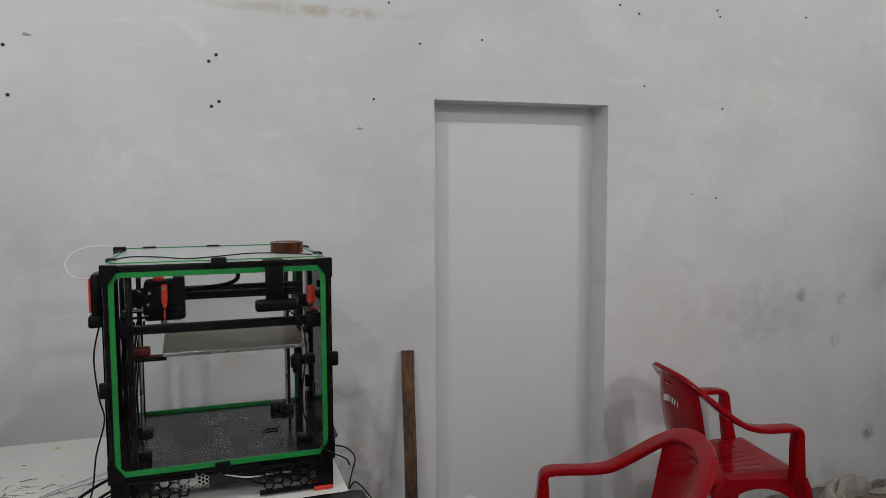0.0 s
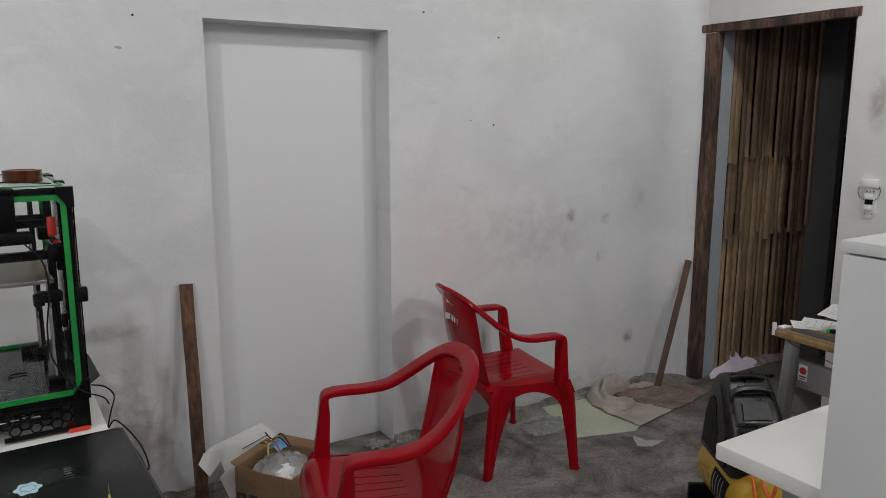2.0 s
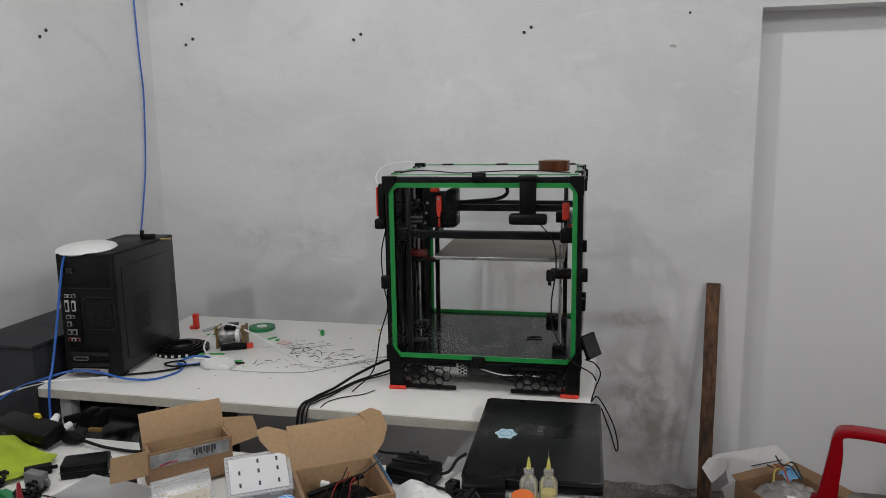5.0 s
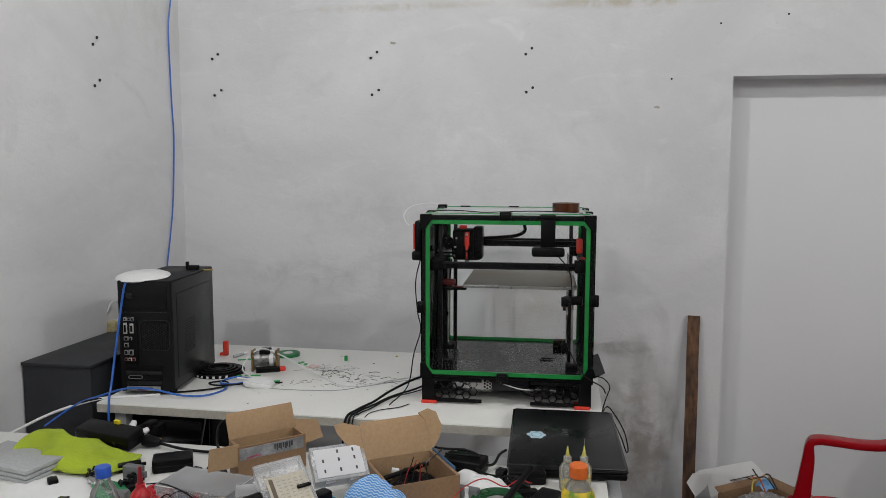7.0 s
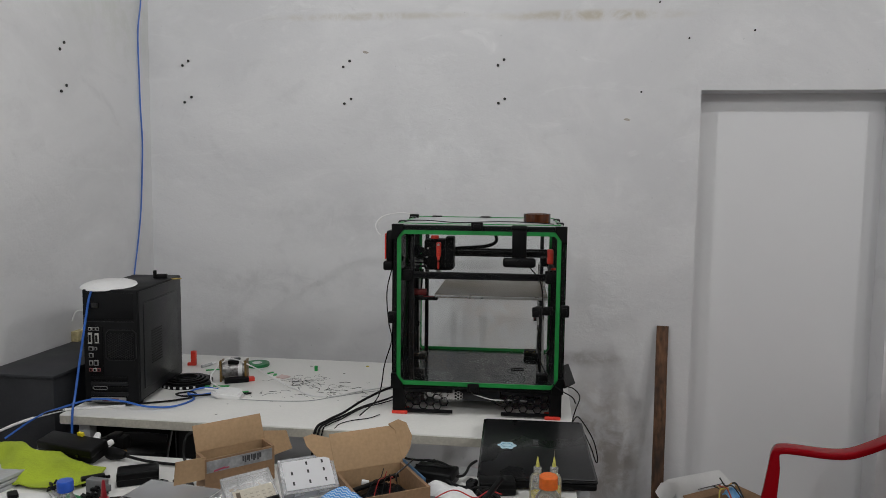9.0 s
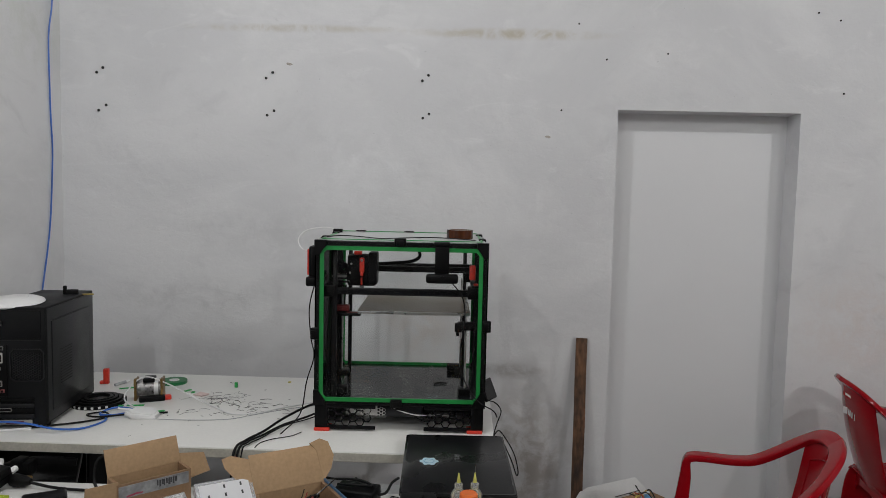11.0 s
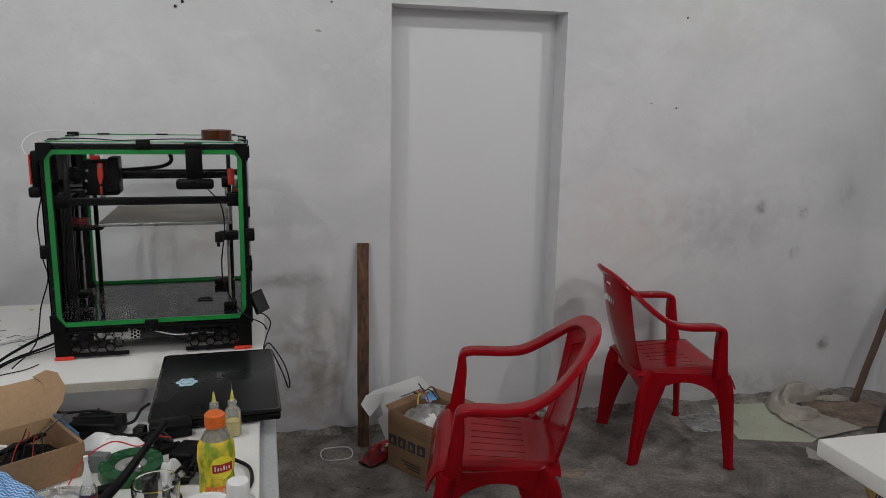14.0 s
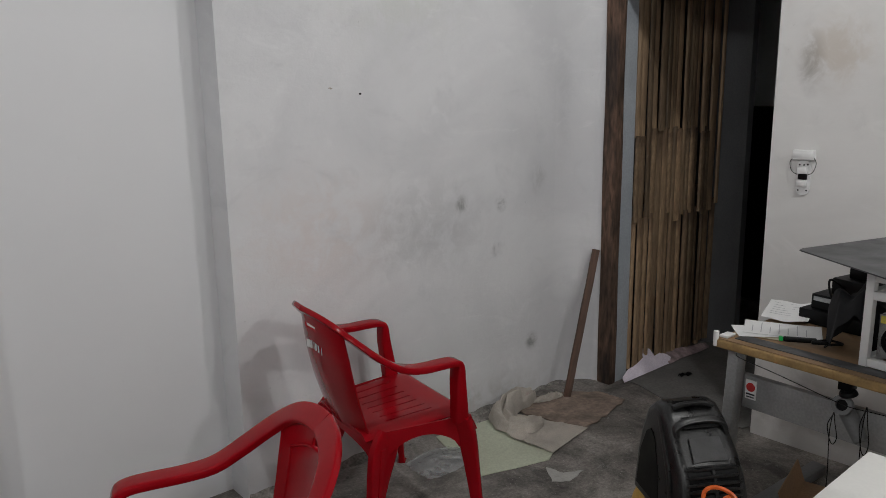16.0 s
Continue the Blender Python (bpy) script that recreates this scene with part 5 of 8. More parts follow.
for y in (-0.15, 0.15):
    part("wheel", xf(lathe([(0, 0), (0.06, 0), (0.07, 0.008), (0.07, 0.026), (0.06, 0.034), (0, 0.034)], 24), pose(0.075, y, 0.07, 0, 90, 0)), M_BLACK, comp)
    part("axle_arm", box(0.0, 0.08, y - 0.012, y + 0.012, 0.06, 0.12, 0.004), M_BLACK, comp)
M_ORANGE = mat("orange_hose", (0.75, 0.13, 0.02), 0.35)
single("air_hose", tube([(3.36 + 0.09 * math.cos(k * 0.9), 1.46 + 0.09 * math.sin(k * 0.9), 0.012 + 0.006 * k) for k in range(15)] + [(3.42, 1.53, 0.20), (3.48, 1.62, 0.33), (3.515, 1.662, 0.405), (3.535, 1.648, 0.432), (3.55, 1.61, 0.43), (3.553, 1.58, 0.405), (3.53, 1.55, 0.33), (3.50, 1.55, 0.25), (3.52, 1.60, 0.29), (3.55, 1.63, 0.36), (3.57, 1.62, 0.40), (3.58, 1.59, 0.39), (3.575, 1.60, 0.30)], 0.006, 8, 4), M_ORANGE, "coiled orange air hose looped up to the compressor", "hose")
single("yellow_hose", tube([(3.3, 1.3, 0.012), (3.45, 1.36, 0.012), (3.6, 1.4, 0.012), (3.75, 1.38, 0.012), (3.85, 1.3, 0.012)], 0.009, 8, 5), mat("yellow_hose", (0.75, 0.45, 0.02), 0.4), "yellow hose on the floor", "hose")

def outline(pts, jitter, seed, n=4):
    """A closed, slightly ragged outline through the given corners."""
    r, out = random.Random(seed), []
    for (x0, y0), (x1, y1) in zip(pts, pts[1:] + pts[:1]):
        for k in range(n):
            f = k / n
            out.append((x0 + (x1 - x0) * f + (r.uniform(-jitter, jitter) if k else 0), y0 + (y1 - y0) * f + (r.uniform(-jitter, jitter) if k else 0)))
    return out


# ---------------------------------------------------------------- slat screen beyond the doorway
screen_t = thing("slat_screen", "screen of split bamboo slats nailed upright in rows", "screen")
x, r = 4.985, random.Random(3)
slat_meshes = []
for k in range(6):
    w, h = 0.030 + 0.007 * k, 1.0
    rings = []
    for j in range(5):
        z = h * j / 4
        wob = 0.0018 * math.sin(j * 1.9 + k)
        node = 1.05 if j == 2 else 1.0
        rings.append([(wob + node * w / 2 * math.cos(a), -node * 0.013 * math.sin(a) if 0.01 < a < 3.13 else 0.002, z) for a in np.linspace(0, math.pi, 7)])
    slat_meshes.append((w, mesh_of("slat", loft(rings), M_SLAT)))
while x < 5.80:
    w, me = r.choice(slat_meshes)
    low, high = 0.875 + r.uniform(-0.035, 0.03), 1.315 + r.uniform(-0.02, 0.02)
    kind = r.random()
    runs = [(0.03 + r.uniform(-0.01, 0.03), low), (low - 0.03, high), (high - 0.01, 2.5)]
    if kind < 0.3:
        runs = [runs[0], (low - 0.03, 2.5)]
    elif kind < 0.45:
        runs = [(runs[0][0], high), runs[2]]
    for row, (z0, z1) in enumerate(runs):
        s = new("slat", me)
        s.parent = screen_t
        s.matrix_basis = Matrix.Translation((x + w / 2 + r.uniform(-0.004, 0.004), 2.957 - 0.006 * (row % 2) + r.uniform(-0.012, 0.010), z0)) @ pose(0, 0, 0, 0, r.uniform(-0.8, 0.8), r.uniform(-18, 18)) @ Matrix.Diagonal((1, 1, z1 - z0, 1))
    x += w * r.uniform(0.92, 1.24)
for z in (0.35, 0.96, 1.7):
    part("batten", box(4.975, 5.82, 2.974, 3.0, z - 0.03, z + 0.03, 0.003), M_JAMB, screen_t)
# Lilac pushed close to white; the brightness under the slats is in the colour.
M_LILAC = mat("bright_lilac", (0.93, 0.85, 0.97), 0.5, var=0.06)
lil = [(4.88, 0), (5.31, 0), (5.345, 0.03), (5.32, 0.055), (5.27, 0.075), (5.215, 0.07), (5.20, 0.148), (5.182, 0.146), (5.175, 0.085), (5.152, 0.144), (5.136, 0.142), (5.12, 0.085), (5.04, 0.065), (4.95, 0.055), (4.885, 0.028)]
single("plastic_strip", xf(flat(lil, 0, 0.003), pose(0, 2.885, 0.008, 54, 0, 0)), M_LILAC, "ragged bright lilac strip at the foot of the slats", "plastic sheet")
single("plastic_strip", xf(flat(outline([(5.30, 0), (5.72, 0.0), (5.73, 0.035), (5.5, 0.07), (5.31, 0.075)], 0.006, 8), 0, 0.003), pose(0, 2.875, 0.008, 30, 0, 0)), mat("dusty_pink_plastic", (0.40, 0.30, 0.31), 0.7, var=0.3, scale=22), "dusty pink plastic strip lying by the slats", "plastic sheet")

# ---------------------------------------------------------------- socket on the east wall
sk = thing("wall_socket", "white wall socket and switch with loose wires", "socket", pose(XE, 2.015, 1.245, 0, 0, -90) @ Matrix.Diagonal((0.84, 1, 0.86, 1)))
part("box", box(-0.05, 0.05, -0.028, 0, -0.005, 0.04, 0.004), M_WHITE, sk)
part("plate", xf(flat([(0.033 * math.cos(a), -0.09 + (0.05 if math.sin(a) > 0 else -0.05) + 0.033 * math.sin(a)) for a in np.linspace(0.01, math.tau - 0.01, 33)], 0, 0.008), pose(0, 0, 0, 90, 0, 0)), M_WHITE, sk)
part("switch_block", box(-0.022, 0.022, -0.028, -0.008, -0.07, -0.04, 0.003), M_WHITE, sk)
part("switch_gap", box(-0.02, 0.02, -0.02, -0.008, -0.098, -0.072, 0.002), M_BLACK, sk)
part("socket_block", box(-0.022, 0.022, -0.026, -0.008, -0.13, -0.10, 0.003), M_WHITE, sk)
for sx in (-1, 1):
    part("wire", tube([(sx * 0.045, -0.015, 0.01), (sx * 0.062, -0.02, -0.02), (sx * 0.05, -0.02, -0.06), (sx * 0.024, -0.018, -0.075)], 0.0016), M_CABLE, sk)
for dx, dz in ((-0.02, -0.03), (0.0, -0.03), (0.018, -0.028), (0.02, -0.15), (-0.02, -0.15)):
    part("screw", xf(cyl(0.004, 0.001, 8), pose(dx, -0.008, dz, 90)), M_BLACK, sk)

# ---------------------------------------------------------------- things on the floor
M_SHEETGREEN = mat("pale_green_card", (0.50, 0.53, 0.41), 0.7, var=0.06, scale=5)
M_CLOTH = mat("dirty_white_cloth", (0.46, 0.42, 0.37), 0.9, var=0.14, scale=9, grain=0.06, gscale=300, bump=0.3, bscale=300)
M_BROWNCARD = mat("damp_brown_cardboard", (0.27, 0.205, 0.165), 0.85, var=0.3, scale=11, grain=0.1, gscale=60)


def frosted(name, tint, body, amount=0.42, rough=0.3):
    """Milky plastic: part see-through, part diffuse, with a sheen."""
    m = bpy.data.materials.new(name)
    m.use_nodes = True
    nt = m.node_tree
    nt.nodes.clear()
    out, mix, mix2 = (nt.nodes.new(t) for t in ("ShaderNodeOutputMaterial", "ShaderNodeMixShader", "ShaderNodeMixShader"))
    tr_, df, gl, fr_ = (nt.nodes.new(t) for t in ("ShaderNodeBsdfTransparent", "ShaderNodeBsdfDiffuse", "ShaderNodeBsdfGlossy", "ShaderNodeFresnel"))
    tr_.inputs["Color"].default_value, df.inputs["Color"].default_value = (*tint, 1), (*body, 1)
    gl.inputs["Roughness"].default_value, mix.inputs["Fac"].default_value, fr_.inputs["IOR"].default_value = rough, amount, 1.33
    nt.links.new(tr_.outputs[0], mix.inputs[1])
    nt.links.new(df.outputs[0], mix.inputs[2])
    nt.links.new(fr_.outputs[0], mix2.inputs["Fac"])
    nt.links.new(mix.outputs[0], mix2.inputs[1])
    nt.links.new(gl.outputs[0], mix2.inputs[2])
    nt.links.new(mix2.outputs[0], out.inputs["Surface"])
    return m


M_FILM = frosted("thin_plastic_film", (0.96, 0.96, 0.96), (0.7, 0.7, 0.7), 0.14, 0.32)


single("card_sheet", flat(outline([(3.74, 3.09), (3.63, 2.70), (3.95, 2.60), (4.23, 2.75), (4.10, 3.05)], 0.002, 1), 0.001, 0.004), M_SHEETGREEN, "pale green card sheet lying on the concrete floor", "card")
single("cardboard_sheet", flat(outline([(4.20, 3.04), (4.25, 2.82), (4.31, 2.685), (4.50, 2.705), (4.70, 2.752), (4.69, 2.90), (4.56, 3.02), (4.38, 3.09)], 0.009, 2, 7), 0.0045, 0.009), M_BROWNCARD, "flattened damp brown cardboard on the floor", "cardboard")
single("paper_scrap", flat(outline([(3.894, 2.568), (3.825, 2.475), (3.877, 2.428), (3.99, 2.447), (3.911, 2.489)], 0.005, 3), 0.001, 0.003), mat("grey_paper", (0.40, 0.39, 0.37), 0.8), "torn grey paper scrap on the floor", "paper")
single("paper_scrap", flat(outline([(2.62, 2.55), (2.72, 2.50), (2.80, 2.56), (2.70, 2.60)], 0.006, 4), 0.001, 0.004), M_BROWNCARD, "brown leaf-like scrap on the floor", "paper")


def crumple(cx, cy, rx, ry, h, seed, n=26, freq=9.0, base=0.002, peak=(0.0, 0.0), edge=2.0, cover=None):
    """A heaped, wrinkled sheet."""
    r = random.Random(seed)
    off = Vector((r.uniform(0, 50), r.uniform(0, 50), r.uniform(0, 50)))
    def at(u, v):
        a, b = 2 * u - 1, 2 * v - 1
        ang = math.atan2(b, a)
        wob = 1 + 0.22 * noise.noise(off + Vector((math.cos(ang) * 1.5, math.sin(ang) * 1.5, 0)))
        k = max(abs(a), abs(b))
        sq = math.hypot(a, b)
        f = (k / sq if sq > 1e-6 else 1) * wob
        x, y = cx + rx * a * (0.5 + 0.5 * f), cy + ry * b * (0.5 + 0.5 * f)
        d = min(1, math.hypot(a - peak[0], b - peak[1]) / 1.2)
        hill = max(0.0, 1 - d ** edge)
        p = off + Vector((x * freq, y * freq, 0))
        fold = 1 - abs(noise.noise(p)) * 2.2
        fine = noise.noise(p * 2.7) * 0.3
        z = base + h * (0.62 * hill + 0.38 * max(0, fold) * (0.35 + 0.65 * hill) + 0.16 * fine * (0.2 + hill))
        return (x, y, max(base, z) if cover is None else max(cover(x, y), z))
    return sheet(at, n, n, 0.003)


def draped(rx, ry, h, seed, n=44, pleats=4.0, amp=0.02, way=0.6, base=0.003, lobes=0.25, flatness=2.2):
    """A cloth let fall in a heap: creased pleats over a low hill, with a lobed hem."""
    r = random.Random(seed)
    off = Vector((r.uniform(0, 50), r.uniform(0, 50), r.uniform(0, 50)))
    def at(u, v):
        a, b = 2 * u - 1, 2 * v - 1
        ang, k, q = math.atan2(b, a), max(abs(a), abs(b)), math.hypot(a, b)
        f = (0.35 + 0.65 * (k / q if q > 1e-6 else 1)) * (1 + lobes * noise.noise(off + Vector((1.8 * math.cos(ang), 1.8 * math.sin(ang), 0))))
        x, y = rx * a * f, ry * b * f
        hill = max(0.0, 1 - k ** flatness)
        warp = 1.6 * noise.noise(off + Vector((a * 1.6, b * 1.6, 3)))
        s = math.sin(pleats * (a * math.cos(way) + b * math.sin(way)) + 2.4 * warp)
        crease = (1 - abs(s)) ** 1.6
        cross = (1 - abs(math.sin(pleats * 0.7 * (b * math.cos(way) - a * math.sin(way)) + 3 * warp))) ** 2
        z = h * hill * (0.72 + 0.4 * noise.noise(off + Vector((a * 2.1, b * 2.1, 9)))) + amp * (crease + 0.5 * cross) * min(1, 1.25 - k) + 0.12 * amp * noise.noise(off + Vector((a * 14, b * 14, 1)))
        return (x + 0.35 * amp * s, y + 0.25 * amp * s, base + max(0.0, z))
    return sheet(at, n, n, 0.0025)


BAND = [Vector(p) for p in ((4.36, 3.075, 0.05), (4.25, 3.075, 0.085), (4.14, 3.05, 0.085), (4.06, 2.99, 0.06), (4.045, 2.92, 0.045), (4.10, 2.865, 0.04), (4.18, 2.85, 0.03))]


def cloth_band(u, v):
    k = min(int(u * 6), 5)
    f = u * 6 - k
    f = f * f * (3 - 2 * f) * 0.5 + f * 0.5
    p = BAND[k].lerp(BAND[k + 1], f)
    d = (BAND[min(k + 2, 6)] - BAND[max(k - 1, 0)]).normalized()
    q = v * 2 - 1
    wob = noise.noise(Vector((u * 5, q * 2, 2)))
    half = 0.062 * (1 + 0.35 * noise.noise(Vector((u * 6, 3, 1)))) * min(1, 0.5 + 4 * u, 0.5 + 4 * (1 - u))
    fold = 0.5 + 0.5 * math.cos(7 * q + 5 * wob + 6 * u)
    z = p.z * (1 - q ** 4) * (0.62 + 0.5 * fold * (1 - 0.4 * abs(q))) + 0.006 * wob
    return (p.x - d.y * half * q + 0.012 * wob, min(p.y + d.x * half * q, 3.105), 0.012 + max(0.0, z))


single("floor_cloth", sheet(cloth_band, 90, 40, 0.003), M_CLOTH, "crumpled dirty white cloth heaped against the wall", "cloth")


def cloth_tail(u, v):
    p = Vector((3.97, 2.87)).lerp(Vector((4.005, 2.625)), u).lerp(Vector((4.17, 2.99)).lerp(Vector((4.305, 2.675)), u), v)
    w = noise.noise(Vector((p.x * 9, p.y * 9, 4)))
    return (p.x, p.y, 0.009 + 0.016 * max(0, 1 - abs(w) * 5) * (1 - u) + 0.012 * max(0, 0.35 - u) + 0.003 * w)
single("floor_cloth", sheet(cloth_tail, 40, 40, 0.003), M_CLOTH, "flat creased corner of a dirty white rag on the floor", "cloth")
single("floor_cloth", xf(draped(0.10, 0.028, 0.02, 19, 30, 5.0, 0.012, 0.2), pose(0, 0, 0)), M_CLOTH, "twisted end of a dirty white rag by the wall", "cloth", pose(4.43, 3.02, 0.008, 0, 0, -6))
single("plastic_bag", crumple(3.60, 2.90, 0.14, 0.10, 0.022, 13, 30, 22), M_FILM, "clear plastic bag lying on the floor", "bag").visible_shadow = False
ring = [(1.767 + 0.07 * math.cos(a), 2.92 + 0.068 * math.sin(a), 0.006 + 0.004 * math.sin(3 * a)) for a in np.linspace(0, math.tau * 2.05, 40)]
single("cable_coil", tube(ring, 0.0028, 6, 2), M_WHITE, "small coil of white cable on the floor", "cable")
M_PACK = mat("red_foil", (0.42, 0.014, 0.022), 0.25, var=0.35, scale=16, second=(0.08, 0.008, 0.01))
pk = thing("snack_packet", "crumpled shiny red snack packet on the floor", "packet", pose(1.945, 2.85, 0.0, 0, 0, 38))
part("foil", crumple(0, 0, 0.105, 0.05, 0.075, 21, 26, 22), M_PACK, pk)
for k in range(4):
    part("print_bar", box(0.01 + 0.016 * k, 0.02 + 0.016 * k, -0.034, -0.016, 0.060 + 0.002 * (k % 2), 0.0635 + 0.002 * (k % 2), 0.001), M_PAPER, pk)

# carton with rubbish
ct = thing("carton", "brown cardboard carton filled with rubbish, standing on the floor", "box", pose(2.15, 2.75, 0, 0, 0, 35))
cw, cd, ch, th = 0.125, 0.13, 0.25, 0.004
part("bottom", box(-cw, cw, -cd, cd, 0.001, 0.005), M_CARDBOARD, ct)
for name, b in (("front_wall", (-cw, cw, -cd, -cd + th)), ("back_wall", (-cw, cw, cd - th, cd)), ("side_wall", (-cw, -cw + th, -cd + th, cd - th)), ("side_wall", (cw - th, cw, -cd + th, cd - th))):
    part(name, box(*b, 0.001, ch, 0.001), M_CARDBOARD, ct)
part("flap", xf(box(-0.1, 0.12, -0.003, 0.0, -0.07, 0.0, 0.001), pose(-cw - 0.001, 0.0, ch, 0, -5, 90)), M_CARDBOARD, ct)
part("flap", xf(box(-0.12, 0.12, 0.0, 0.003, 0.0, 0.03, 0.001), pose(0, cd - 0.003, ch, -60, 0, 0)), M_CARDBOARD, ct)
part("flap", xf(box(-0.12, 0.12, 0.0, 0.003, 0.0, 0.04, 0.001), pose(cw - 0.002, 0, ch, 60, 0, 90)), M_CARDBOARD, ct)
for k in range(4):                                                # handling marks
    for face in (0, 1):
        y = -0.085 + k * 0.055
        b = (-cw - 0.0022, -cw - 0.0008, y, y + 0.042, 0.105, 0.15) if face == 0 else (-0.10 + k * 0.052, -0.062 + k * 0.052, -cd - 0.0022, -cd - 0.0008, 0.10, 0.145)
        mk = part("handling_mark", box(*b), M_INK, ct)
        c = [(b[0] + b[1]) / 2, (b[2] + b[3]) / 2, (b[4] + b[5]) / 2]
        s = [0.0015 if face == 0 else 0.008, 0.010 if face == 0 else 0.0015, 0.012]
        part("mark_shape", xf(cyl(1, 1, 6 if k % 2 else 4, 0.4), Matrix.Translation((c[0] - (0.0016 if face == 0 else 0), c[1] - (0.0016 if face else 0), c[2] - 0.012)) @ Matrix.Diagonal((s[0], s[1], 0.024, 1))), M_CARDBOARD, mk)
for k in range(3):
    part("text_bar", box(-cw - 0.002, -cw - 0.0008, -0.06, 0.05 - 0.02 * k, 0.05 - k * 0.012, 0.055 - k * 0.012), M_INK, ct)
local = ct.matrix_basis


def in_carton(name, bm, material, label, category, x, y, z, rx=0, ry=0, rz=0):
    return single(name, bm, material, label, category, local @ pose(x, y, z, rx, ry, rz))


in_carton("plastic_bag", crumple(0, 0, 0.112, 0.105, 0.06, 31, 34, 26, -0.02), frosted("milky_bag_film", (0.95, 0.95, 0.95), (0.72, 0.71, 0.70), 0.3), "milky crumpled plastic bag in the carton", "bag", -0.01, -0.01, ch - 0.012)
in_carton("paper_wad", crumple(0, 0, 0.07, 0.06, 0.06, 32, 18, 18, -0.05), M_PAPER, "crumpled white paper in the carton", "paper", -0.05, -0.05, ch + 0.005)
in_carton("blue_wrapper", crumple(0, 0, 0.035, 0.03, 0.04, 33, 12, 30, -0.02), mat("light_blue_film", (0.16, 0.42, 0.75), 0.4), "light blue wrapper in the carton", "wrapper", 0.04, 0.04, ch + 0.045)
in_carton("paper_wad", crumple(0, 0, 0.08, 0.07, 0.04, 34, 16, 20, -0.12), M_CARD_IN, "crumpled brown packing paper in the carton", "paper", 0.03, 0.03, ch - 0.012)
for k, (col, a) in enumerate((((0.6, 0.5, 0.1), 20), ((0.5, 0.08, 0.03), 70), ((0.03, 0.03, 0.03), 130), ((0.55, 0.35, 0.12), 160), ((0.03, 0.03, 0.03), 100))):
    c, s = math.cos(radians(a)), math.sin(radians(a))
    in_carton("wire_scrap", tube([(-0.05 * c, -0.05 * s, 0.02), (-0.02 * c, 0.01 - 0.02 * s, 0.05 + 0.005 * k), (0.03 * c, 0.03 * s, 0.045), (0.06 * c, 0.06 * s, 0.03 + 0.01 * k)], 0.003), mat("wire", col, 0.5), "stray piece of wire in the carton", "wire", 0.012 * k - 0.02, 0.03, ch + 0.02)
wf = thing("white_packaging", "unfolded white cardboard packaging leaning beside the carton", "packaging")
def lean_panel(pts, y0, lean):
    return xf(flat(pts, 0, 0.003), pose(0, y0, 0.0, 90 - lean, 0, 0))
part("panel", lean_panel([(1.908, 0.245), (1.935, 0.265), (2.15, 0.318), (2.175, 0.295), (2.26, 0.2), (2.26, 0.02), (2.06, 0.0), (2.012, 0.03), (1.965, 0.22)], 2.93, 12), M_PAPER, wf)
part("flap", lean_panel([(1.879, 0.215), (1.904, 0.255), (1.98, 0.262), (1.962, 0.205), (1.916, 0.158)], 2.915, 12), M_PAPER, wf)
part("flap", lean_panel([(1.95, 0.15), (2.03, 0.205), (2.02, 0.005), (2.0, 0.012)], 2.905, 8), M_PAPER, wf)
part("text_bar", lean_panel([(2.06, 0.232), (2.17, 0.265), (2.17, 0.268), (2.06, 0.235)], 2.922, 12), M_INK, wf)
part("text_bar", lean_panel([(2.13, 0.235), (2.16, 0.243), (2.16, 0.25), (2.13, 0.242)], 2.922, 12), M_INK, wf)
single("plaster_debris", join(*[xf(crumple(0, 0, 0.02 + 0.02 * RNG.random(), 0.015 + 0.01 * RNG.random(), 0.02, 40 + k, 6, 30), pose(2.78 + 0.10 * (RNG.random() - 0.5), 3.12 + 0.08 * RNG.random(), 0)) for k in range(7)]),
       mat("rubble", (0.30, 0.29, 0.27), 0.9, var=0.3, scale=30), "small heap of plaster rubble in the recess corner", "rubble", kind="stuff")
dirt = bmesh.new()
for k in range(160):
    x, y = (RNG.uniform(1.6, 4.7), RNG.uniform(1.6, 3.12)) if k % 2 else (RNG.uniform(1.5, 4.7), 3.13 - abs(RNG.gauss(0, 0.06)))
    s = RNG.uniform(0.002, 0.008)
    bmesh.ops.create_icosphere(dirt, subdivisions=1, radius=1, matrix=Matrix.Translation((x, y, s * 0.3)) @ Matrix.Diagonal((s, s * RNG.uniform(0.5, 1.2), s * 0.5, 1)))
single("floor_grit", dirt, mat("grit", (0.26, 0.25, 0.24), 0.9, var=0.4, scale=40), "scattered grit and plaster crumbs on the floor", "grit", kind="stuff")

# ---------------------------------------------------------------- things on the desk
DZT = 0.7185


def paper(x, y, w, d, rz, z, curl, label, lines=4, material=None):
    p = thing("paper_sheet", label, "paper", pose(x, y, z, 0, 0, rz))
    part("sheet", sheet(lambda u, v: (w * (u - 0.5), d * (v - 0.5), 0.001 + curl * ((u - 0.5) ** 2 + 0.6 * (v - 0.5) ** 2) + 0.1 * curl * math.sin(9 * u + 5 * v)), 10, 10, 0.0008), material or M_PAPER, p)
    for k in range(lines):
        yy = d * (0.38 - 0.115 * k)
        part("text_bar", sheet(lambda u, v: (w * (-0.38 + (0.5 + 0.25 * (k % 2)) * u), yy + 0.0028 * v, 0.0026 + curl * ((-0.38 + 0.6 * u) ** 2 + 0.6 * (yy / d) ** 2)), 6, 1, 0.0004), mat("faint_print", (0.45, 0.45, 0.47), 0.8), p)
    return p


paper(4.165, 1.765, 0.15, 0.24, 24, DZT + 0.004, 0.004, "printed white form lying on the desk", 7)
paper(4.11, 1.80, 0.12, 0.19, 40, DZT + 0.002, 0.005, "white sheet of paper lying on the desk", 0)
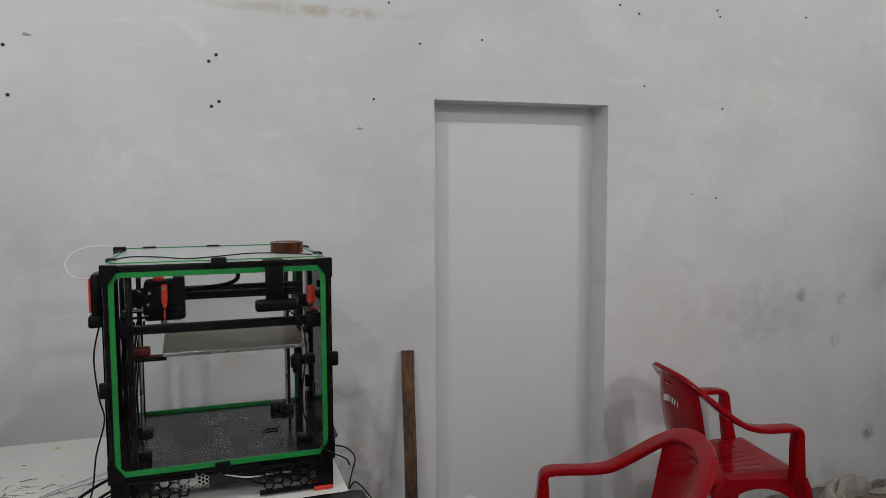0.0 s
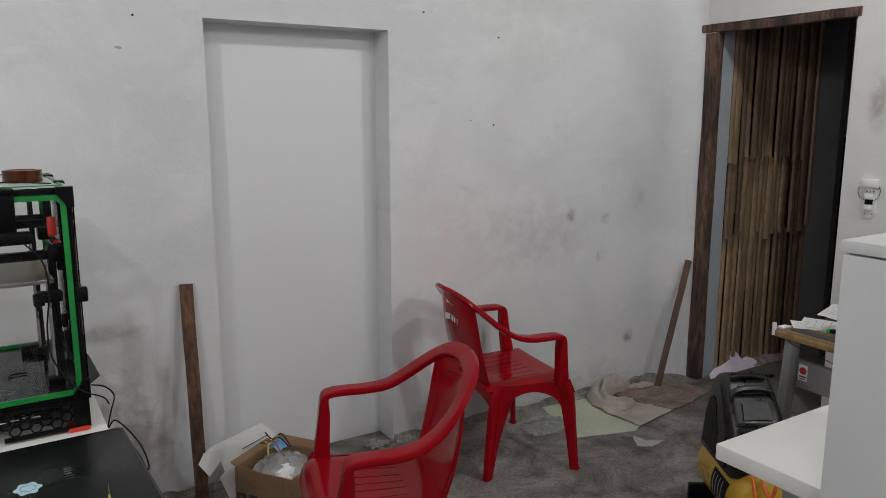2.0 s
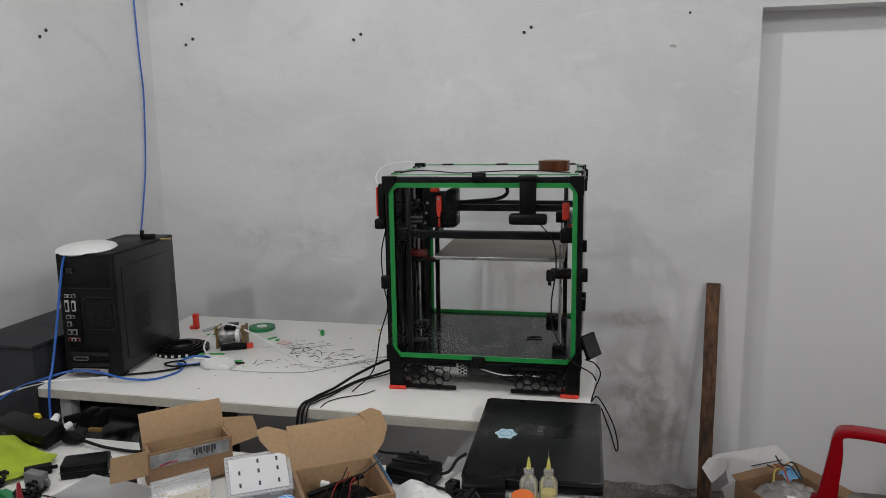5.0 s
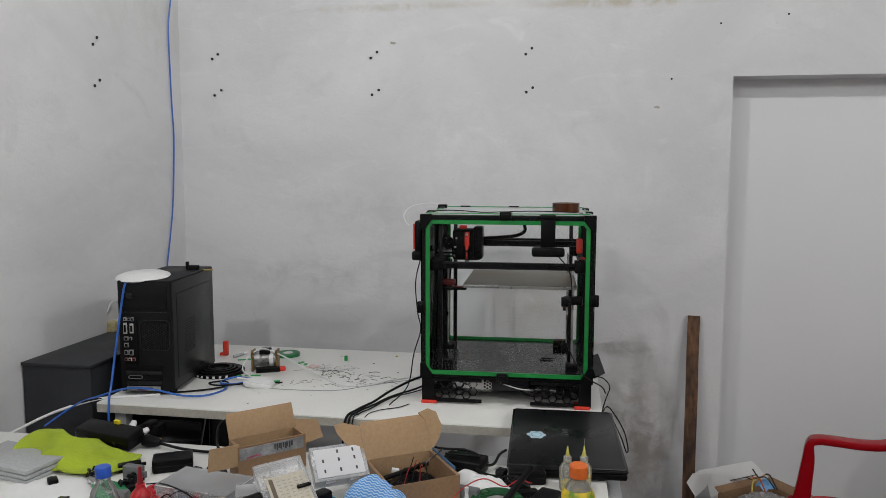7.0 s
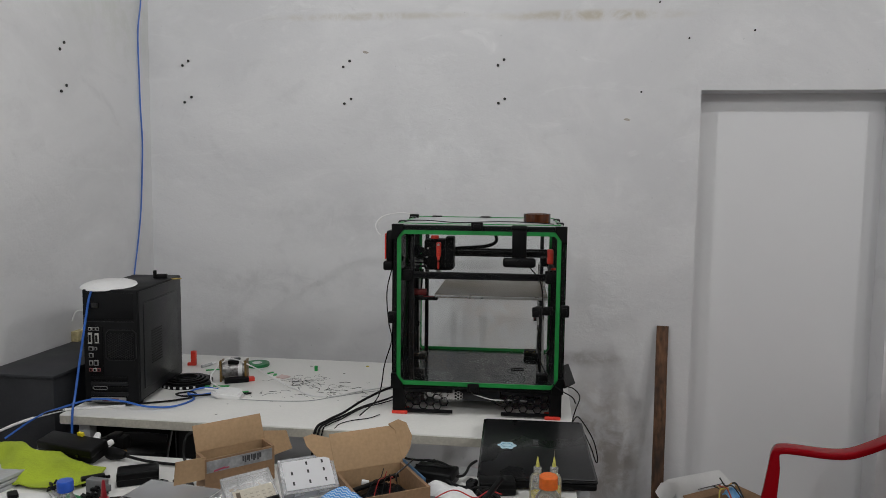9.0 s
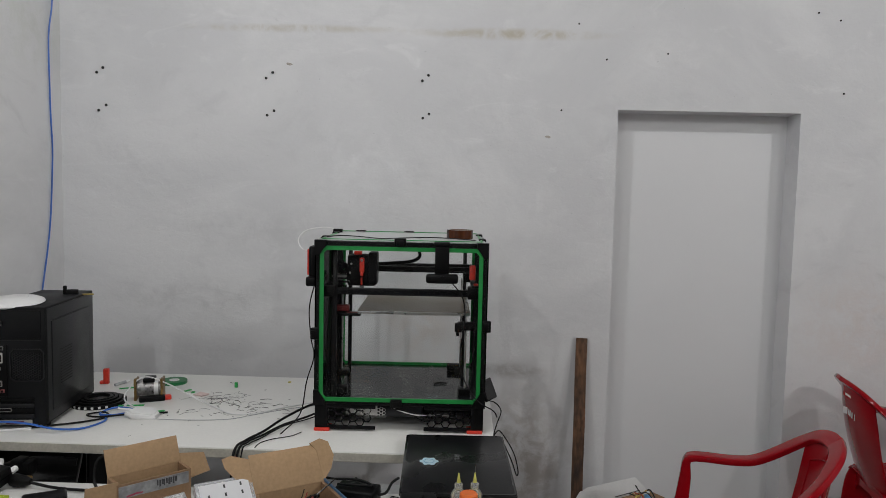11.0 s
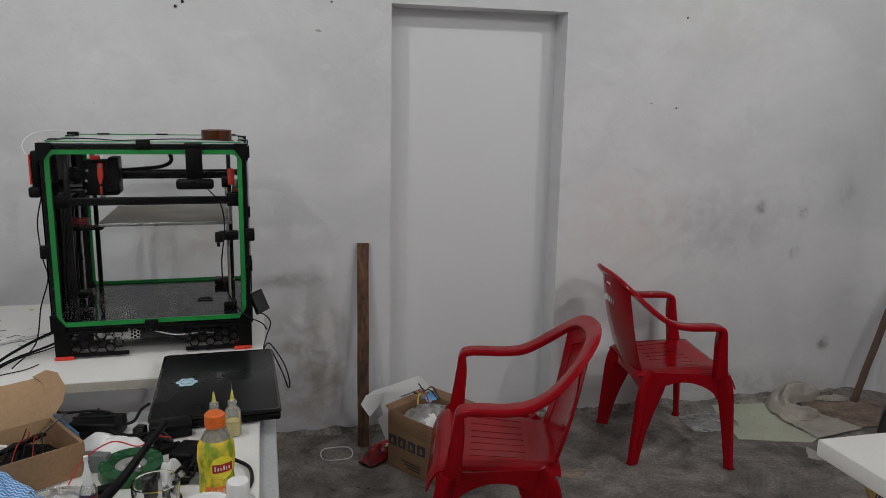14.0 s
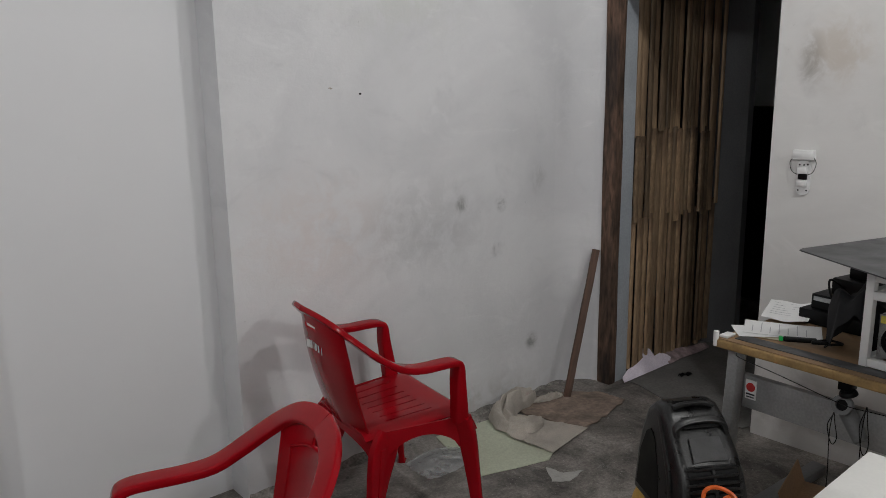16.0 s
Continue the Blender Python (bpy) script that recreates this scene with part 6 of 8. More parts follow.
paper(4.355, 1.832, 0.15, 0.26, -72, DZT + 0.012, 0.026, "curled printed sheet resting on other papers", 6)
paper(4.075, 1.80, 0.07, 0.15, 14, DZT + 0.0005, 0.003, "brown envelope lying on the desk", 0, mat("manila", (0.48, 0.42, 0.31), 0.8))
key = thing("cable_bundle", "dark cable bundle with a green plug on the papers", "cable", pose(4.062, 1.662, DZT + 0.012, 0, 0, -58))
part("body", join(box(-0.05, 0.05, -0.012, 0.012, 0, 0.014, 0.005), box(0.03, 0.08, -0.02, -0.004, 0, 0.012, 0.004)), M_BLACK, key)
part("green_plug", box(-0.062, -0.05, -0.009, 0.009, 0.001, 0.015, 0.003), mat("green_plug", (0.02, 0.55, 0.12), 0.4), key)
part("lead", tube([(0.05, 0, 0.008), (0.09, 0.02, 0.006), (0.12, -0.01, 0.006), (0.08, -0.03, 0.008)], 0.004), M_CABLE, key)
dv = thing("video_recorder", "black video recorder boxes stacked on the desk", "recorder", pose(4.40, 1.62, DZT, 0, 0, -8))
part("lower_box", box(-0.10, 0.20, -0.17, 0.15, 0, 0.05, 0.004), M_BLACK_SHEET, dv)
part("upper_box", box(-0.08, 0.19, -0.16, 0.12, 0.051, 0.105, 0.004), M_BLACK_SHEET, dv)
part("front_panel", box(-0.084, -0.08, -0.15, 0.11, 0.082, 0.097, 0.001), M_STEEL_GREY, dv)
ps = thing("power_adapter", "black power adapter standing on the recorder", "adapter", pose(4.40, 1.62, DZT + 0.1055, 0, 0, -12))
part("body", box(-0.05, 0.07, -0.07, 0.07, 0, 0.06, 0.006), M_BLACK, ps)
part("top_block", box(-0.02, 0.06, -0.05, 0.03, 0.06, 0.10, 0.006), M_BLACK, ps)
part("lead", tube([(-0.05, 0.02, 0.03), (-0.09, 0.05, 0.06), (-0.10, 0.03, 0.0), (-0.09, -0.03, -0.05)], 0.004), M_CABLE, ps)
pl = thing("metal_plate", "thin dark grey metal sheet balanced on the equipment", "metal sheet", pose(4.067, 1.689, 1.022, 0, 0, 0))
part("sheet", flat([(0, 0), (0.03, 0.004), (0.402, -0.11), (0.56, -0.16), (0.42, -0.86), (-0.32, -0.68), (-0.206, -0.316)], 0, 0.004), mat("grey_sheet_metal", (0.060, 0.062, 0.066), 0.42, metal=0.2, var=0.06), pl)
st = thing("equipment_rack", "white steel frame holding a power supply with fan", "rack", pose(4.02, 1.456, DZT, 0, 0, -8))
for x, y in ((0, 0), (0, -0.42), (0.42, 0), (0.42, -0.42)):
    part("post", box(x - 0.012, x + 0.012, y - 0.012, y + 0.012, 0, 0.28, 0.002), M_WHITE, st)
for z in (0.004, 0.205):
    part("rail", box(-0.012, 0.012, -0.408, -0.012, z, z + 0.024, 0.002), M_WHITE, st)
    part("rail", box(0.012, 0.408, -0.012, 0.012, z, z + 0.024, 0.002), M_WHITE, st)
part("top_rail", box(-0.012, 0.012, -0.408, -0.012, 0.257, 0.28, 0.002), M_WHITE, st)
su = part("power_supply", box(0.02, 0.20, -0.30, -0.02, 0.03, 0.16, 0.002), M_STEEL, st)
part("fan_ring", xf(lathe([(0.034, 0), (0.044, 0), (0.044, 0.004), (0.034, 0.004)], 28, True), pose(0.0195, -0.075, 0.085, 0, -90, 0)), M_BLACK, su)
part("fan_hub", xf(cyl(0.012, 0.005, 16), pose(0.0195, -0.075, 0.085, 0, -90, 0)), M_BLACK, su)
for k in range(7):
    part("fan_blade", xf(box(0.012, 0.033, -0.006, 0.006, 0, 0.002), pose(0.0195, -0.075, 0.085, 0, -90, 0) @ pose(0, 0, 0, 20, 0, k * 51.4)), M_BLACK, su)
part("label", box(0.0185, 0.02, -0.07, -0.025, 0.134, 0.156), mat("yellow_label", (0.7, 0.6, 0.1), 0.6), su)
single("black_jacket", crumple(0, 0, 0.06, 0.10, 0.25, 51, 26, 12, 0.0, edge=3.0), mat("black_fabric", (0.008, 0.008, 0.010), 0.9, bump=0.4, bscale=400), "black cloth heaped on the desk", "cloth", pose(4.15, 1.52, DZT))
lampc = thing("desk_lamp", "dark cylindrical lamp head clamped below the desk edge", "lamp", pose(3.925, 1.475, 0.61))
part("head", xf(cyl(0.022, 0.12, 24, 0.024, 0.004), pose(0.03, -0.055, -0.10, -35, 10, 0)), M_LEG_GREY, lampc)
part("rim", xf(lathe([(0.017, -0.004), (0.029, -0.004), (0.029, 0.016), (0.017, 0.016)], 24, True), pose(0.02, 0.0, 0.0, 0, -70, 0)), M_LEG_GREY, lampc)
part("knob", xf(cyl(0.026, 0.014, 24, 0.024, 0.003), pose(0.02, -0.012, 0.034, -12, -8, 0)), M_BLACK, lampc)
part("lens", xf(cyl(0.0168, 0.004, 20), pose(0.018, 0.0, 0.0, 0, -70, 0)), M_BLACK, lampc)
part("bracket", box(0.015, 0.06, -0.02, 0.02, 0.045, 0.087, 0.004), M_BLACK, lampc)
for y, z, n in ((1.483, 0.595, 0.093), (1.398, 0.638, 0.14)):
    single("hanging_cable", tube([(3.90, y, z), (3.895, y + 0.012, z - 0.4 * n), (3.90, y + 0.004, z - 0.9 * n), (3.90, y - 0.006, z - n), (3.90, y - 0.014, z - 0.75 * n), (3.90, y - 0.006, z - 0.3 * n), (3.90, y, z + 0.004), (3.905, y + 0.008, z - 0.5 * n), (3.90, y + 0.006, z - n), (3.90, y + 0.002, z - 1.9 * n), (3.90, y + 0.002, z - 2.6 * n)], 0.0014), M_CABLE, "thin black cable looped below the desk edge", "cable")
single("sagging_cable", tube([(3.925, 1.80, 0.69), (3.90, 1.774, 0.688), (3.90, 1.653, 0.667), (3.90, 1.487, 0.634), (3.90, 1.435, 0.628), (3.89, 1.349, 0.636), (3.88, 1.15, 0.645)], 0.0014), M_CABLE, "thin cable sagging under the desk", "cable")
bx = thing("brown_box", "open brown cardboard box on the floor under the desk", "box", pose(4.20, 1.52, 0, 0, 0, 12))
part("body", box(-0.14, 0.14, -0.16, 0.16, 0.0, 0.14, 0.003), M_CARDBOARD, bx)
part("flap", xf(box(-0.002, 0.002, -0.16, 0.16, 0, 0.10), pose(-0.14, 0, 0.14, 0, -30, 0)), M_CARDBOARD, bx)
part("flap", xf(box(-0.14, 0.14, -0.002, 0.002, 0, 0.08), pose(0, 0.16, 0.14, -20, 0, 0)), M_CARDBOARD, bx)
crate = thing("wooden_crate", "pale wooden slat crate under the side table", "crate")
for k in range(5):
    part("slat", box(2.72, 3.2, 0.95 + 0.055 * k, 0.99 + 0.055 * k, 0.36, 0.378, 0.002), mat("pale_pine", (0.50, 0.36, 0.19), 0.7, var=0.15, scale=8), crate)
for x in (2.74, 3.16):
    part("bearer", box(x, x + 0.04, 0.94, 1.22, 0.0, 0.36, 0.002), M_DESKWOOD, crate)
# dark debris beyond the doorway
for x, y in ((5.20, 2.74), (5.235, 2.72)):
    single("dark_scrap", crumple(0, 0, 0.022, 0.014, 0.015, int(x * 100), 12, 60), M_BLACK, "small dark scrap on the passage floor", "scrap", pose(x, y, 0.005))

# ---------------------------------------------------------------- things on the long table
M_BRASS = mat("brown_fibre_board", (0.20, 0.12, 0.03), 0.45, var=0.2, scale=20)
tr = thing("transformer", "small transformer with brown end plates on the table", "transformer", pose(0.20, 2.44, TZ, 0, 0, 15))
for x in (-0.05, 0.042):
    part("end_plate", join(box(x, x + 0.008, -0.035, 0.035, 0, 0.075, 0.001), box(x, x + 0.008, -0.042, -0.02, 0.055, 0.082, 0.001)), M_BRASS, tr)
part("winding", xf(cyl(0.03, 0.084, 24), pose(-0.042, 0, 0.042, 0, 90, 0)), mat("wire_winding", (0.35, 0.34, 0.34), 0.35, metal=0.6, var=0.3, scale=60), tr)
part("insulation", xf(lathe([(0.03, 0.06), (0.034, 0.06), (0.034, 0.075), (0.03, 0.075)], 24, True), pose(-0.042, 0, 0.042, 0, 90, 0)), M_WHITE, tr)
part("core", box(-0.02, 0.02, -0.028, 0.028, 0.066, 0.08, 0.002), M_BLACK, tr)
rl = thing("cable_reel", "coil of black ribbon strip lying on the table", "reel", pose(0.045, 2.36, TZ, 0, 0, 0))
for k, (r, z) in enumerate(((0.085, 0.0), (0.07, 0.006), (0.055, 0.010), (0.04, 0.012))):
    part("turn", lathe([(r, z), (r + 0.010, z), (r + 0.010, z + 0.013), (r, z + 0.013)], 32, True), M_BLACK, rl)
for k in range(9):
    a = radians(200 + 14 * k)
    part("white_mark", box(-0.004, 0.004, -0.001, 0.001, 0.003, 0.011), M_WHITE, rl, m=pose(0.0955 * math.cos(a), 0.0955 * math.sin(a), 0, 0, 0, 90 + math.degrees(a)))
gt = thing("tape_roll", "flat roll of green tape on the table", "tape", pose(0.205, 2.66, TZ))
part("roll", lathe([(0.02, 0), (0.05, 0), (0.05, 0.012), (0.02, 0.012)], 32, True), mat("dark_green_tape", (0.01, 0.17, 0.05), 0.4), gt)
part("core", lathe([(0.016, 0), (0.0198, 0), (0.0198, 0.013), (0.016, 0.013)], 24, True), M_WHITE, gt)
wb = thing("junction_box", "small white plastic box lying tilted on the table", "box", pose(0.272, 2.215, TZ + 0.003, 9, 5, 6))
part("body", loft([[(x * f, y * f, z) for x, y in ((-0.058, -0.012), (-0.034, -0.03), (0.05, -0.03), (0.056, 0.004), (0.036, 0.034), (-0.03, 0.034))] for f, z in ((0.9, 0), (1.0, 0.004), (1.0, 0.012), (0.93, 0.017))]), M_WHITE, wb)
part("cover", loft([[(x * f, y * f, z) for x, y in ((-0.05, -0.008), (-0.03, -0.024), (0.042, -0.024), (0.048, 0.004), (0.03, 0.028), (-0.026, 0.028))] for f, z in ((1.0, 0.017), (0.94, 0.0215))]), M_WHITE, wb)
part("stub", xf(cyl(0.004, 0.05, 8), pose(-0.04, 0.02, 0.010, 0, -78, 25)), M_WHITE, wb)
rc = thing("clip_bracket", "red plastic clip standing behind the computer", "clip", pose(-0.055, 2.62, TZ, 0, 0, 10))
part("upright", box(-0.008, 0.012, -0.01, 0.01, 0, 0.06, 0.002), M_REDPART, rc)
part("hook", box(-0.022, 0.012, -0.01, 0.01, 0.0, 0.012, 0.002), M_REDPART, rc)
pn = thing("glue_stick", "grey pen-like tube on the table", "pen", pose(0.0, 2.58, TZ + 0.006, 0, 0, 70))
part("barrel", xf(cyl(0.006, 0.055, 10), pose(0, 0, 0, 0, 90, 0)), M_STEEL_GREY, pn)
part("cap", xf(cyl(0.0045, 0.02, 10), pose(0.055, 0, 0, 0, 90, 0)), M_WHITE, pn)
rp = thing("red_connector", "red plastic connector on the table", "connector", pose(0.265, 2.43, TZ, 0, 0, 30))
part("body", join(box(-0.018, 0.018, -0.012, 0.012, 0, 0.016, 0.003), box(-0.026, -0.016, -0.006, 0.006, 0.002, 0.012, 0.002)), M_REDPART, rp)
bp_ = thing("black_plug", "black flat connector on the table", "connector", pose(0.22, 2.40, TZ, 0, 0, 25))
part("body", box(-0.04, 0.05, -0.014, 0.014, 0, 0.02, 0.004), M_BLACK, bp_)
for k, (x, y, w, rz) in enumerate(((0.47, 2.62, 0.006, 5), (0.30, 2.28, 0.02, 30), (0.06, 2.56, 0.03, 25), (0.30, 2.55, 0.018, 60), (0.19, 2.34, 0.03, 10), (0.13, 2.33, 0.02, 0), (0.33, 2.53, 0.012, 100), (0.66, 2.72, 0.006, 0))):
    g = single("plastic_scrap", box(-w, w, -0.006, 0.006, 0, 0.003 if k else 0.02, 0.001), mat("green_scrap", (0.015, 0.35, 0.07), 0.4) if k != 7 else mat("yellow_scrap", (0.6, 0.5, 0.05), 0.5),
               "small green plastic scrap on the table", "scrap", pose(x, y, TZ, 0, 0, rz), "plastic scraps")
single("pink_scrap", flat(outline([(0.345, 2.49), (0.385, 2.47), (0.40, 2.51), (0.36, 2.53)], 0.003, 5), TZ + 0.001, TZ + 0.004), mat("pinkish_film", (0.65, 0.5, 0.48), 0.6), "pinkish film scrap on the table", "scrap")
scr = random.Random(17)
bits = []
for k in range(95):
    u = scr.random()
    if u < 0.34:
        x, y, n = scr.gauss(0.47, 0.055), scr.gauss(2.46, 0.045), scr.uniform(0.015, 0.06)
    elif u < 0.62:
        x, y, n = scr.gauss(0.66, 0.08), scr.gauss(2.36, 0.05), scr.uniform(0.012, 0.06)
    elif u < 0.74:
        x, y, n = scr.gauss(0.42, 0.04), scr.gauss(2.28, 0.02), scr.uniform(0.01, 0.05)
    else:
        x, y, n = scr.uniform(0.2, 0.84), scr.uniform(2.0, 2.74), scr.uniform(0.003, 0.018)
    if not (-0.15 < x < 0.85 and 1.97 < y < 2.77):
        continue
    a = scr.gauss(0.1, 0.7) + (math.pi if scr.random() < 0.5 else 0)
    pts, p = [], Vector((x, y, TZ + 0.0012))
    for j in range(5):
        pts.append(tuple(p))
        a += scr.gauss(0, 0.45)
        p = p + Vector((math.cos(a), math.sin(a), 0)) * n / 4
        p.z = TZ + 0.001 + (scr.uniform(0, 0.004) if n > 0.03 else 0)
    bits.append(tube(pts, scr.choice((0.0004, 0.0005, 0.0006, 0.0009)), 4, 2))
single("filament_scraps", join(*bits), M_CABLE, "scattered black filament clippings on the white table", "clippings", kind="stuff")


def cable(name, label, pts, r, material, n=6):
    return single(name, tube(pts, r, 7, n), material, label, "cable")


T = TZ
BLUE_DROP = [(-0.12, 2.055, T + 0.392), (-0.128, 2.04, T + 0.385), (-0.136, 2.025, T + 0.31), (-0.147, 2.0, T + 0.167), (-0.144, 1.965, T + 0.06), (-0.133, 1.93, T + 0.004), (-0.13, 1.915, T - 0.16)]
cable("network_cable", "blue network cable hanging down the wall corner", [(-0.492, 3.06, 3.29), (-0.492, 3.06, 2.6), (-0.492, 3.06, 2.366), (-0.503, 3.047, 2.21), (-0.503, 3.049, 1.979), (-0.503, 3.053, 1.85), (-0.502, 3.06, 1.719), (-0.503, 3.054, 1.587), (-0.503, 3.035, 1.401), (-0.503, 3.008, 1.27), (-0.503, 2.966, 1.115), (-0.49, 2.9160000000000004, 1.02), (-0.42, 2.75, 0.95), (-0.33, 2.75, 0.89)], 0.0035, M_BLUE)
cable("network_cable", "blue network cable from the access point to the floor", BLUE_DROP, 0.0038, M_BLUE)
cable("network_cable", "blue network cable looped across the table", [(-0.32, 1.86, T - 0.06), (-0.25, 1.92, T - 0.005), (-0.20, 1.97, T + 0.012), (-0.12, 2.02, T + 0.03), (-0.02, 2.02, T + 0.03), (0.07, 2.03, T + 0.012), (0.14, 2.07, T + 0.004), (0.17, 2.16, T + 0.004), (0.12, 2.22, T + 0.006), (0.15, 2.28, T + 0.01), (0.22, 2.27, T + 0.006), (0.18, 2.21, T + 0.006), (0.13, 2.20, T + 0.008)], 0.0034, M_BLUE)
cable("power_cable", "black cable along the table edge", [(-0.36, 1.84, T - 0.05), (-0.24, 1.93, T + 0.0), (-0.16, 1.99, T + 0.005), (0.0, 2.07, T + 0.005), (0.11, 2.13, T + 0.005), (0.16, 2.19, T + 0.005), (0.13, 2.23, T + 0.008), (0.09, 2.19, T + 0.01), (0.14, 2.17, T + 0.01), (0.24, 2.23, T + 0.006), (0.34, 2.26, T + 0.005)], 0.0032, M_CABLE)
cable("white_cable", "white cable running off the table end", [(-0.40, 1.80, T - 0.07), (-0.30, 1.88, T - 0.02), (-0.2, 1.965, T + 0.004), (-0.12, 2.01, T + 0.004), (-0.02, 2.05, T + 0.004)], 0.0045, M_WHITE)
cable("white_cable", "white cable arching from the transformer", [(0.24, 2.24, T + 0.02), (0.17, 2.30, T + 0.03), (0.15, 2.37, T + 0.05), (0.19, 2.42, T + 0.085), (0.28, 2.42, T + 0.06), (0.38, 2.40, T + 0.02), (0.48, 2.34, T + 0.003), (0.56, 2.27, T + 0.003), (0.64, 2.28, T + 0.003), (0.72, 2.36, T + 0.003), (0.84, 2.46, T + 0.003)], 0.0028, M_WHITE)
cable("thin_wire", "thin grey wire lying on the table", [(0.30, 2.19, T + 0.003), (0.42, 2.19, T + 0.002), (0.56, 2.21, T + 0.002), (0.64, 2.27, T + 0.002), (0.74, 2.35, T + 0.002), (0.86, 2.42, T + 0.002)], 0.0013, M_STEEL_GREY)
for k in range(3):
    cable("power_cable", "black cable from the printer over the table edge", [(0.895, 2.27 + 0.012 * k, T + (0.06, 0.03, 0.012)[k]), (0.84, 2.215 + 0.004 * k, T + (0.055, 0.018, 0.008)[k]), (0.775, 2.135 + 0.006 * k, T + (0.034, 0.012, 0.006)[k]), (0.735, 2.055 - 0.012 * k, T + (0.018, 0.01, 0.005)[k]),
          (0.70 + 0.006 * k, 1.985 - 0.008 * k, T + 0.012 - 0.003 * k), (0.674 + 0.012 * k, 1.937, T - 0.012), (0.669 + 0.012 * k, 1.92, T - 0.16)], (0.0042, 0.0036, 0.0022)[k], M_CABLE)
cable("thin_wire", "thin black wire curling off the table", [(0.845, 2.10, T + 0.003), (0.82, 2.06, T + 0.003), (0.77, 2.03, T + 0.002), (0.74, 1.99, T + 0.002), (0.735, 1.95, T + 0.001)], 0.0015, M_CABLE)
cable("printer_lead", "black cable looping down beside the printer", [(1.45, 2.20, T + 0.10), (1.478, 2.17, T + 0.10), (1.495, 2.13, T + 0.085), (1.482, 2.11, T + 0.05), (1.472, 2.10, T + 0.012), (1.49, 2.08, T + 0.035), (1.53, 2.02, T - 0.01), (1.545, 1.995, T - 0.06), (1.54, 1.985, T - 0.072), (1.525, 2.01, T - 0.035), (1.50, 2.09, T + 0.0)], 0.002, M_CABLE)
cable("thin_wire", "curled white wire behind the computer", [(-0.26, 2.60, 0.89), (-0.28, 2.58, 0.95), (-0.26, 2.55, 0.985), (-0.22, 2.54, 0.97), (-0.21, 2.54, 0.93)], 0.002, M_WHITE)
jar = thing("wire_jar", "small yellowish plastic jar on the grey cabinet", "jar", pose(-0.30, 2.56, 0.881))
part("body", lathe([(0, 0), (0.025, 0), (0.028, 0.006), (0.028, 0.04), (0.024, 0.05), (0, 0.05)], 20), mat("yellowish_plastic", (0.55, 0.48, 0.24), 0.35), jar)
part("lid", lathe([(0, 0.05), (0.025, 0.05), (0.025, 0.06), (0, 0.062)], 20), M_WHITE, jar)
stand = thing("monitor_arm", "black monitor arm and flat black panel under the table", "stand")
part("panel", xf(box(-0.16, 0.16, -0.01, 0.01, -0.12, 0.12, 0.003), pose(-0.02, 2.0, 0.60, -35, 0, 8)), M_GLOSSBLACK, stand)
part("arm", sweep([(-0.06, 1.90, 0.69, 0, 0, 1, 0.014, 0.010), (0.06, 1.93, 0.715, 0, 0, 1, 0.014, 0.010), (0.17, 1.97, 0.70, 0, 0, 1, 0.012, 0.010)], 4, 8), M_BLACK, stand)
part("joint", join(box(0.0, 0.07, 1.88, 1.93, 0.68, 0.725, 0.006), box(0.02, 0.05, 1.87, 1.92, 0.71, 0.735, 0.004)), M_BLACK, stand)
part("clip", box(0.05, 0.09, 1.855, 1.87, 0.683, 0.693, 0.002), M_BRASS, stand)

# ---------------------------------------------------------------- things on the workbench
B = BZ


M_CASE = frosted("frosted_case_plastic", (0.9, 0.9, 0.91), (0.78, 0.79, 0.81), 0.24)
M_CLEARCASE = frosted("clear_case_plastic", (0.93, 0.93, 0.93), (0.78, 0.79, 0.80), 0.17)
M_LABEL = mat("white_label_paper", (0.66, 0.66, 0.68), 0.7, var=0.015, grain=0.0, bump=0.0)
M_CREAM = mat("cream_label_paper", (0.52, 0.48, 0.40), 0.7, var=0.05)


def hollow(w, d, h, t=0.002):
    """An open tray: floor and four sides."""
    return join(box(-w, w, -d, d, 0, t), box(-w, w, -d, -d + t, t, h), box(-w, w, d - t, d, t, h), box(-w, -w + t, -d + t, d - t, t, h), box(w - t, w, -d + t, d - t, t, h))


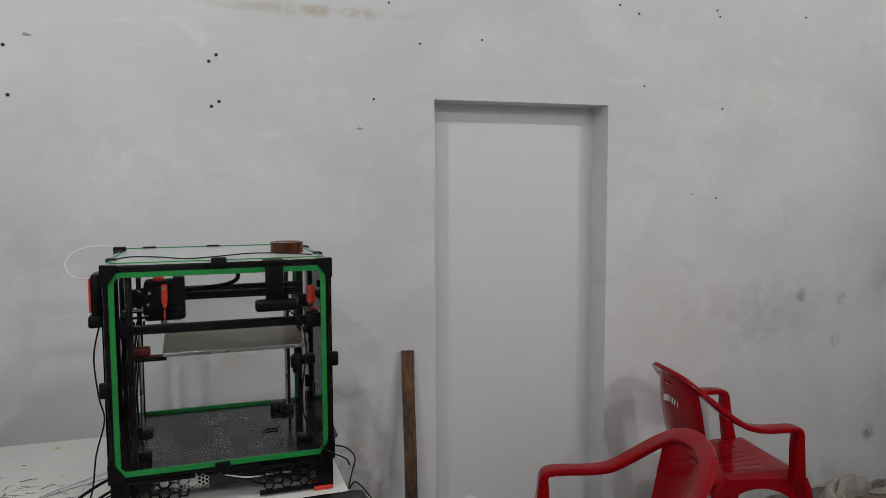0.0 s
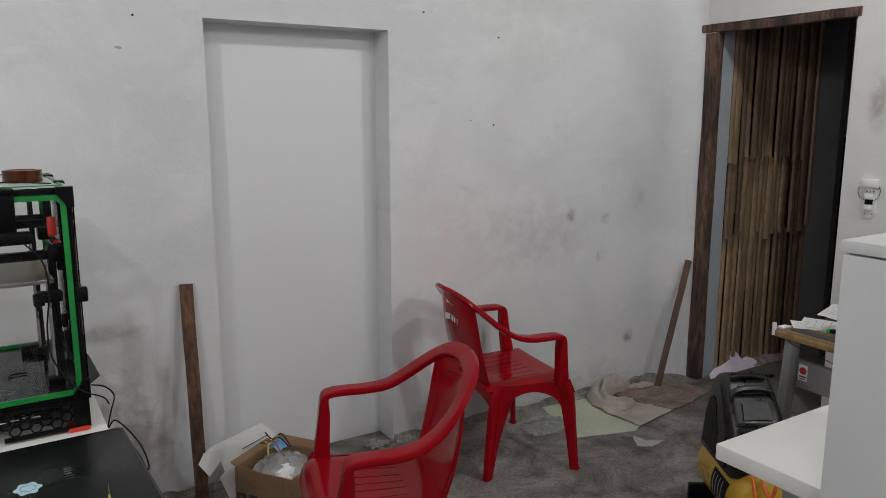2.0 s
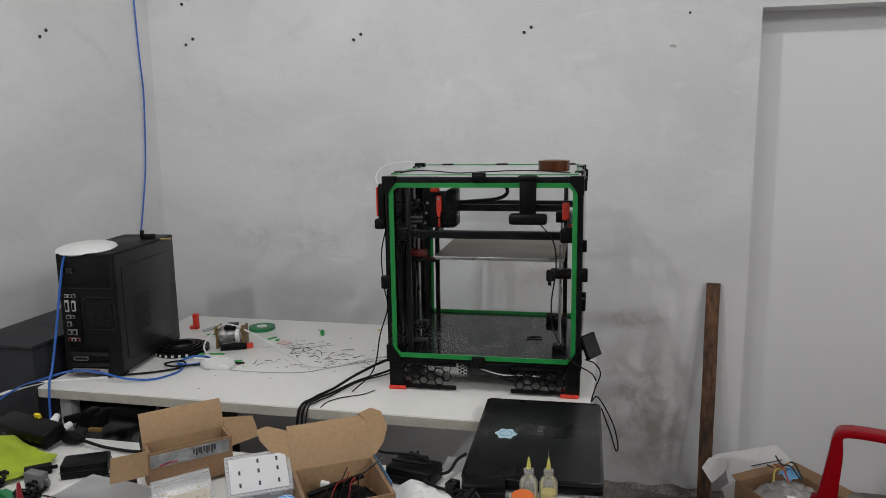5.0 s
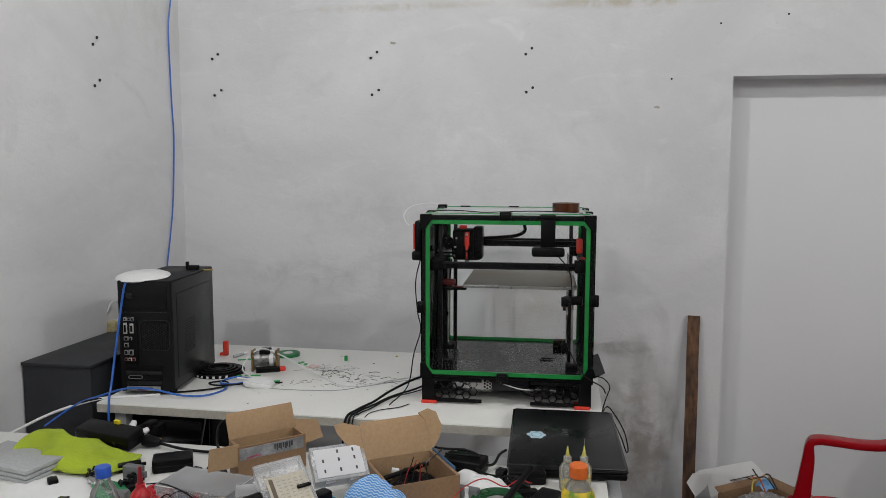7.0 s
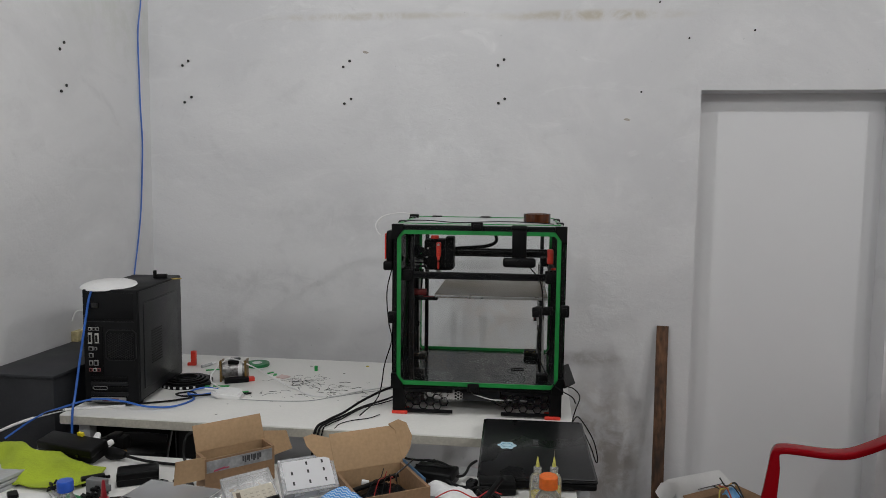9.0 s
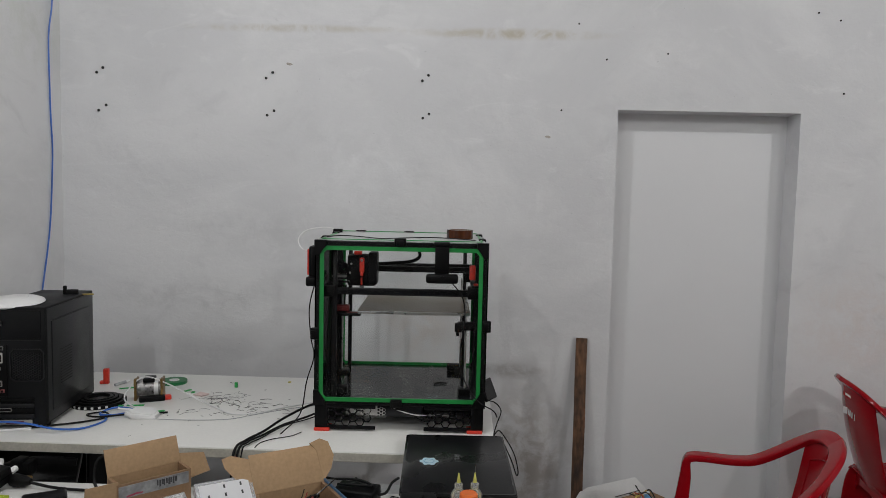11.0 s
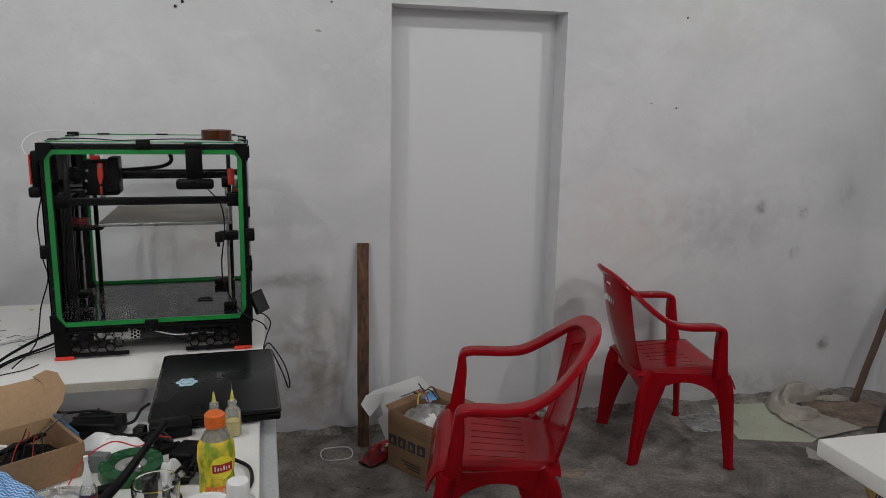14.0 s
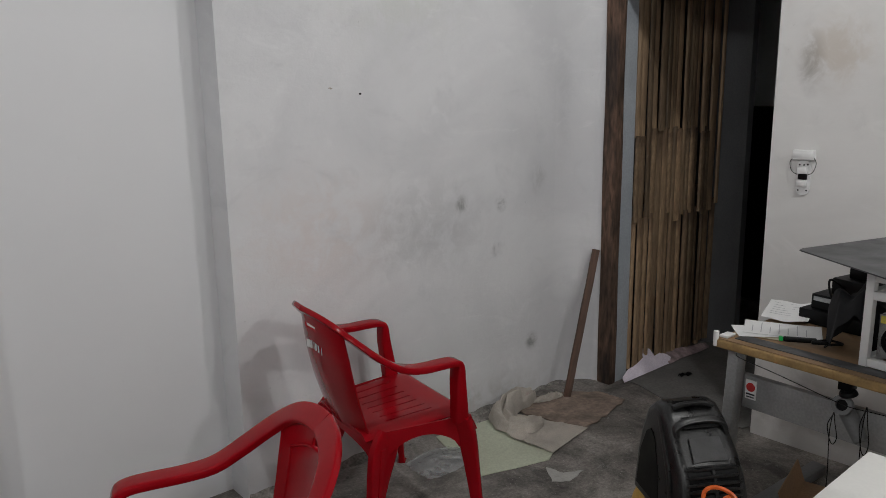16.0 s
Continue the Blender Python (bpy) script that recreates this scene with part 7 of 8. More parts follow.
def parts_case(label, m, w, d, h, label_mat, bars, plastic, fill=()):
    c = thing("parts_case", label, "storage box", m, "plastic parts cases")
    part("tray", hollow(w, d, h * 0.72), plastic, c)
    part("lid", join(box(-w - 0.002, w + 0.002, -d - 0.002, d + 0.002, h * 0.97, h, 0.002), *[box(*e, h * 0.72, h * 0.97) for e in
         ((-w - 0.002, w + 0.002, -d - 0.002, -d), (-w - 0.002, w + 0.002, d, d + 0.002), (-w - 0.002, -w, -d, d), (w, w + 0.002, -d, d))]), plastic, c)
    for k in range(1, 3):
        part("divider", box(-w + 2 * w * k / 3 - 0.0008, -w + 2 * w * k / 3 + 0.0008, -d + 0.003, d - 0.003, 0.002, h * 0.68), plastic, c)
    lb = None
    if label_mat:
        lb = part("label_card", box(-w * 0.9, w * 0.9, -d * 0.86, d * 0.86, h + 0.0003, h + 0.001), label_mat, c)
        for x, y, bw, bd in bars:
            part("text_bar", box(x * w - bw, x * w + bw, y * d - bd, y * d + bd, h + 0.0011, h + 0.0015), M_INK, lb)
    for ob in c.children:
        ob.visible_shadow = not ob.name.startswith(("tray", "lid", "divider"))
    r = random.Random(len(label))
    for k, (col, n) in enumerate(fill):
        heap = bmesh.new()
        for _ in range(n):
            s = r.uniform(0.003, 0.006)
            cx = -w * 0.6 + 1.2 * w * k / max(1, len(fill) - 1)
            bmesh.ops.create_cube(heap, size=1, matrix=Matrix.Translation((max(-w * 0.85, min(w * 0.85, r.gauss(cx, w * 0.16))), r.uniform(-d * 0.85, d * 0.85), 0.006 + r.uniform(0, h * 0.28)))
                                  @ pose(0, 0, 0, r.uniform(0, 90), r.uniform(0, 90), r.uniform(0, 90)) @ Matrix.Diagonal((s * 1.8, s, s, 1)))
        tagged(part("small_parts", heap, mat("small_part", col, 0.45), c), kind="stuff")
    for x in (-0.45, 0.45):
        part("latch", box(x * w - 0.012, x * w + 0.012, -d - 0.006, -d - 0.002, h * 0.45, h * 0.95, 0.001), plastic, c)
    return c


def lettering(words, size, m, parent):
    """Printed words as thin raised letters in the local x, y plane of m; a plain bar where they cannot be read."""
    if not words:
        return part("text_bar", box(-1.7 * size, 1.7 * size, -0.28 * size, 0.28 * size, -0.00015, 0.00015), M_INK, parent, m=m)
    cu = bpy.data.curves.new("lettering", "FONT")
    cu.body, cu.size, cu.extrude, cu.align_x, cu.align_y, cu.resolution_u = words, size, 0.00015, "CENTER", "CENTER", 2
    tmp = bpy.data.objects.new("lettering", cu)
    bpy.context.scene.collection.objects.link(tmp)
    me = bpy.data.meshes.new_from_object(tmp.evaluated_get(bpy.context.evaluated_depsgraph_get()))
    bpy.data.objects.remove(tmp)
    me.materials.clear()
    me.materials.append(M_INK)
    ob = new("lettering", me)
    ob.parent, ob.matrix_basis = parent, m
    return ob


def lean_pose(x, y, z, rz, pitch, roll=0):
    return pose(x, y, z, 0, 0, rz) @ pose(0, 0, 0, pitch, roll, 0)


def on_axes(c, xa, ya):
    """A pose with its x and y axes along the given ways."""
    xa, ya = Vector(xa).normalized(), Vector(ya)
    za = xa.cross(ya).normalized()
    ya = za.cross(xa)
    return Matrix.Translation(c) @ Matrix((xa, ya, za)).transposed().to_4x4()


CASE_TILT = on_axes((0.751, 1.258, 0.8415), (0.09, 0.05, 0.0), (-0.102, 0.124, 0.077)) @ pose(0, 0, 0, 0, 0, 9)
M_GOLDISH, M_RDISH = (0.45, 0.30, 0.10), (0.5, 0.06, 0.04)
parts_case("large clear parts case with small coloured parts inside", pose(0.515, 1.335, B, 0, 0, -9), 0.095, 0.056, 0.045, None, (), M_CASE, (((0.10, 0.15, 0.4), 24), (M_RDISH, 40), ((0.6, 0.42, 0.12), 60)))
parts_case("clear parts case with a cream paper label, lying tilted", CASE_TILT @ Matrix.Translation((0, 0, -0.036)), 0.053, 0.084, 0.036, None, (), M_CLEARCASE, ((M_GOLDISH, 22), (M_GOLDISH, 22)))
cl = thing("label_card", "cream printed chart lying on the clear case", "card", CASE_TILT @ Matrix.Translation((0.002, -0.01, 0.0006)))
part("card", box(-0.042, 0.046, -0.050, 0.05, 0, 0.001), M_CREAM, cl)
part("dark_strip", box(-0.036, -0.027, -0.048, 0.044, 0.0011, 0.0015), mat("brown_ink", (0.12, 0.09, 0.06), 0.7), cl)
for k in range(5):
    for j in range(9):
        part("text_bar", box(-0.020 + 0.0130 * k, -0.013 + 0.0130 * k, -0.044 + 0.0095 * j, -0.0415 + 0.0095 * j, 0.0011, 0.0014), mat("faint_ink", (0.38, 0.35, 0.29), 0.7), cl)
part("clip", box(0.018, 0.05, 0.0, 0.009, 0.001, 0.006, 0.002), M_BLACK, cl)
parts_case("clear parts case with white lettered label, propped up", on_axes((0.822, 1.412, 0.848), (0.10, 0.062, 0.0), (-0.027, 0.06, 0.05)) @ Matrix.Translation((0, 0, -0.034)), 0.064, 0.044, 0.034, M_LABEL,
           [(x, y, 0.0022, 0.0046) for x in (-0.6, 0.0, 0.6) for y in (-0.5, 0.12, 0.62) if not (x < 0 and y > 0.5)], M_CASE)
lettered = parts_case("clear parts case with white lettered label among the tools", pose(0.835, 1.065, B + 0.008, 0, 0, -42), 0.07, 0.056, 0.045, M_LABEL,
           [], M_CASE)
for words, x, y in (("Porca M2,5", 0.012, 0.030), ("M2,5X10", -0.034, -0.004), ("M2,5X8", 0.004, -0.006), ("", 0.040, -0.008), ("", 0.036, 0.024), ("", -0.012, -0.034)):
    lettering(words, 0.0098, pose(x, y, 0.0463, 0, 0, 184), next(o for o in lettered.children if o.name.startswith("label_card")))
lettered = parts_case("flat clear parts case with white label at the bench front", pose(1.02, 1.075, B, 0, 0, -4), 0.08, 0.05, 0.03, M_LABEL,
           [], M_CASE)
for words, x, y in (("", -0.040, 0.026), ("M4X12", 0.008, 0.027), ("", 0.046, 0.008), ("", -0.036, -0.012), ("", 0.006, -0.014)):
    lettering(words, 0.0095, pose(x, y, 0.0313, 0, 0, 2), next(o for o in lettered.children if o.name.startswith("label_card")))
parts_case("small white labelled case beside a soldering tool", pose(0.575, 1.195, B, 0, 0, -28), 0.036, 0.028, 0.022, M_LABEL, [(0, y, 0.02, 0.0015) for y in (-0.5, -0.15, 0.2, 0.55)], M_CASE)
parts_case("small clear case with a blue latch", pose(0.655, 1.30, B, 0, 0, 22), 0.04, 0.03, 0.05, None, (), M_CASE, ((M_GOLDISH, 10), (M_GOLDISH, 10)))


# open cardboard boxes
def mailer(label, m, w, d, h, lid_len, lid_lean, wings, lip=0.0):
    b = thing("cardboard_box", label, "box", m, "open cardboard boxes")
    t = 0.003
    part("bottom", box(-w, w, -d, d, 0, t), M_CARDBOARD, b)
    part("front_wall", box(-w, w, -d, -d + t, t, h), M_CARDBOARD, b)
    part("back_wall", box(-w, w, d - t, d, t, h), M_CARD_IN, b)
    part("side_wall", box(-w, -w + 2.5 * t, -d + t, d - t, t, h), M_CARDBOARD, b)
    part("side_wall", box(w - 2.5 * t, w, -d + t, d - t, t, h), M_CARDBOARD, b)
    ld = part("lid", box(-w, w, -0.0015, 0.0015, 0, lid_len, 0.0005), M_CARD_IN, b, m=pose(0, d - 0.0015, h, -lid_lean, 0, 0))
    for side, poly, lean in wings:
        pts = [(x * side, z) for x, z in poly]
        part("flap", xf(flat(pts, -0.0015, 0.0015), pose(0, 0, 0, 90, 0, 0)), M_CARD_IN, ld, m=pose(side * w, 0, 0, 0, 0, lean * side))
    return b


m1 = pose(0.602, 1.505, B + 0.008, 0, 0, 44)
b1 = mailer("small open cardboard box with a grey taped label", m1, 0.09, 0.033, 0.088, 0.066, 24, [(1, [(0, -0.05), (0.09, -0.04), (0.08, 0.01), (0, 0.02)], 20)])
part("side_flap", xf(box(-0.08, 0, -0.0015, 0.0015, -0.03, 0.025), pose(-0.088, -0.03, 0.07, 0, 6, 12)), M_CARD_IN, b1)
tp = part("grey_label", box(-0.086, 0.083, -0.0352, -0.033, 0.054, 0.083), mat("silver_label", (0.27, 0.275, 0.285), 0.45, var=0.2, scale=30), b1, "silver tape label")
part("red_mark", xf(box(-0.06, -0.032, -0.0359, -0.0352, 0.064, 0.068), pose(0, 0, 0, 0, -8, 0)), mat("red_ink", (0.45, 0.06, 0.12), 0.6), tp)
part("red_mark", box(-0.056, -0.03, -0.0359, -0.0352, 0.058, 0.061), mat("red_ink", (0.45, 0.06, 0.12), 0.6), tp)
for k in range(9):
    part("text_bar", box(0.004 + 0.0055 * k, 0.007 + 0.0055 * k + 0.001 * (k % 3), -0.0359, -0.0352, 0.066 - 0.004 * (k % 2), 0.079), M_INK, tp)
m2 = pose(0.996, 1.429, B + 0.001, 0, 0, 33)
b2 = mailer("open cardboard mailer box full of cables and tools", m2, 0.088, 0.085, 0.072, 0.094, 34,
            [(1, [(0, 0.0), (0.03, 0.03), (0.045, 0.062), (0.036, 0.098), (0.012, 0.108), (-0.02, 0.098), (-0.004, 0.08)], 14), (-1, [(0, 0.0), (0.028, 0.03), (0.058, 0.075), (0.062, 0.098), (0.04, 0.102), (0.0, 0.085)], 10)])
part("blue_edge", box(0.0885, 0.092, -0.05, 0.088, 0.02, 0.078, 0.001), mat("blue_board", (0.05, 0.13, 0.24), 0.5), b2)


def in_box(name, bm, material, label, category, x, y, z, rx=0, ry=0, rz=0):
    return single(name, bm, material, label, category, m2 @ pose(x, y, z, rx, ry, rz))


in_box("cable_tangle", crumple(0, 0, 0.07, 0.065, 0.045, 61, 30, 34), M_BLACK, "tangle of black cables in the box", "cable", 0, 0, 0.012)
in_box("black_bracket", box(-0.06, 0.06, -0.007, 0.007, 0, 0.008, 0.003), M_BLACK, "black plastic bracket in the box", "bracket", -0.01, 0.01, 0.058, 0, -6, 8)
in_box("small_motor", join(box(-0.009, 0.009, -0.006, 0.006, 0, 0.011, 0.002), xf(cyl(0.003, 0.02, 10), pose(0.008, 0, 0.005, 0, 90, 0))), M_WHITE, "small white and silver motor in the box", "motor", -0.03, 0.035, 0.05, 0, 10, -25)
for k in range(5):
    in_box("red_wire" if k % 2 else "black_wire", tube([(-0.06 + 0.02 * k, -0.05, 0.05), (-0.03 + 0.015 * k, -0.02, 0.078), (0.0 + 0.01 * k, 0.01, 0.07), (0.02, 0.04 - 0.02 * k, 0.08)], 0.0012), mat("red_wire", (0.3, 0.012, 0.012), 0.4) if k % 2 else M_CABLE, "thin wire in the open box", "wire", 0, 0, 0)
in_box("screwdriver", xf(cyl(0.0018, 0.085, 8), pose(0.02, 0.01, 0.06, 0, 66, 15)), M_DARKPLATE, "steel rod sticking out of the box", "tool", 0, 0, 0)

# cloths
def zigzag(name, deep, pale):
    m = mat(name, deep, 0.85, var=0.08, bump=0.3, bscale=500)
    nt = m.node_tree
    n, l = nt.nodes, nt.links
    tc, sep = n.new("ShaderNodeTexCoord"), n.new("ShaderNodeSeparateXYZ")
    l.new(tc.outputs["Object"], sep.inputs["Vector"])

    def op(kind, a, b=None):
        q = n.new("ShaderNodeMath")
        q.operation = kind
        for i, v in enumerate((a, b)):
            if v is None:
                continue
            if isinstance(v, (int, float)):
                q.inputs[i].default_value = v
            else:
                l.new(v, q.inputs[i])
        return q.outputs["Value"]

    tri = op("PINGPONG", op("MULTIPLY", sep.outputs["X"], 190.0), 1.0)
    band = op("FRACT", op("ADD", op("MULTIPLY", op("ADD", sep.outputs["Y"], op("MULTIPLY", sep.outputs["Z"], 0.8)), 130.0), op("MULTIPLY", tri, 0.55)))
    fac = op("GREATER_THAN", band, 0.62)
    mix = n.new("ShaderNodeMix")
    mix.data_type = "RGBA"
    l.new(fac, mix.inputs[0])
    b = n["Principled BSDF"]
    src = b.inputs["Base Color"].links[0].from_socket
    l.new(src, mix.inputs[6])
    mix.inputs[7].default_value = (*pale, 1)
    l.new(mix.outputs[2], b.inputs["Base Color"])
    return m


M_ZIG = zigzag("blue_zigzag_cloth", (0.09, 0.31, 0.70), (0.50, 0.65, 0.80))
M_ZIGDARK = zigzag("dirty_zigzag_cloth", (0.05, 0.085, 0.12), (0.17, 0.22, 0.26))


def bunched(rx, ry, h, seed, peak, turns, lean, n=80):
    """A cloth dropped in a bunch: bulging sides, a high point and slanting rolled folds."""
    off = Vector((seed * 3.1, seed * 1.7, seed * 0.9))
    def at(u, v):
        a, b = 2 * u - 1, 2 * v - 1
        w = noise.noise(off + Vector((a * 1.2, b * 1.2, 0)))
        w2 = noise.noise(off + Vector((a * 2.6, b * 2.6, 9)))
        edge = max(0.0, (1 - a ** 4) * (1 - b ** 4)) ** 0.5
        ridge = 0.5 + 0.5 * math.cos(math.tau * turns * (b * math.cos(lean) + a * math.sin(lean) + 0.45 * w))
        top = math.exp(-1.6 * ((a - peak[0]) ** 2 + (b - peak[1]) ** 2))
        crease = (0.5 + 0.5 * math.cos(math.tau * turns * 1.3 * (a * math.cos(lean) - b * math.sin(lean) + 0.6 * w2))) ** 2
        z = h * edge * (0.12 + 0.46 * top + 0.46 * ridge * (0.35 + 0.65 * top) - 0.16 * crease * top + 0.10 * w2)
        out = 1 + 0.16 * w + 0.10 * noise.noise(off + Vector((a * 3, b * 3, 4)))
        roll = 0.20 * math.sin(math.tau * turns * (b * math.cos(lean) + a * math.sin(lean) + 0.45 * w)) * edge
        return (rx * (a * out + roll * math.sin(lean)), ry * (b * out + roll * math.cos(lean)), 0.002 + max(0.0, z))
    return sheet(at, n, n, 0.002)


single("wiping_cloth", bunched(0.095, 0.072, 0.105, 3, (-0.25, 0.4), 1.35, 0.6), M_ZIG, "crumpled blue cloth with white zigzag print", "cloth", pose(0.952, 1.272, B, 0, 0, -12))
single("wiping_cloth", bunched(0.056, 0.045, 0.078, 7, (-0.2, 0.3), 1.6, -0.5, 64), M_ZIGDARK, "crumpled faded blue-grey rag", "cloth", pose(0.962, 1.162, B, 0, 0, 5))
single("black_pouch", draped(0.05, 0.035, 0.035, 77, 40, 4.0, 0.012), mat("black_cloth", (0.008, 0.008, 0.009), 0.85, spec=0.2, bump=0.3, bscale=400), "crumpled black pouch between the cases", "pouch", pose(0.945, 1.112, B, 0, 0, 20))
M_LIME = mat("lime_microfibre", (0.36, 0.46, 0.03), 0.95, var=0.12, scale=12, grain=0.12, gscale=400, bump=0.6, bscale=500)
single("microfibre_towel", crumple(0, 0, 0.175, 0.085, 0.075, 75, 40, 9, 0.004, peak=(-0.55, 0.15), edge=1.3), M_LIME, "lime green microfibre towel draped on the bench", "towel", pose(0.07, 1.485, B, 0, 0, -10))
stk_ = thing("paper_stack", "stack of grey folders under the towel", "folders", pose(-0.04, 1.42, B, 0, 0, -12))
for k in range(3):
    part("folder", box(-0.14, 0.1, -0.07, 0.07, 0.012 * k, 0.012 * k + 0.010, 0.002), M_STEEL_GREY, stk_)

# tools
gun = thing("heat_gun", "black hot-air tool with slotted handle and cable", "heat gun", pose(0.598, 1.152, B + 0.03, 0, 0, 43) @ Matrix.Diagonal((0.88, 0.92, 0.92, 1)))
part("handle", xf(lathe([(0, 0), (0.013, 0.0), (0.016, 0.01), (0.017, 0.05), (0.024, 0.075), (0.028, 0.11), (0.028, 0.165), (0.02, 0.18), (0, 0.182)], 24), pose(0, 0, 0, 0, 84, 0)), M_BLACK, gun)
for k in range(6):
    part("slot", xf(box(0.12 + 0.008 * k, 0.124 + 0.008 * k, -0.029, -0.022, -0.012, 0.012), pose(0, 0, 0.008, 0, -6, 0)), M_DARKPLATE, gun)
cable("tool_cable", "thick black cable looped over the tools", [(0.60, 1.13, B + 0.035), (0.575, 1.09, B + 0.03), (0.575, 1.05, B + 0.04), (0.62, 1.02, B + 0.05), (0.70, 1.03, B + 0.06), (0.78, 1.06, B + 0.075), (0.81, 1.12, B + 0.08), (0.79, 1.16, B + 0.08), (0.73, 1.15, B + 0.075), (0.67, 1.10, B + 0.06), (0.655, 1.05, B + 0.04), (0.665, 1.0, B + 0.02), (0.70, 0.97, B + 0.008)], 0.0055, M_CABLE)
M_TOOLRED = mat("red_tool_plastic", (0.50, 0.014, 0.022), 0.35, var=0.06)
oil = thing("oil_bottle", "red oil bottle with long spout and green liquid", "bottle", pose(0.424, 1.215, B))
part("lower_body", lathe([(0, 0), (0.02, 0), (0.022, 0.004), (0.022, 0.042), (0, 0.042)], 24), mat("green_liquid", (0.01, 0.09, 0.03), 0.25), oil)
part("upper_body", lathe([(0, 0.042), (0.022, 0.042), (0.021, 0.06), (0.013, 0.07), (0.010, 0.074), (0.010, 0.082), (0, 0.083)], 24), M_TOOLRED, oil)
part("spout", lathe([(0.007, 0.08), (0.006, 0.09), (0.0035, 0.118), (0.0025, 0.122), (0, 0.122)], 12), mat("dark_red", (0.28, 0.01, 0.02), 0.4), oil)


def loop_handle(r, squash, thick, n=20):
    return tube([(r * math.cos(a), squash * r * math.sin(a), 0) for a in np.linspace(0, math.tau, n)], thick, 8, 2)


sc_ = thing("scissors", "scissors with red plastic handles", "scissors", pose(0.40, 1.335, B + 0.012, 0, 0, 25))
part("handle", xf(loop_handle(0.028, 0.62, 0.007), pose(0.0, 0.012, 0)), M_TOOLRED, sc_)
part("handle", xf(loop_handle(0.026, 0.62, 0.007), pose(0.005, -0.024, 0)), M_TOOLRED, sc_)
part("blade", box(-0.12, -0.02, -0.010, -0.002, -0.002, 0.0, 0.0005), M_STEEL, sc_)
sp_ = thing("snips", "cutting tool with red ring handles", "snips", pose(0.535, 1.075, B + 0.012, 0, 0, 8))
part("handle", xf(loop_handle(0.028, 0.75, 0.009), pose(-0.03, 0.0, 0)), M_TOOLRED, sp_)
part("handle", xf(loop_handle(0.026, 0.7, 0.009), pose(0.025, 0.03, 0)), M_TOOLRED, sp_)
part("blade", box(0.03, 0.11, 0.01, 0.024, -0.003, 0.003, 0.001), M_STEEL, sp_)
cp_ = thing("clamp", "red plastic clamp with angled jaws", "clamp", pose(0.70, 1.075, B + 0.03, 0, 0, 25))
part("jaw", xf(box(-0.045, 0.0, -0.014, 0.014, 0, 0.03, 0.004), pose(0, 0, 0, 0, -8, 20)), M_TOOLRED, cp_)
part("jaw", xf(box(0.0, 0.07, -0.010, 0.010, 0, 0.018, 0.004), pose(0.01, 0.0, 0.0, 0, 8, 8)), M_TOOLRED, cp_)
bb = thing("breadboard", "white electronics breadboard with yellow-green strip", "breadboard", pose(0.60, 1.05, B, 0, 0, 4))
part("body", box(-0.085, 0.085, -0.028, 0.028, 0, 0.009, 0.001), M_WHITE, bb)
part("strip", box(-0.07, 0.08, -0.005, -0.001, 0.009, 0.0105), mat("lime_strip", (0.45, 0.6, 0.05), 0.5), bb)
for k in range(24):
    part("hole_row", box(-0.08 + 0.0068 * k, -0.078 + 0.0068 * k, 0.004, 0.024, 0.009, 0.0094), mat("hole_grey", (0.3, 0.3, 0.3), 0.7) if k == 0 else bpy.data.materials["hole_grey"], bb)
pl_ = thing("pliers", "pliers with green handles", "pliers", pose(0.24, 1.34, B + 0.012, 0, 0, -35))
part("handle", sweep([(0, 0.012, 0, 0, 1, 0, 0.010, 0.008), (0.05, 0.022, 0, 0, 1, 0, 0.012, 0.009), (0.11, 0.018, 0, 0, 1, 0, 0.011, 0.008)], 4, 10), mat("green_grip", (0.01, 0.22, 0.07), 0.5), pl_)
part("handle", sweep([(0, -0.012, 0, 0, 1, 0, 0.010, 0.008), (0.05, -0.024, 0, 0, 1, 0, 0.012, 0.009), (0.11, -0.022, 0, 0, 1, 0, 0.011, 0.008)], 4, 10), mat("green_grip", (0.01, 0.22, 0.07), 0.5), pl_)
part("jaws", box(-0.06, 0.005, -0.012, 0.012, -0.006, 0.006, 0.003), M_STEEL, pl_)


def brick(name, label, m, w, d, h, extra=None):
    a = thing(name, label, "adapter", m)
    part("body", box(-w, w, -d, d, 0, h, 0.006, 3), M_BLACK, a)
    part("seam", box(-w - 0.0005, w + 0.0005, -d - 0.0005, d + 0.0005, h * 0.5, h * 0.5 + 0.001), M_GLOSSBLACK, a)
    return a


a1 = brick("power_strip", "black power strip with plugs, lying tilted", lean_pose(0.085, 1.615, B + 0.012, -14, 12), 0.10, 0.032, 0.042)
part("yellow_tag", box(0.0, 0.018, 0.022, 0.030, 0.040, 0.052), mat("yellow_tag", (0.8, 0.65, 0.02), 0.5), a1)
part("plug", xf(cyl(0.011, 0.03, 16, 0.008, 0.002), pose(0.05, 0.034, 0.028, -82, 0, 30)), M_WHITE, a1)
part("plug", xf(cyl(0.010, 0.026, 16, 0.008, 0.002), pose(0.08, 0.034, 0.014, -84, 0, -10)), M_WHITE, a1)
for x in (-0.05, 0.0, 0.05):
    part("socket_hole", xf(cyl(0.005, 0.001, 10), pose(x, -0.0325, 0.02, 90)), M_GLOSSBLACK, a1)
pg = thing("plug", "black mains plug with thick lead", "plug", pose(0.215, 1.615, B + 0.018, 0, 0, -8))
part("body", xf(lathe([(0, 0), (0.016, 0), (0.018, 0.01), (0.014, 0.04), (0.008, 0.055), (0, 0.056)], 16), pose(-0.03, 0, 0, 0, 90, 0)), M_BLACK, pg)
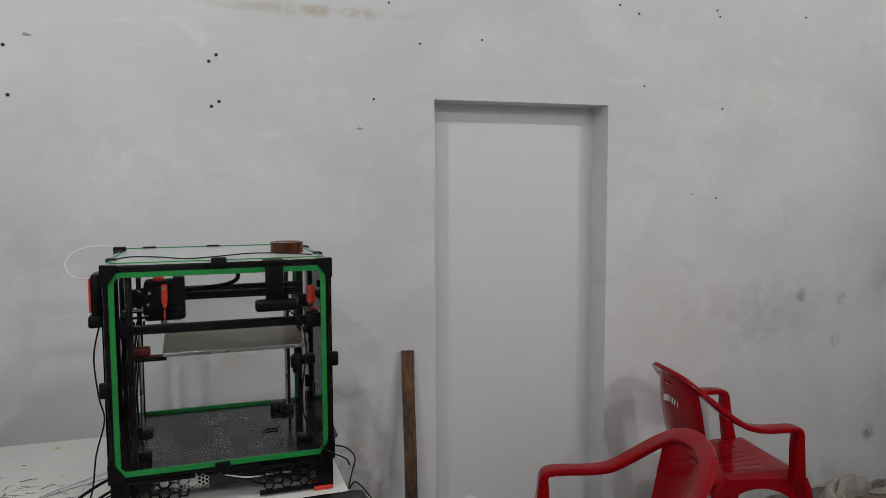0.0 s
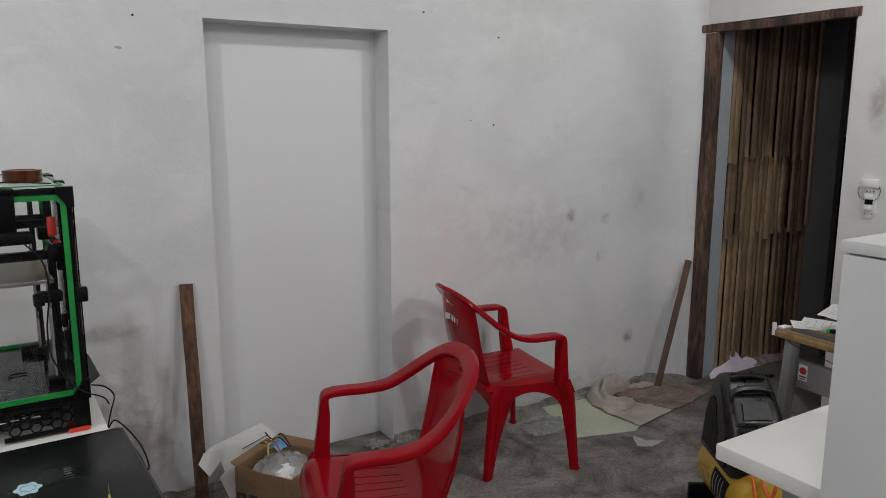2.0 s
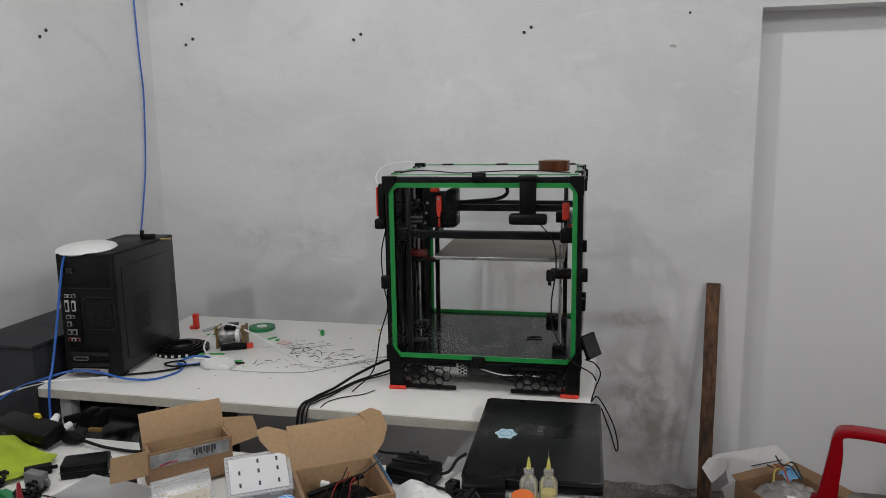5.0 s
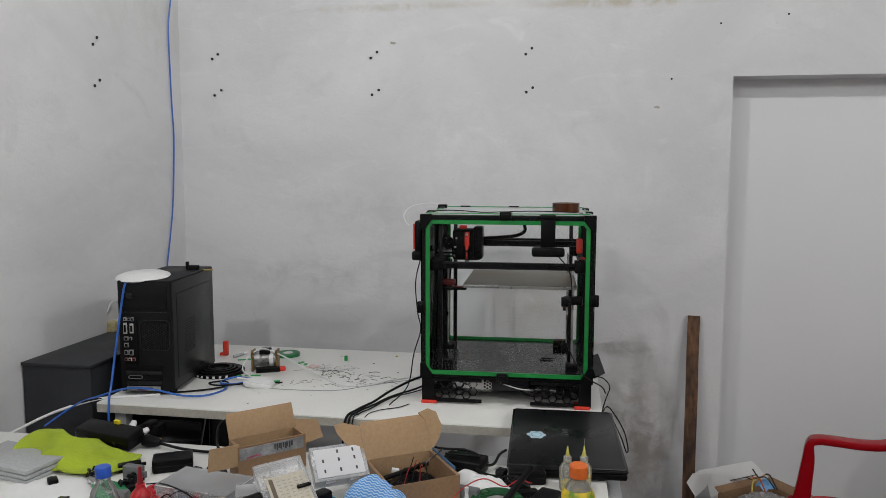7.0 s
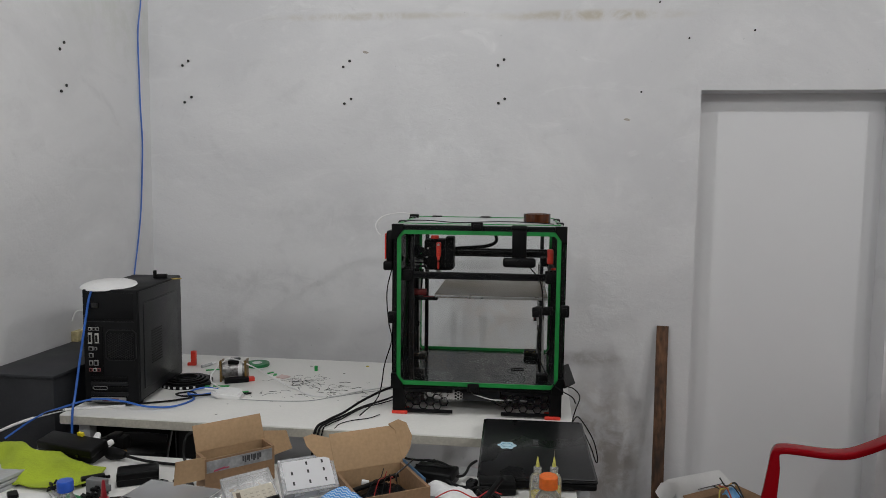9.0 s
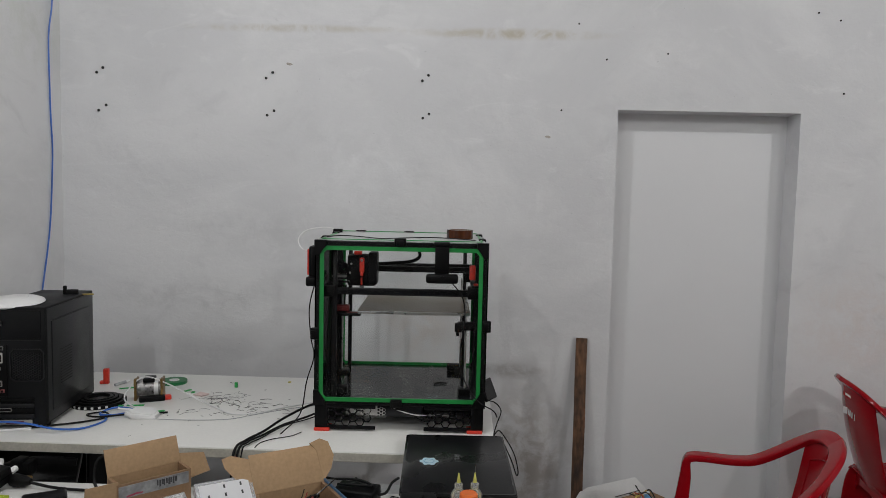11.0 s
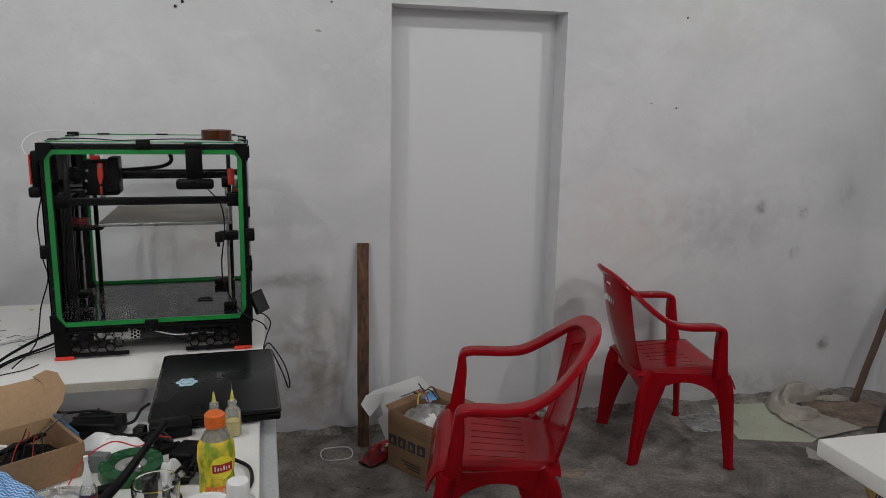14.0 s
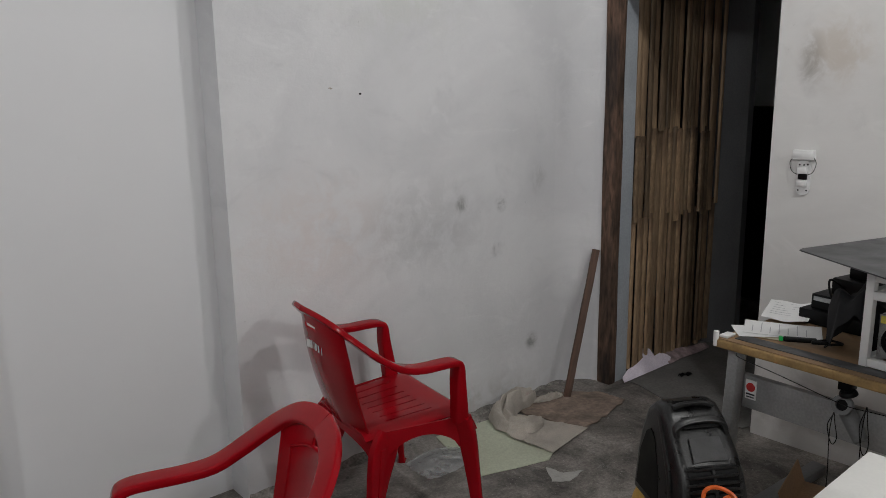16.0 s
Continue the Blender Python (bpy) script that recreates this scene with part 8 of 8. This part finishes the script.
cable("power_cable", "black lead curling on the bench", [(0.24, 1.61, B + 0.016), (0.32, 1.60, B + 0.008), (0.42, 1.60, B + 0.008), (0.47, 1.62, B + 0.03), (0.455, 1.63, B + 0.085), (0.415, 1.62, B + 0.08), (0.42, 1.59, B + 0.03), (0.46, 1.56, B + 0.008)], 0.004, M_CABLE)
brick("charger", "black plug-in charger on the bench", pose(0.345, 1.49, B, 0, 0, 28), 0.05, 0.03, 0.036)
a3 = brick("power_adapter", "black adapter box behind the cardboard box", pose(1.10, 1.60, B, 0, 0, -12), 0.055, 0.035, 0.04)
cable("power_cable", "black cable on the adapter", [(1.05, 1.60, B + 0.045), (1.10, 1.585, B + 0.05), (1.14, 1.595, B + 0.045), (1.10, 1.62, B + 0.05), (1.03, 1.61, B + 0.055), (1.0, 1.58, B + 0.08)], 0.003, M_CABLE)
brick("power_adapter", "black adapter lying by the laptop", pose(1.262, 1.565, B, 0, 0, 10), 0.046, 0.026, 0.035)
brick("power_adapter", "black adapter beside the juice bottle", pose(1.315, 1.40, B, 0, 0, 70), 0.036, 0.026, 0.045)
cable("power_cable", "thin black cable running beside the laptop", [(1.20, 1.69, B + 0.03), (1.185, 1.66, B + 0.028), (1.17, 1.62, B + 0.015), (1.13, 1.57, B + 0.03), (1.17, 1.54, B + 0.02), (1.24, 1.52, B + 0.03)], 0.0036, M_CABLE)
cable("power_cable", "black cable at the bench edge", [(1.40, 1.40, B + 0.012), (1.44, 1.36, B + 0.006), (1.445, 1.29, B + 0.005), (1.42, 1.25, B + 0.005), (1.39, 1.22, B + 0.005)], 0.004, M_CABLE)
for k in range(5):
    r_ = random.Random(90 + k)
    pts = [(0.44 + 0.05 * k + r_.uniform(-0.04, 0.04), 1.20 + r_.uniform(-0.05, 0.06), B + r_.uniform(0.004, 0.05)) for _ in range(6)]
    cable("thin_wire", "thin stray wire among the tools", pts, 0.0014, M_CABLE if k % 2 else mat("dark_red_wire", (0.2, 0.02, 0.03), 0.4))
cable("thin_wire", "thin red wire over the green spool", [(1.10, 1.33, B + 0.02), (1.12, 1.37, B + 0.05), (1.17, 1.40, B + 0.07), (1.22, 1.40, B + 0.055), (1.25, 1.43, B + 0.06), (1.28, 1.44, B + 0.05)], 0.0015, mat("red_wire", (0.5, 0.02, 0.02), 0.4))
r_ = random.Random(5)
SPOTS = [(0.46, 1.145), (0.495, 1.165), (0.50, 1.21), (0.66, 1.15), (0.70, 1.12), (0.72, 1.02), (0.80, 1.15), (1.02, 1.30), (1.17, 1.31), (1.25, 1.30),
         (1.30, 1.27), (1.34, 1.33), (1.27, 1.48), (1.20, 1.54), (1.33, 1.46), (1.13, 1.42), (0.52, 1.40), (0.44, 1.42), (0.72, 1.38), (0.29, 1.40), (0.24, 1.46), (0.20, 1.24), (0.10, 1.35), (0.33, 1.28)]
for k, (x, y) in enumerate(SPOTS):
    a_, h_ = 0.014 + 0.016 * r_.random(), 0.012 + 0.03 * r_.random()
    single("black_part", join(box(-a_, a_, -0.011, 0.012, 0, h_, 0.003), box(-a_ - 0.012, -a_ + 0.004, -0.004, 0.004, h_ * 0.3, h_ * 0.7, 0.002)), (M_BLACK, M_GLOSSBLACK, M_BLACK, M_LEG_GREY)[k % 4], "small black plastic part on the bench", "part", pose(x, y, B, 0, 0, 47 * k), "small black parts")
hb = thing("hand_drill", "small blue and black tool behind the cases", "tool", pose(0.80, 1.30, B, 0, 0, 60))
part("body", box(-0.04, 0.04, -0.016, 0.016, 0, 0.05, 0.006), M_BLACK, hb)
part("grip", box(-0.02, 0.05, -0.02, 0.02, 0.0, 0.03, 0.006), mat("teal_grip", (0.02, 0.22, 0.33), 0.5), hb)

# dark odds and ends between the cases
def black_tangle(x, y, w, d, h, seed, rz=0):
    r = random.Random(seed)
    m = pose(x, y, B, 0, 0, rz)
    t = thing("cable_tangle", "tangle of black cables and small parts on the bench", "cable", m, "black cable tangles")
    for k in range(5):
        cx, cy, z = r.uniform(-w * 0.3, w * 0.3), r.uniform(-d * 0.3, d * 0.3), 0.005
        a0 = r.uniform(0, 6.28)
        pts = [(cx + w * (0.45 + 0.2 * math.sin(2.1 * j + k)) * math.cos(a0 + j * 0.75), cy + d * (0.45 + 0.2 * math.cos(1.7 * j)) * math.sin(a0 + j * 0.75), z + h * 0.5 * (1 + math.sin(j * 1.3 + k)) * 0.8) for j in range(7)]
        part("cable", tube(pts, r.choice((0.0022, 0.003, 0.0038))), M_CABLE, t)
    for k in range(3):
        s = r.uniform(0.010, 0.018)
        part("block", xf(box(-s, s, -s * 0.6, s * 0.6, 0, s * 1.1, 0.002), pose(r.uniform(-w * 0.5, w * 0.5), r.uniform(-d * 0.5, d * 0.5), 0.001, 0, 0, r.uniform(0, 180))), M_BLACK, t)
    return t


for x, y, w, d, h, sd in ((0.79, 1.185, 0.04, 0.03, 0.03, 1), (0.66, 1.215, 0.045, 0.03, 0.03, 4), (0.50, 1.275, 0.04, 0.02, 0.02, 5), (0.47, 1.185, 0.05, 0.035, 0.035, 6), (0.46, 1.53, 0.05, 0.03, 0.025, 7), (1.10, 1.64, 0.06, 0.03, 0.03, 8), (1.24, 1.50, 0.06, 0.03, 0.03, 9), (1.33, 1.34, 0.04, 0.03, 0.04, 10), (1.26, 1.62, 0.05, 0.03, 0.02, 11), (0.31, 1.36, 0.05, 0.03, 0.03, 12), (0.56, 1.22, 0.03, 0.03, 0.03, 13), (0.18, 1.40, 0.05, 0.03, 0.02, 14)):
    black_tangle(x, y, w, d, h, sd, 37 * sd)

# bottles, tumbler, roll
drop_mat = frosted("milky_bottle", (0.95, 0.95, 0.95), (0.85, 0.85, 0.83), 0.24)
for k, (x, y, full) in enumerate(((1.362, 1.535, 0.45), (1.402, 1.54, 0.8))):
    d_ = thing("dropper_bottle", "milky dropper bottle with yellow liquid and yellow tip", "bottle", pose(x, y, B), "dropper bottles")
    part("body", lathe([(0, 0), (0.017, 0), (0.019, 0.003), (0.019, 0.055), (0.015, 0.064), (0.009, 0.068), (0.009, 0.073), (0, 0.073)], 24), drop_mat, d_)
    part("liquid", lathe([(0, 0.002), (0.0175, 0.003), (0.0175, 0.055 * full * 0.8), (0, 0.055 * full * 0.8)], 20), mat("yellow_liquid", (0.80, 0.62, 0.03), 0.3), d_)
    part("collar", lathe([(0.010, 0.070), (0.0105, 0.083), (0.007, 0.086), (0, 0.086)], 20), drop_mat, d_)
    part("tip", lathe([(0.0055, 0.085), (0.004, 0.094), (0.0016, 0.110), (0, 0.110)], 12), mat("yellow_tip", (0.62, 0.58, 0.14), 0.4), d_)
    part("needle", lathe([(0.0006, 0.105), (0.0006, 0.13), (0, 0.13)], 6), M_STEEL, d_) if k else None
jb = thing("juice_bottle", "plastic iced tea bottle with orange cap and fruit label", "bottle", pose(1.383, 1.255, B))
part("body", lathe([(0, 0.0), (0.028, 0.0), (0.033, 0.006), (0.033, 0.04), (0.031, 0.055), (0.035, 0.09), (0.033, 0.115), (0.022, 0.138), (0.016, 0.146), (0.016, 0.152), (0, 0.152)], 32), frosted("clear_bottle", (0.95, 0.95, 0.92), (0.72, 0.70, 0.62), 0.28), jb)
part("drink", lathe([(0, 0.004), (0.030, 0.006), (0.030, 0.012), (0, 0.012)], 28), mat("amber_drink", (0.5, 0.22, 0.03), 0.2), jb)
M_FRUIT = mat("fruit_label", (0.80, 0.52, 0.03), 0.3, var=0.3, scale=48, second=(0.07, 0.26, 0.03), bump=0, stretch=(1, 1, 0.5))
lbl = part("label", lathe([(0.0338, 0.018), (0.0335, 0.04), (0.0318, 0.055), (0.0358, 0.09), (0.0340, 0.115), (0.0275, 0.128)], 32), M_FRUIT, jb, "yellow, green and orange fruit label")


def on_bottle(r, a0, a1, z0, z1, oval=False):
    if oval:
        return sheet(lambda u, v: ((r + 0.0006) * math.cos(radians((a0 + a1) / 2 + (a1 - a0) / 2 * (2 * u - 1) * math.sqrt(max(0.02, 1 - (2 * v - 1) ** 2)))),
                                   (r + 0.0006) * math.sin(radians((a0 + a1) / 2 + (a1 - a0) / 2 * (2 * u - 1) * math.sqrt(max(0.02, 1 - (2 * v - 1) ** 2)))), z0 + (z1 - z0) * v), 10, 10, 0.0004)
    return sheet(lambda u, v: ((r + 0.0012) * math.cos(radians(a0 + (a1 - a0) * u)), (r + 0.0012) * math.sin(radians(a0 + (a1 - a0) * u)), z0 + (z1 - z0) * v), 10, 2, 0.0004)


part("yellow_disc", on_bottle(0.0356, 255, 330, 0.056, 0.104, True), mat("logo_yellow", (0.85, 0.74, 0.05), 0.35), lbl)
part("red_badge", on_bottle(0.0362, 262, 323, 0.071, 0.088), mat("logo_red", (0.38, 0.02, 0.02), 0.35), lbl)
for k in range(6):
    part("letter_bar", on_bottle(0.0366, 268 + 8.2 * k, 271 + 8.2 * k + (k % 2), 0.0755, 0.0815 + 0.003 * (k in (0, 3))), M_PAPER, lbl)
part("orange_band", on_bottle(0.0338, 235, 335, 0.020, 0.042), mat("label_orange", (0.75, 0.19, 0.03), 0.35), lbl)
for k in range(6):
    part("letter_bar", on_bottle(0.0346, 255 + 9 * k, 261 + 9 * k, 0.027, 0.037 - 0.003 * (k % 2)), mat("pale_print", (0.75, 0.5, 0.3), 0.5), lbl)
part("cap", lathe([(0.0, 0.178), (0.016, 0.178), (0.019, 0.175), (0.0195, 0.152), (0.0, 0.152)], 28), mat("orange_cap", (0.80, 0.16, 0.02), 0.4), jb)
tum = thing("glass_tumbler", "tall thick clear glass tumbler", "glass", pose(1.297, 1.085, B))
part("glass", lathe([(0, 0), (0.031, 0), (0.033, 0.003), (0.039, 0.135), (0.0375, 0.137), (0.0355, 0.135), (0.030, 0.018), (0, 0.016)], 40), clear("tumbler_glass", (0.98, 0.985, 0.985), 0.0, 1.4), tum)
tr_roll = thing("paper_roll", "white tissue paper roll standing upright", "paper roll", pose(1.376, 1.06, B))
part("paper", lathe([(0.021, 0), (0.047, 0), (0.048, 0.004), (0.048, 0.092), (0.046, 0.096), (0.021, 0.096)], 40, True), M_PAPER, tr_roll)
part("core", lathe([(0.0185, 0.0), (0.0208, 0.0), (0.0208, 0.096), (0.0185, 0.096)], 28, True), mat("brown_core", (0.25, 0.16, 0.10), 0.8), tr_roll)
wbt = thing("white_bottle", "plain white plastic bottle with white cap", "bottle", pose(1.432, 1.025, B))
part("body", lathe([(0, 0), (0.036, 0), (0.040, 0.004), (0.040, 0.085), (0.038, 0.10), (0.028, 0.118), (0.018, 0.126), (0.016, 0.13), (0, 0.13)], 36), mat("milk_white_plastic", (0.62, 0.63, 0.62), 0.35, var=0.01, grain=0.004, bump=0.015), wbt)
part("cap", lathe([(0, 0.128), (0.0185, 0.128), (0.0185, 0.150), (0.017, 0.154), (0, 0.155)], 30), M_WHITE, wbt)
for k in range(4):
    part("text_bar", on_bottle(0.0402, 262, 300 - 6 * (k % 2), 0.055 - 0.008 * k, 0.058 - 0.008 * k), M_INK, wbt)
gl_ = thing("glue_bottle", "small glue bottle with white spout and dark label", "bottle", pose(1.15, 1.265, B) @ Matrix.Diagonal((0.88, 0.88, 0.86, 1)))
part("body", lathe([(0, 0), (0.016, 0), (0.0175, 0.003), (0.0175, 0.045), (0.014, 0.055), (0.010, 0.06), (0, 0.06)], 24), drop_mat, gl_)
part("label", on_bottle(0.0172, 190, 350, 0.008, 0.040), mat("dark_blue_label", (0.03, 0.05, 0.12), 0.5), gl_)
part("label_band", on_bottle(0.0178, 200, 345, 0.028, 0.037), mat("maroon_band", (0.25, 0.05, 0.06), 0.5), gl_)
part("spout", lathe([(0.011, 0.058), (0.011, 0.075), (0.006, 0.09), (0.0035, 0.112), (0.005, 0.114), (0.005, 0.124), (0, 0.126)], 18), M_WHITE, gl_)
bc = thing("water_bottle", "clear bottle with blue screw cap", "bottle", pose(0.437, 1.068, B))
part("body", lathe([(0, 0), (0.026, 0), (0.030, 0.006), (0.030, 0.11), (0.024, 0.135), (0.014, 0.152), (0.013, 0.162), (0, 0.162)], 28), frosted("bottle_clear", (0.94, 0.95, 0.95), (0.6, 0.62, 0.63), 0.12), bc)
part("cap", lathe([(0, 0.162), (0.0155, 0.162), (0.0155, 0.180), (0.014, 0.183), (0, 0.183)], 26), mat("blue_cap", (0.02, 0.10, 0.55), 0.4), bc)
tb = thing("teal_box", "small teal cardboard box with printed icons", "box", pose(1.097, 1.182, B, 0, 0, -24))
part("body", box(-0.062, 0.062, -0.022, 0.022, 0, 0.036, 0.0015), mat("teal_card", (0.02, 0.38, 0.40), 0.5, var=0.05), tb)
for k in range(4):
    part("icon", xf(cyl(0.005, 0.0006, 14), pose(-0.035 + 0.024 * k, -0.0222, 0.02, 90)), mat("pale_teal", (0.12, 0.52, 0.53), 0.5), tb)
sp2 = thing("tape_spool", "dark green spool lying on the bench", "spool", pose(1.205, 1.39, B + 0.002, 4, 0, 0))
part("rim", lathe([(0.032, 0), (0.062, 0), (0.064, 0.006), (0.062, 0.024), (0.032, 0.024)], 36, True), mat("spool_green", (0.010, 0.085, 0.026), 0.3), sp2)
part("core", lathe([(0.012, 0.002), (0.031, 0.002), (0.031, 0.020), (0.012, 0.020)], 30, True), mat("spool_grey", (0.3, 0.3, 0.29), 0.4), sp2)
ty = thing("black_tray", "open black plastic tray", "tray", pose(1.215, 1.15, B, 0, 0, -32))
part("tray", hollow(0.075, 0.06, 0.036, 0.003), M_BLACK, ty)
hg = thing("holder_tool", "black pistol-grip holder with a long arm in the tray", "tool", pose(1.20, 1.20, B + 0.006, 0, 0, 62))
part("arm", sweep([(-0.07, 0, 0.045, 0, 1, 0, 0.009, 0.008), (0.02, 0, 0.06, 0, 1, 0, 0.0085, 0.007), (0.10, 0, 0.09, 0, 1, 0, 0.0065, 0.006), (0.175, 0, 0.118, 0, 1, 0, 0.0055, 0.0045)], 4, 10), M_BLACK, hg)
part("grip", join(box(-0.08, 0.0, -0.02, 0.02, 0.0, 0.045, 0.006), box(-0.06, -0.03, -0.03, 0.03, 0.01, 0.035, 0.006)), M_BLACK, hg)
part("knob", xf(cyl(0.010, 0.014, 16), pose(-0.03, -0.03, 0.03, 90)), M_STEEL, hg)
single("chrome_ball", lathe([(0.009 * math.sin(a), 0.009 - 0.009 * math.cos(a)) for a in np.linspace(0, math.pi, 12)], 18), M_STEEL, "small chrome ball joint on the spool", "ball", pose(1.225, 1.345, B + 0.026))
yb = thing("yellow_box", "small yellow printed box in the tray", "box", pose(1.272, 1.162, B + 0.004, 0, 0, -24))
part("body", box(-0.035, 0.035, -0.018, 0.018, 0, 0.042, 0.001), mat("yellow_card", (0.75, 0.58, 0.02), 0.45), yb)
for k in range(4):
    part("text_bar", box(-0.025, 0.02 - 0.006 * k, -0.0186, -0.018, 0.030 - 0.007 * k, 0.0325 - 0.007 * k), M_INK, yb)
single("tissue", crumple(0, 0, 0.062, 0.04, 0.045, 81, 26, 20), M_PAPER, "crumpled white tissue on the bench", "tissue", pose(1.165, 1.47, B, 0, 0, 20))
single("tissue", crumple(0, 0, 0.024, 0.020, 0.075, 82, 18, 30, peak=(-0.3, 0.3), edge=0.9), M_PAPER, "twisted white tissue standing by the spool", "tissue", pose(1.295, 1.34, B))
single("tissue", crumple(0, 0, 0.05, 0.035, 0.03, 83, 20, 22), M_PAPER, "white paper scrap behind the tissue", "tissue", pose(1.12, 1.535, B))
single("clear_wrap", crumple(0, 0, 0.06, 0.03, 0.02, 84, 20, 30), M_FILM, "clear plastic wrap beside the box", "wrap", pose(1.08, 1.315, B))
single("printed_sheet", sheet(lambda u, v: (0.09 * (u - 0.5), 0.05 * (v - 0.5), 0.002 + 0.004 * u * u), 6, 4, 0.0008), M_PAPER, "white paper sheet under the tools", "paper", pose(1.06, 1.27, B))
single("printed_sheet", sheet(lambda u, v: (0.28 * (u - 0.5), 0.16 * (v - 0.5), 0.0012 + 0.003 * math.sin(5 * u)), 8, 4, 0.0008), M_PAPER, "large white paper sheet under the tools", "paper", pose(0.16, 1.30, B, 0, 0, 14))
gr_ = thing("honeycomb_panel", "black printed honeycomb panel at the bench front", "panel", pose(1.06, 1.045, B + 0.004, -90, 0, 0))
part("lattice", hex_grille(0, 0.12, -0.07, 0.09, 0.016, 0.004, 0.004), M_BLACK, gr_)

# loose wires among the tools
M_REDWIRE = mat("dull_red_wire", (0.30, 0.035, 0.05), 0.5)
for material, label, width, points in (
        (M_CABLE, "thin black lead arching over the tools", 0.0018, [(0.363, 1.336, 0.79), (0.428, 1.297, 0.812), (0.497, 1.266, 0.812), (0.573, 1.23, 0.795)]),
        (M_CABLE, "looped black jumper wire on the bench", 0.0009, [(0.465, 1.226, 0.768), (0.479, 1.211, 0.80), (0.48, 1.236, 0.812), (0.486, 1.269, 0.81), (0.51, 1.279, 0.80), (0.538, 1.256, 0.79), (0.564, 1.196, 0.79), (0.547, 1.199, 0.774)]),
        (M_REDWIRE, "thin red wire curling over black connectors", 0.0011, [(0.44, 1.144, 0.768), (0.461, 1.145, 0.79), (0.49, 1.143, 0.802), (0.519, 1.146, 0.79), (0.543, 1.143, 0.78), (0.572, 1.136, 0.775)]),
        (M_REDWIRE, "short red wire loop beside the small case", 0.0010, [(0.553, 1.134, 0.775), (0.554, 1.125, 0.80), (0.558, 1.134, 0.812), (0.553, 1.174, 0.80), (0.526, 1.227, 0.77)]),
        (M_CABLE, "fine black wire bent over the small case", 0.0009, [(0.521, 1.158, 0.778), (0.521, 1.163, 0.80), (0.549, 1.159, 0.822), (0.539, 1.203, 0.80), (0.578, 1.173, 0.79), (0.593, 1.161, 0.776)]),
        (M_CABLE, "fine black wire arching past the oil bottle", 0.0009, [(0.385, 1.203, 0.768), (0.40, 1.178, 0.80), (0.453, 1.172, 0.822), (0.47, 1.23, 0.812), (0.455, 1.274, 0.795)])):
    cable("jumper_wire", label, points, width, material)
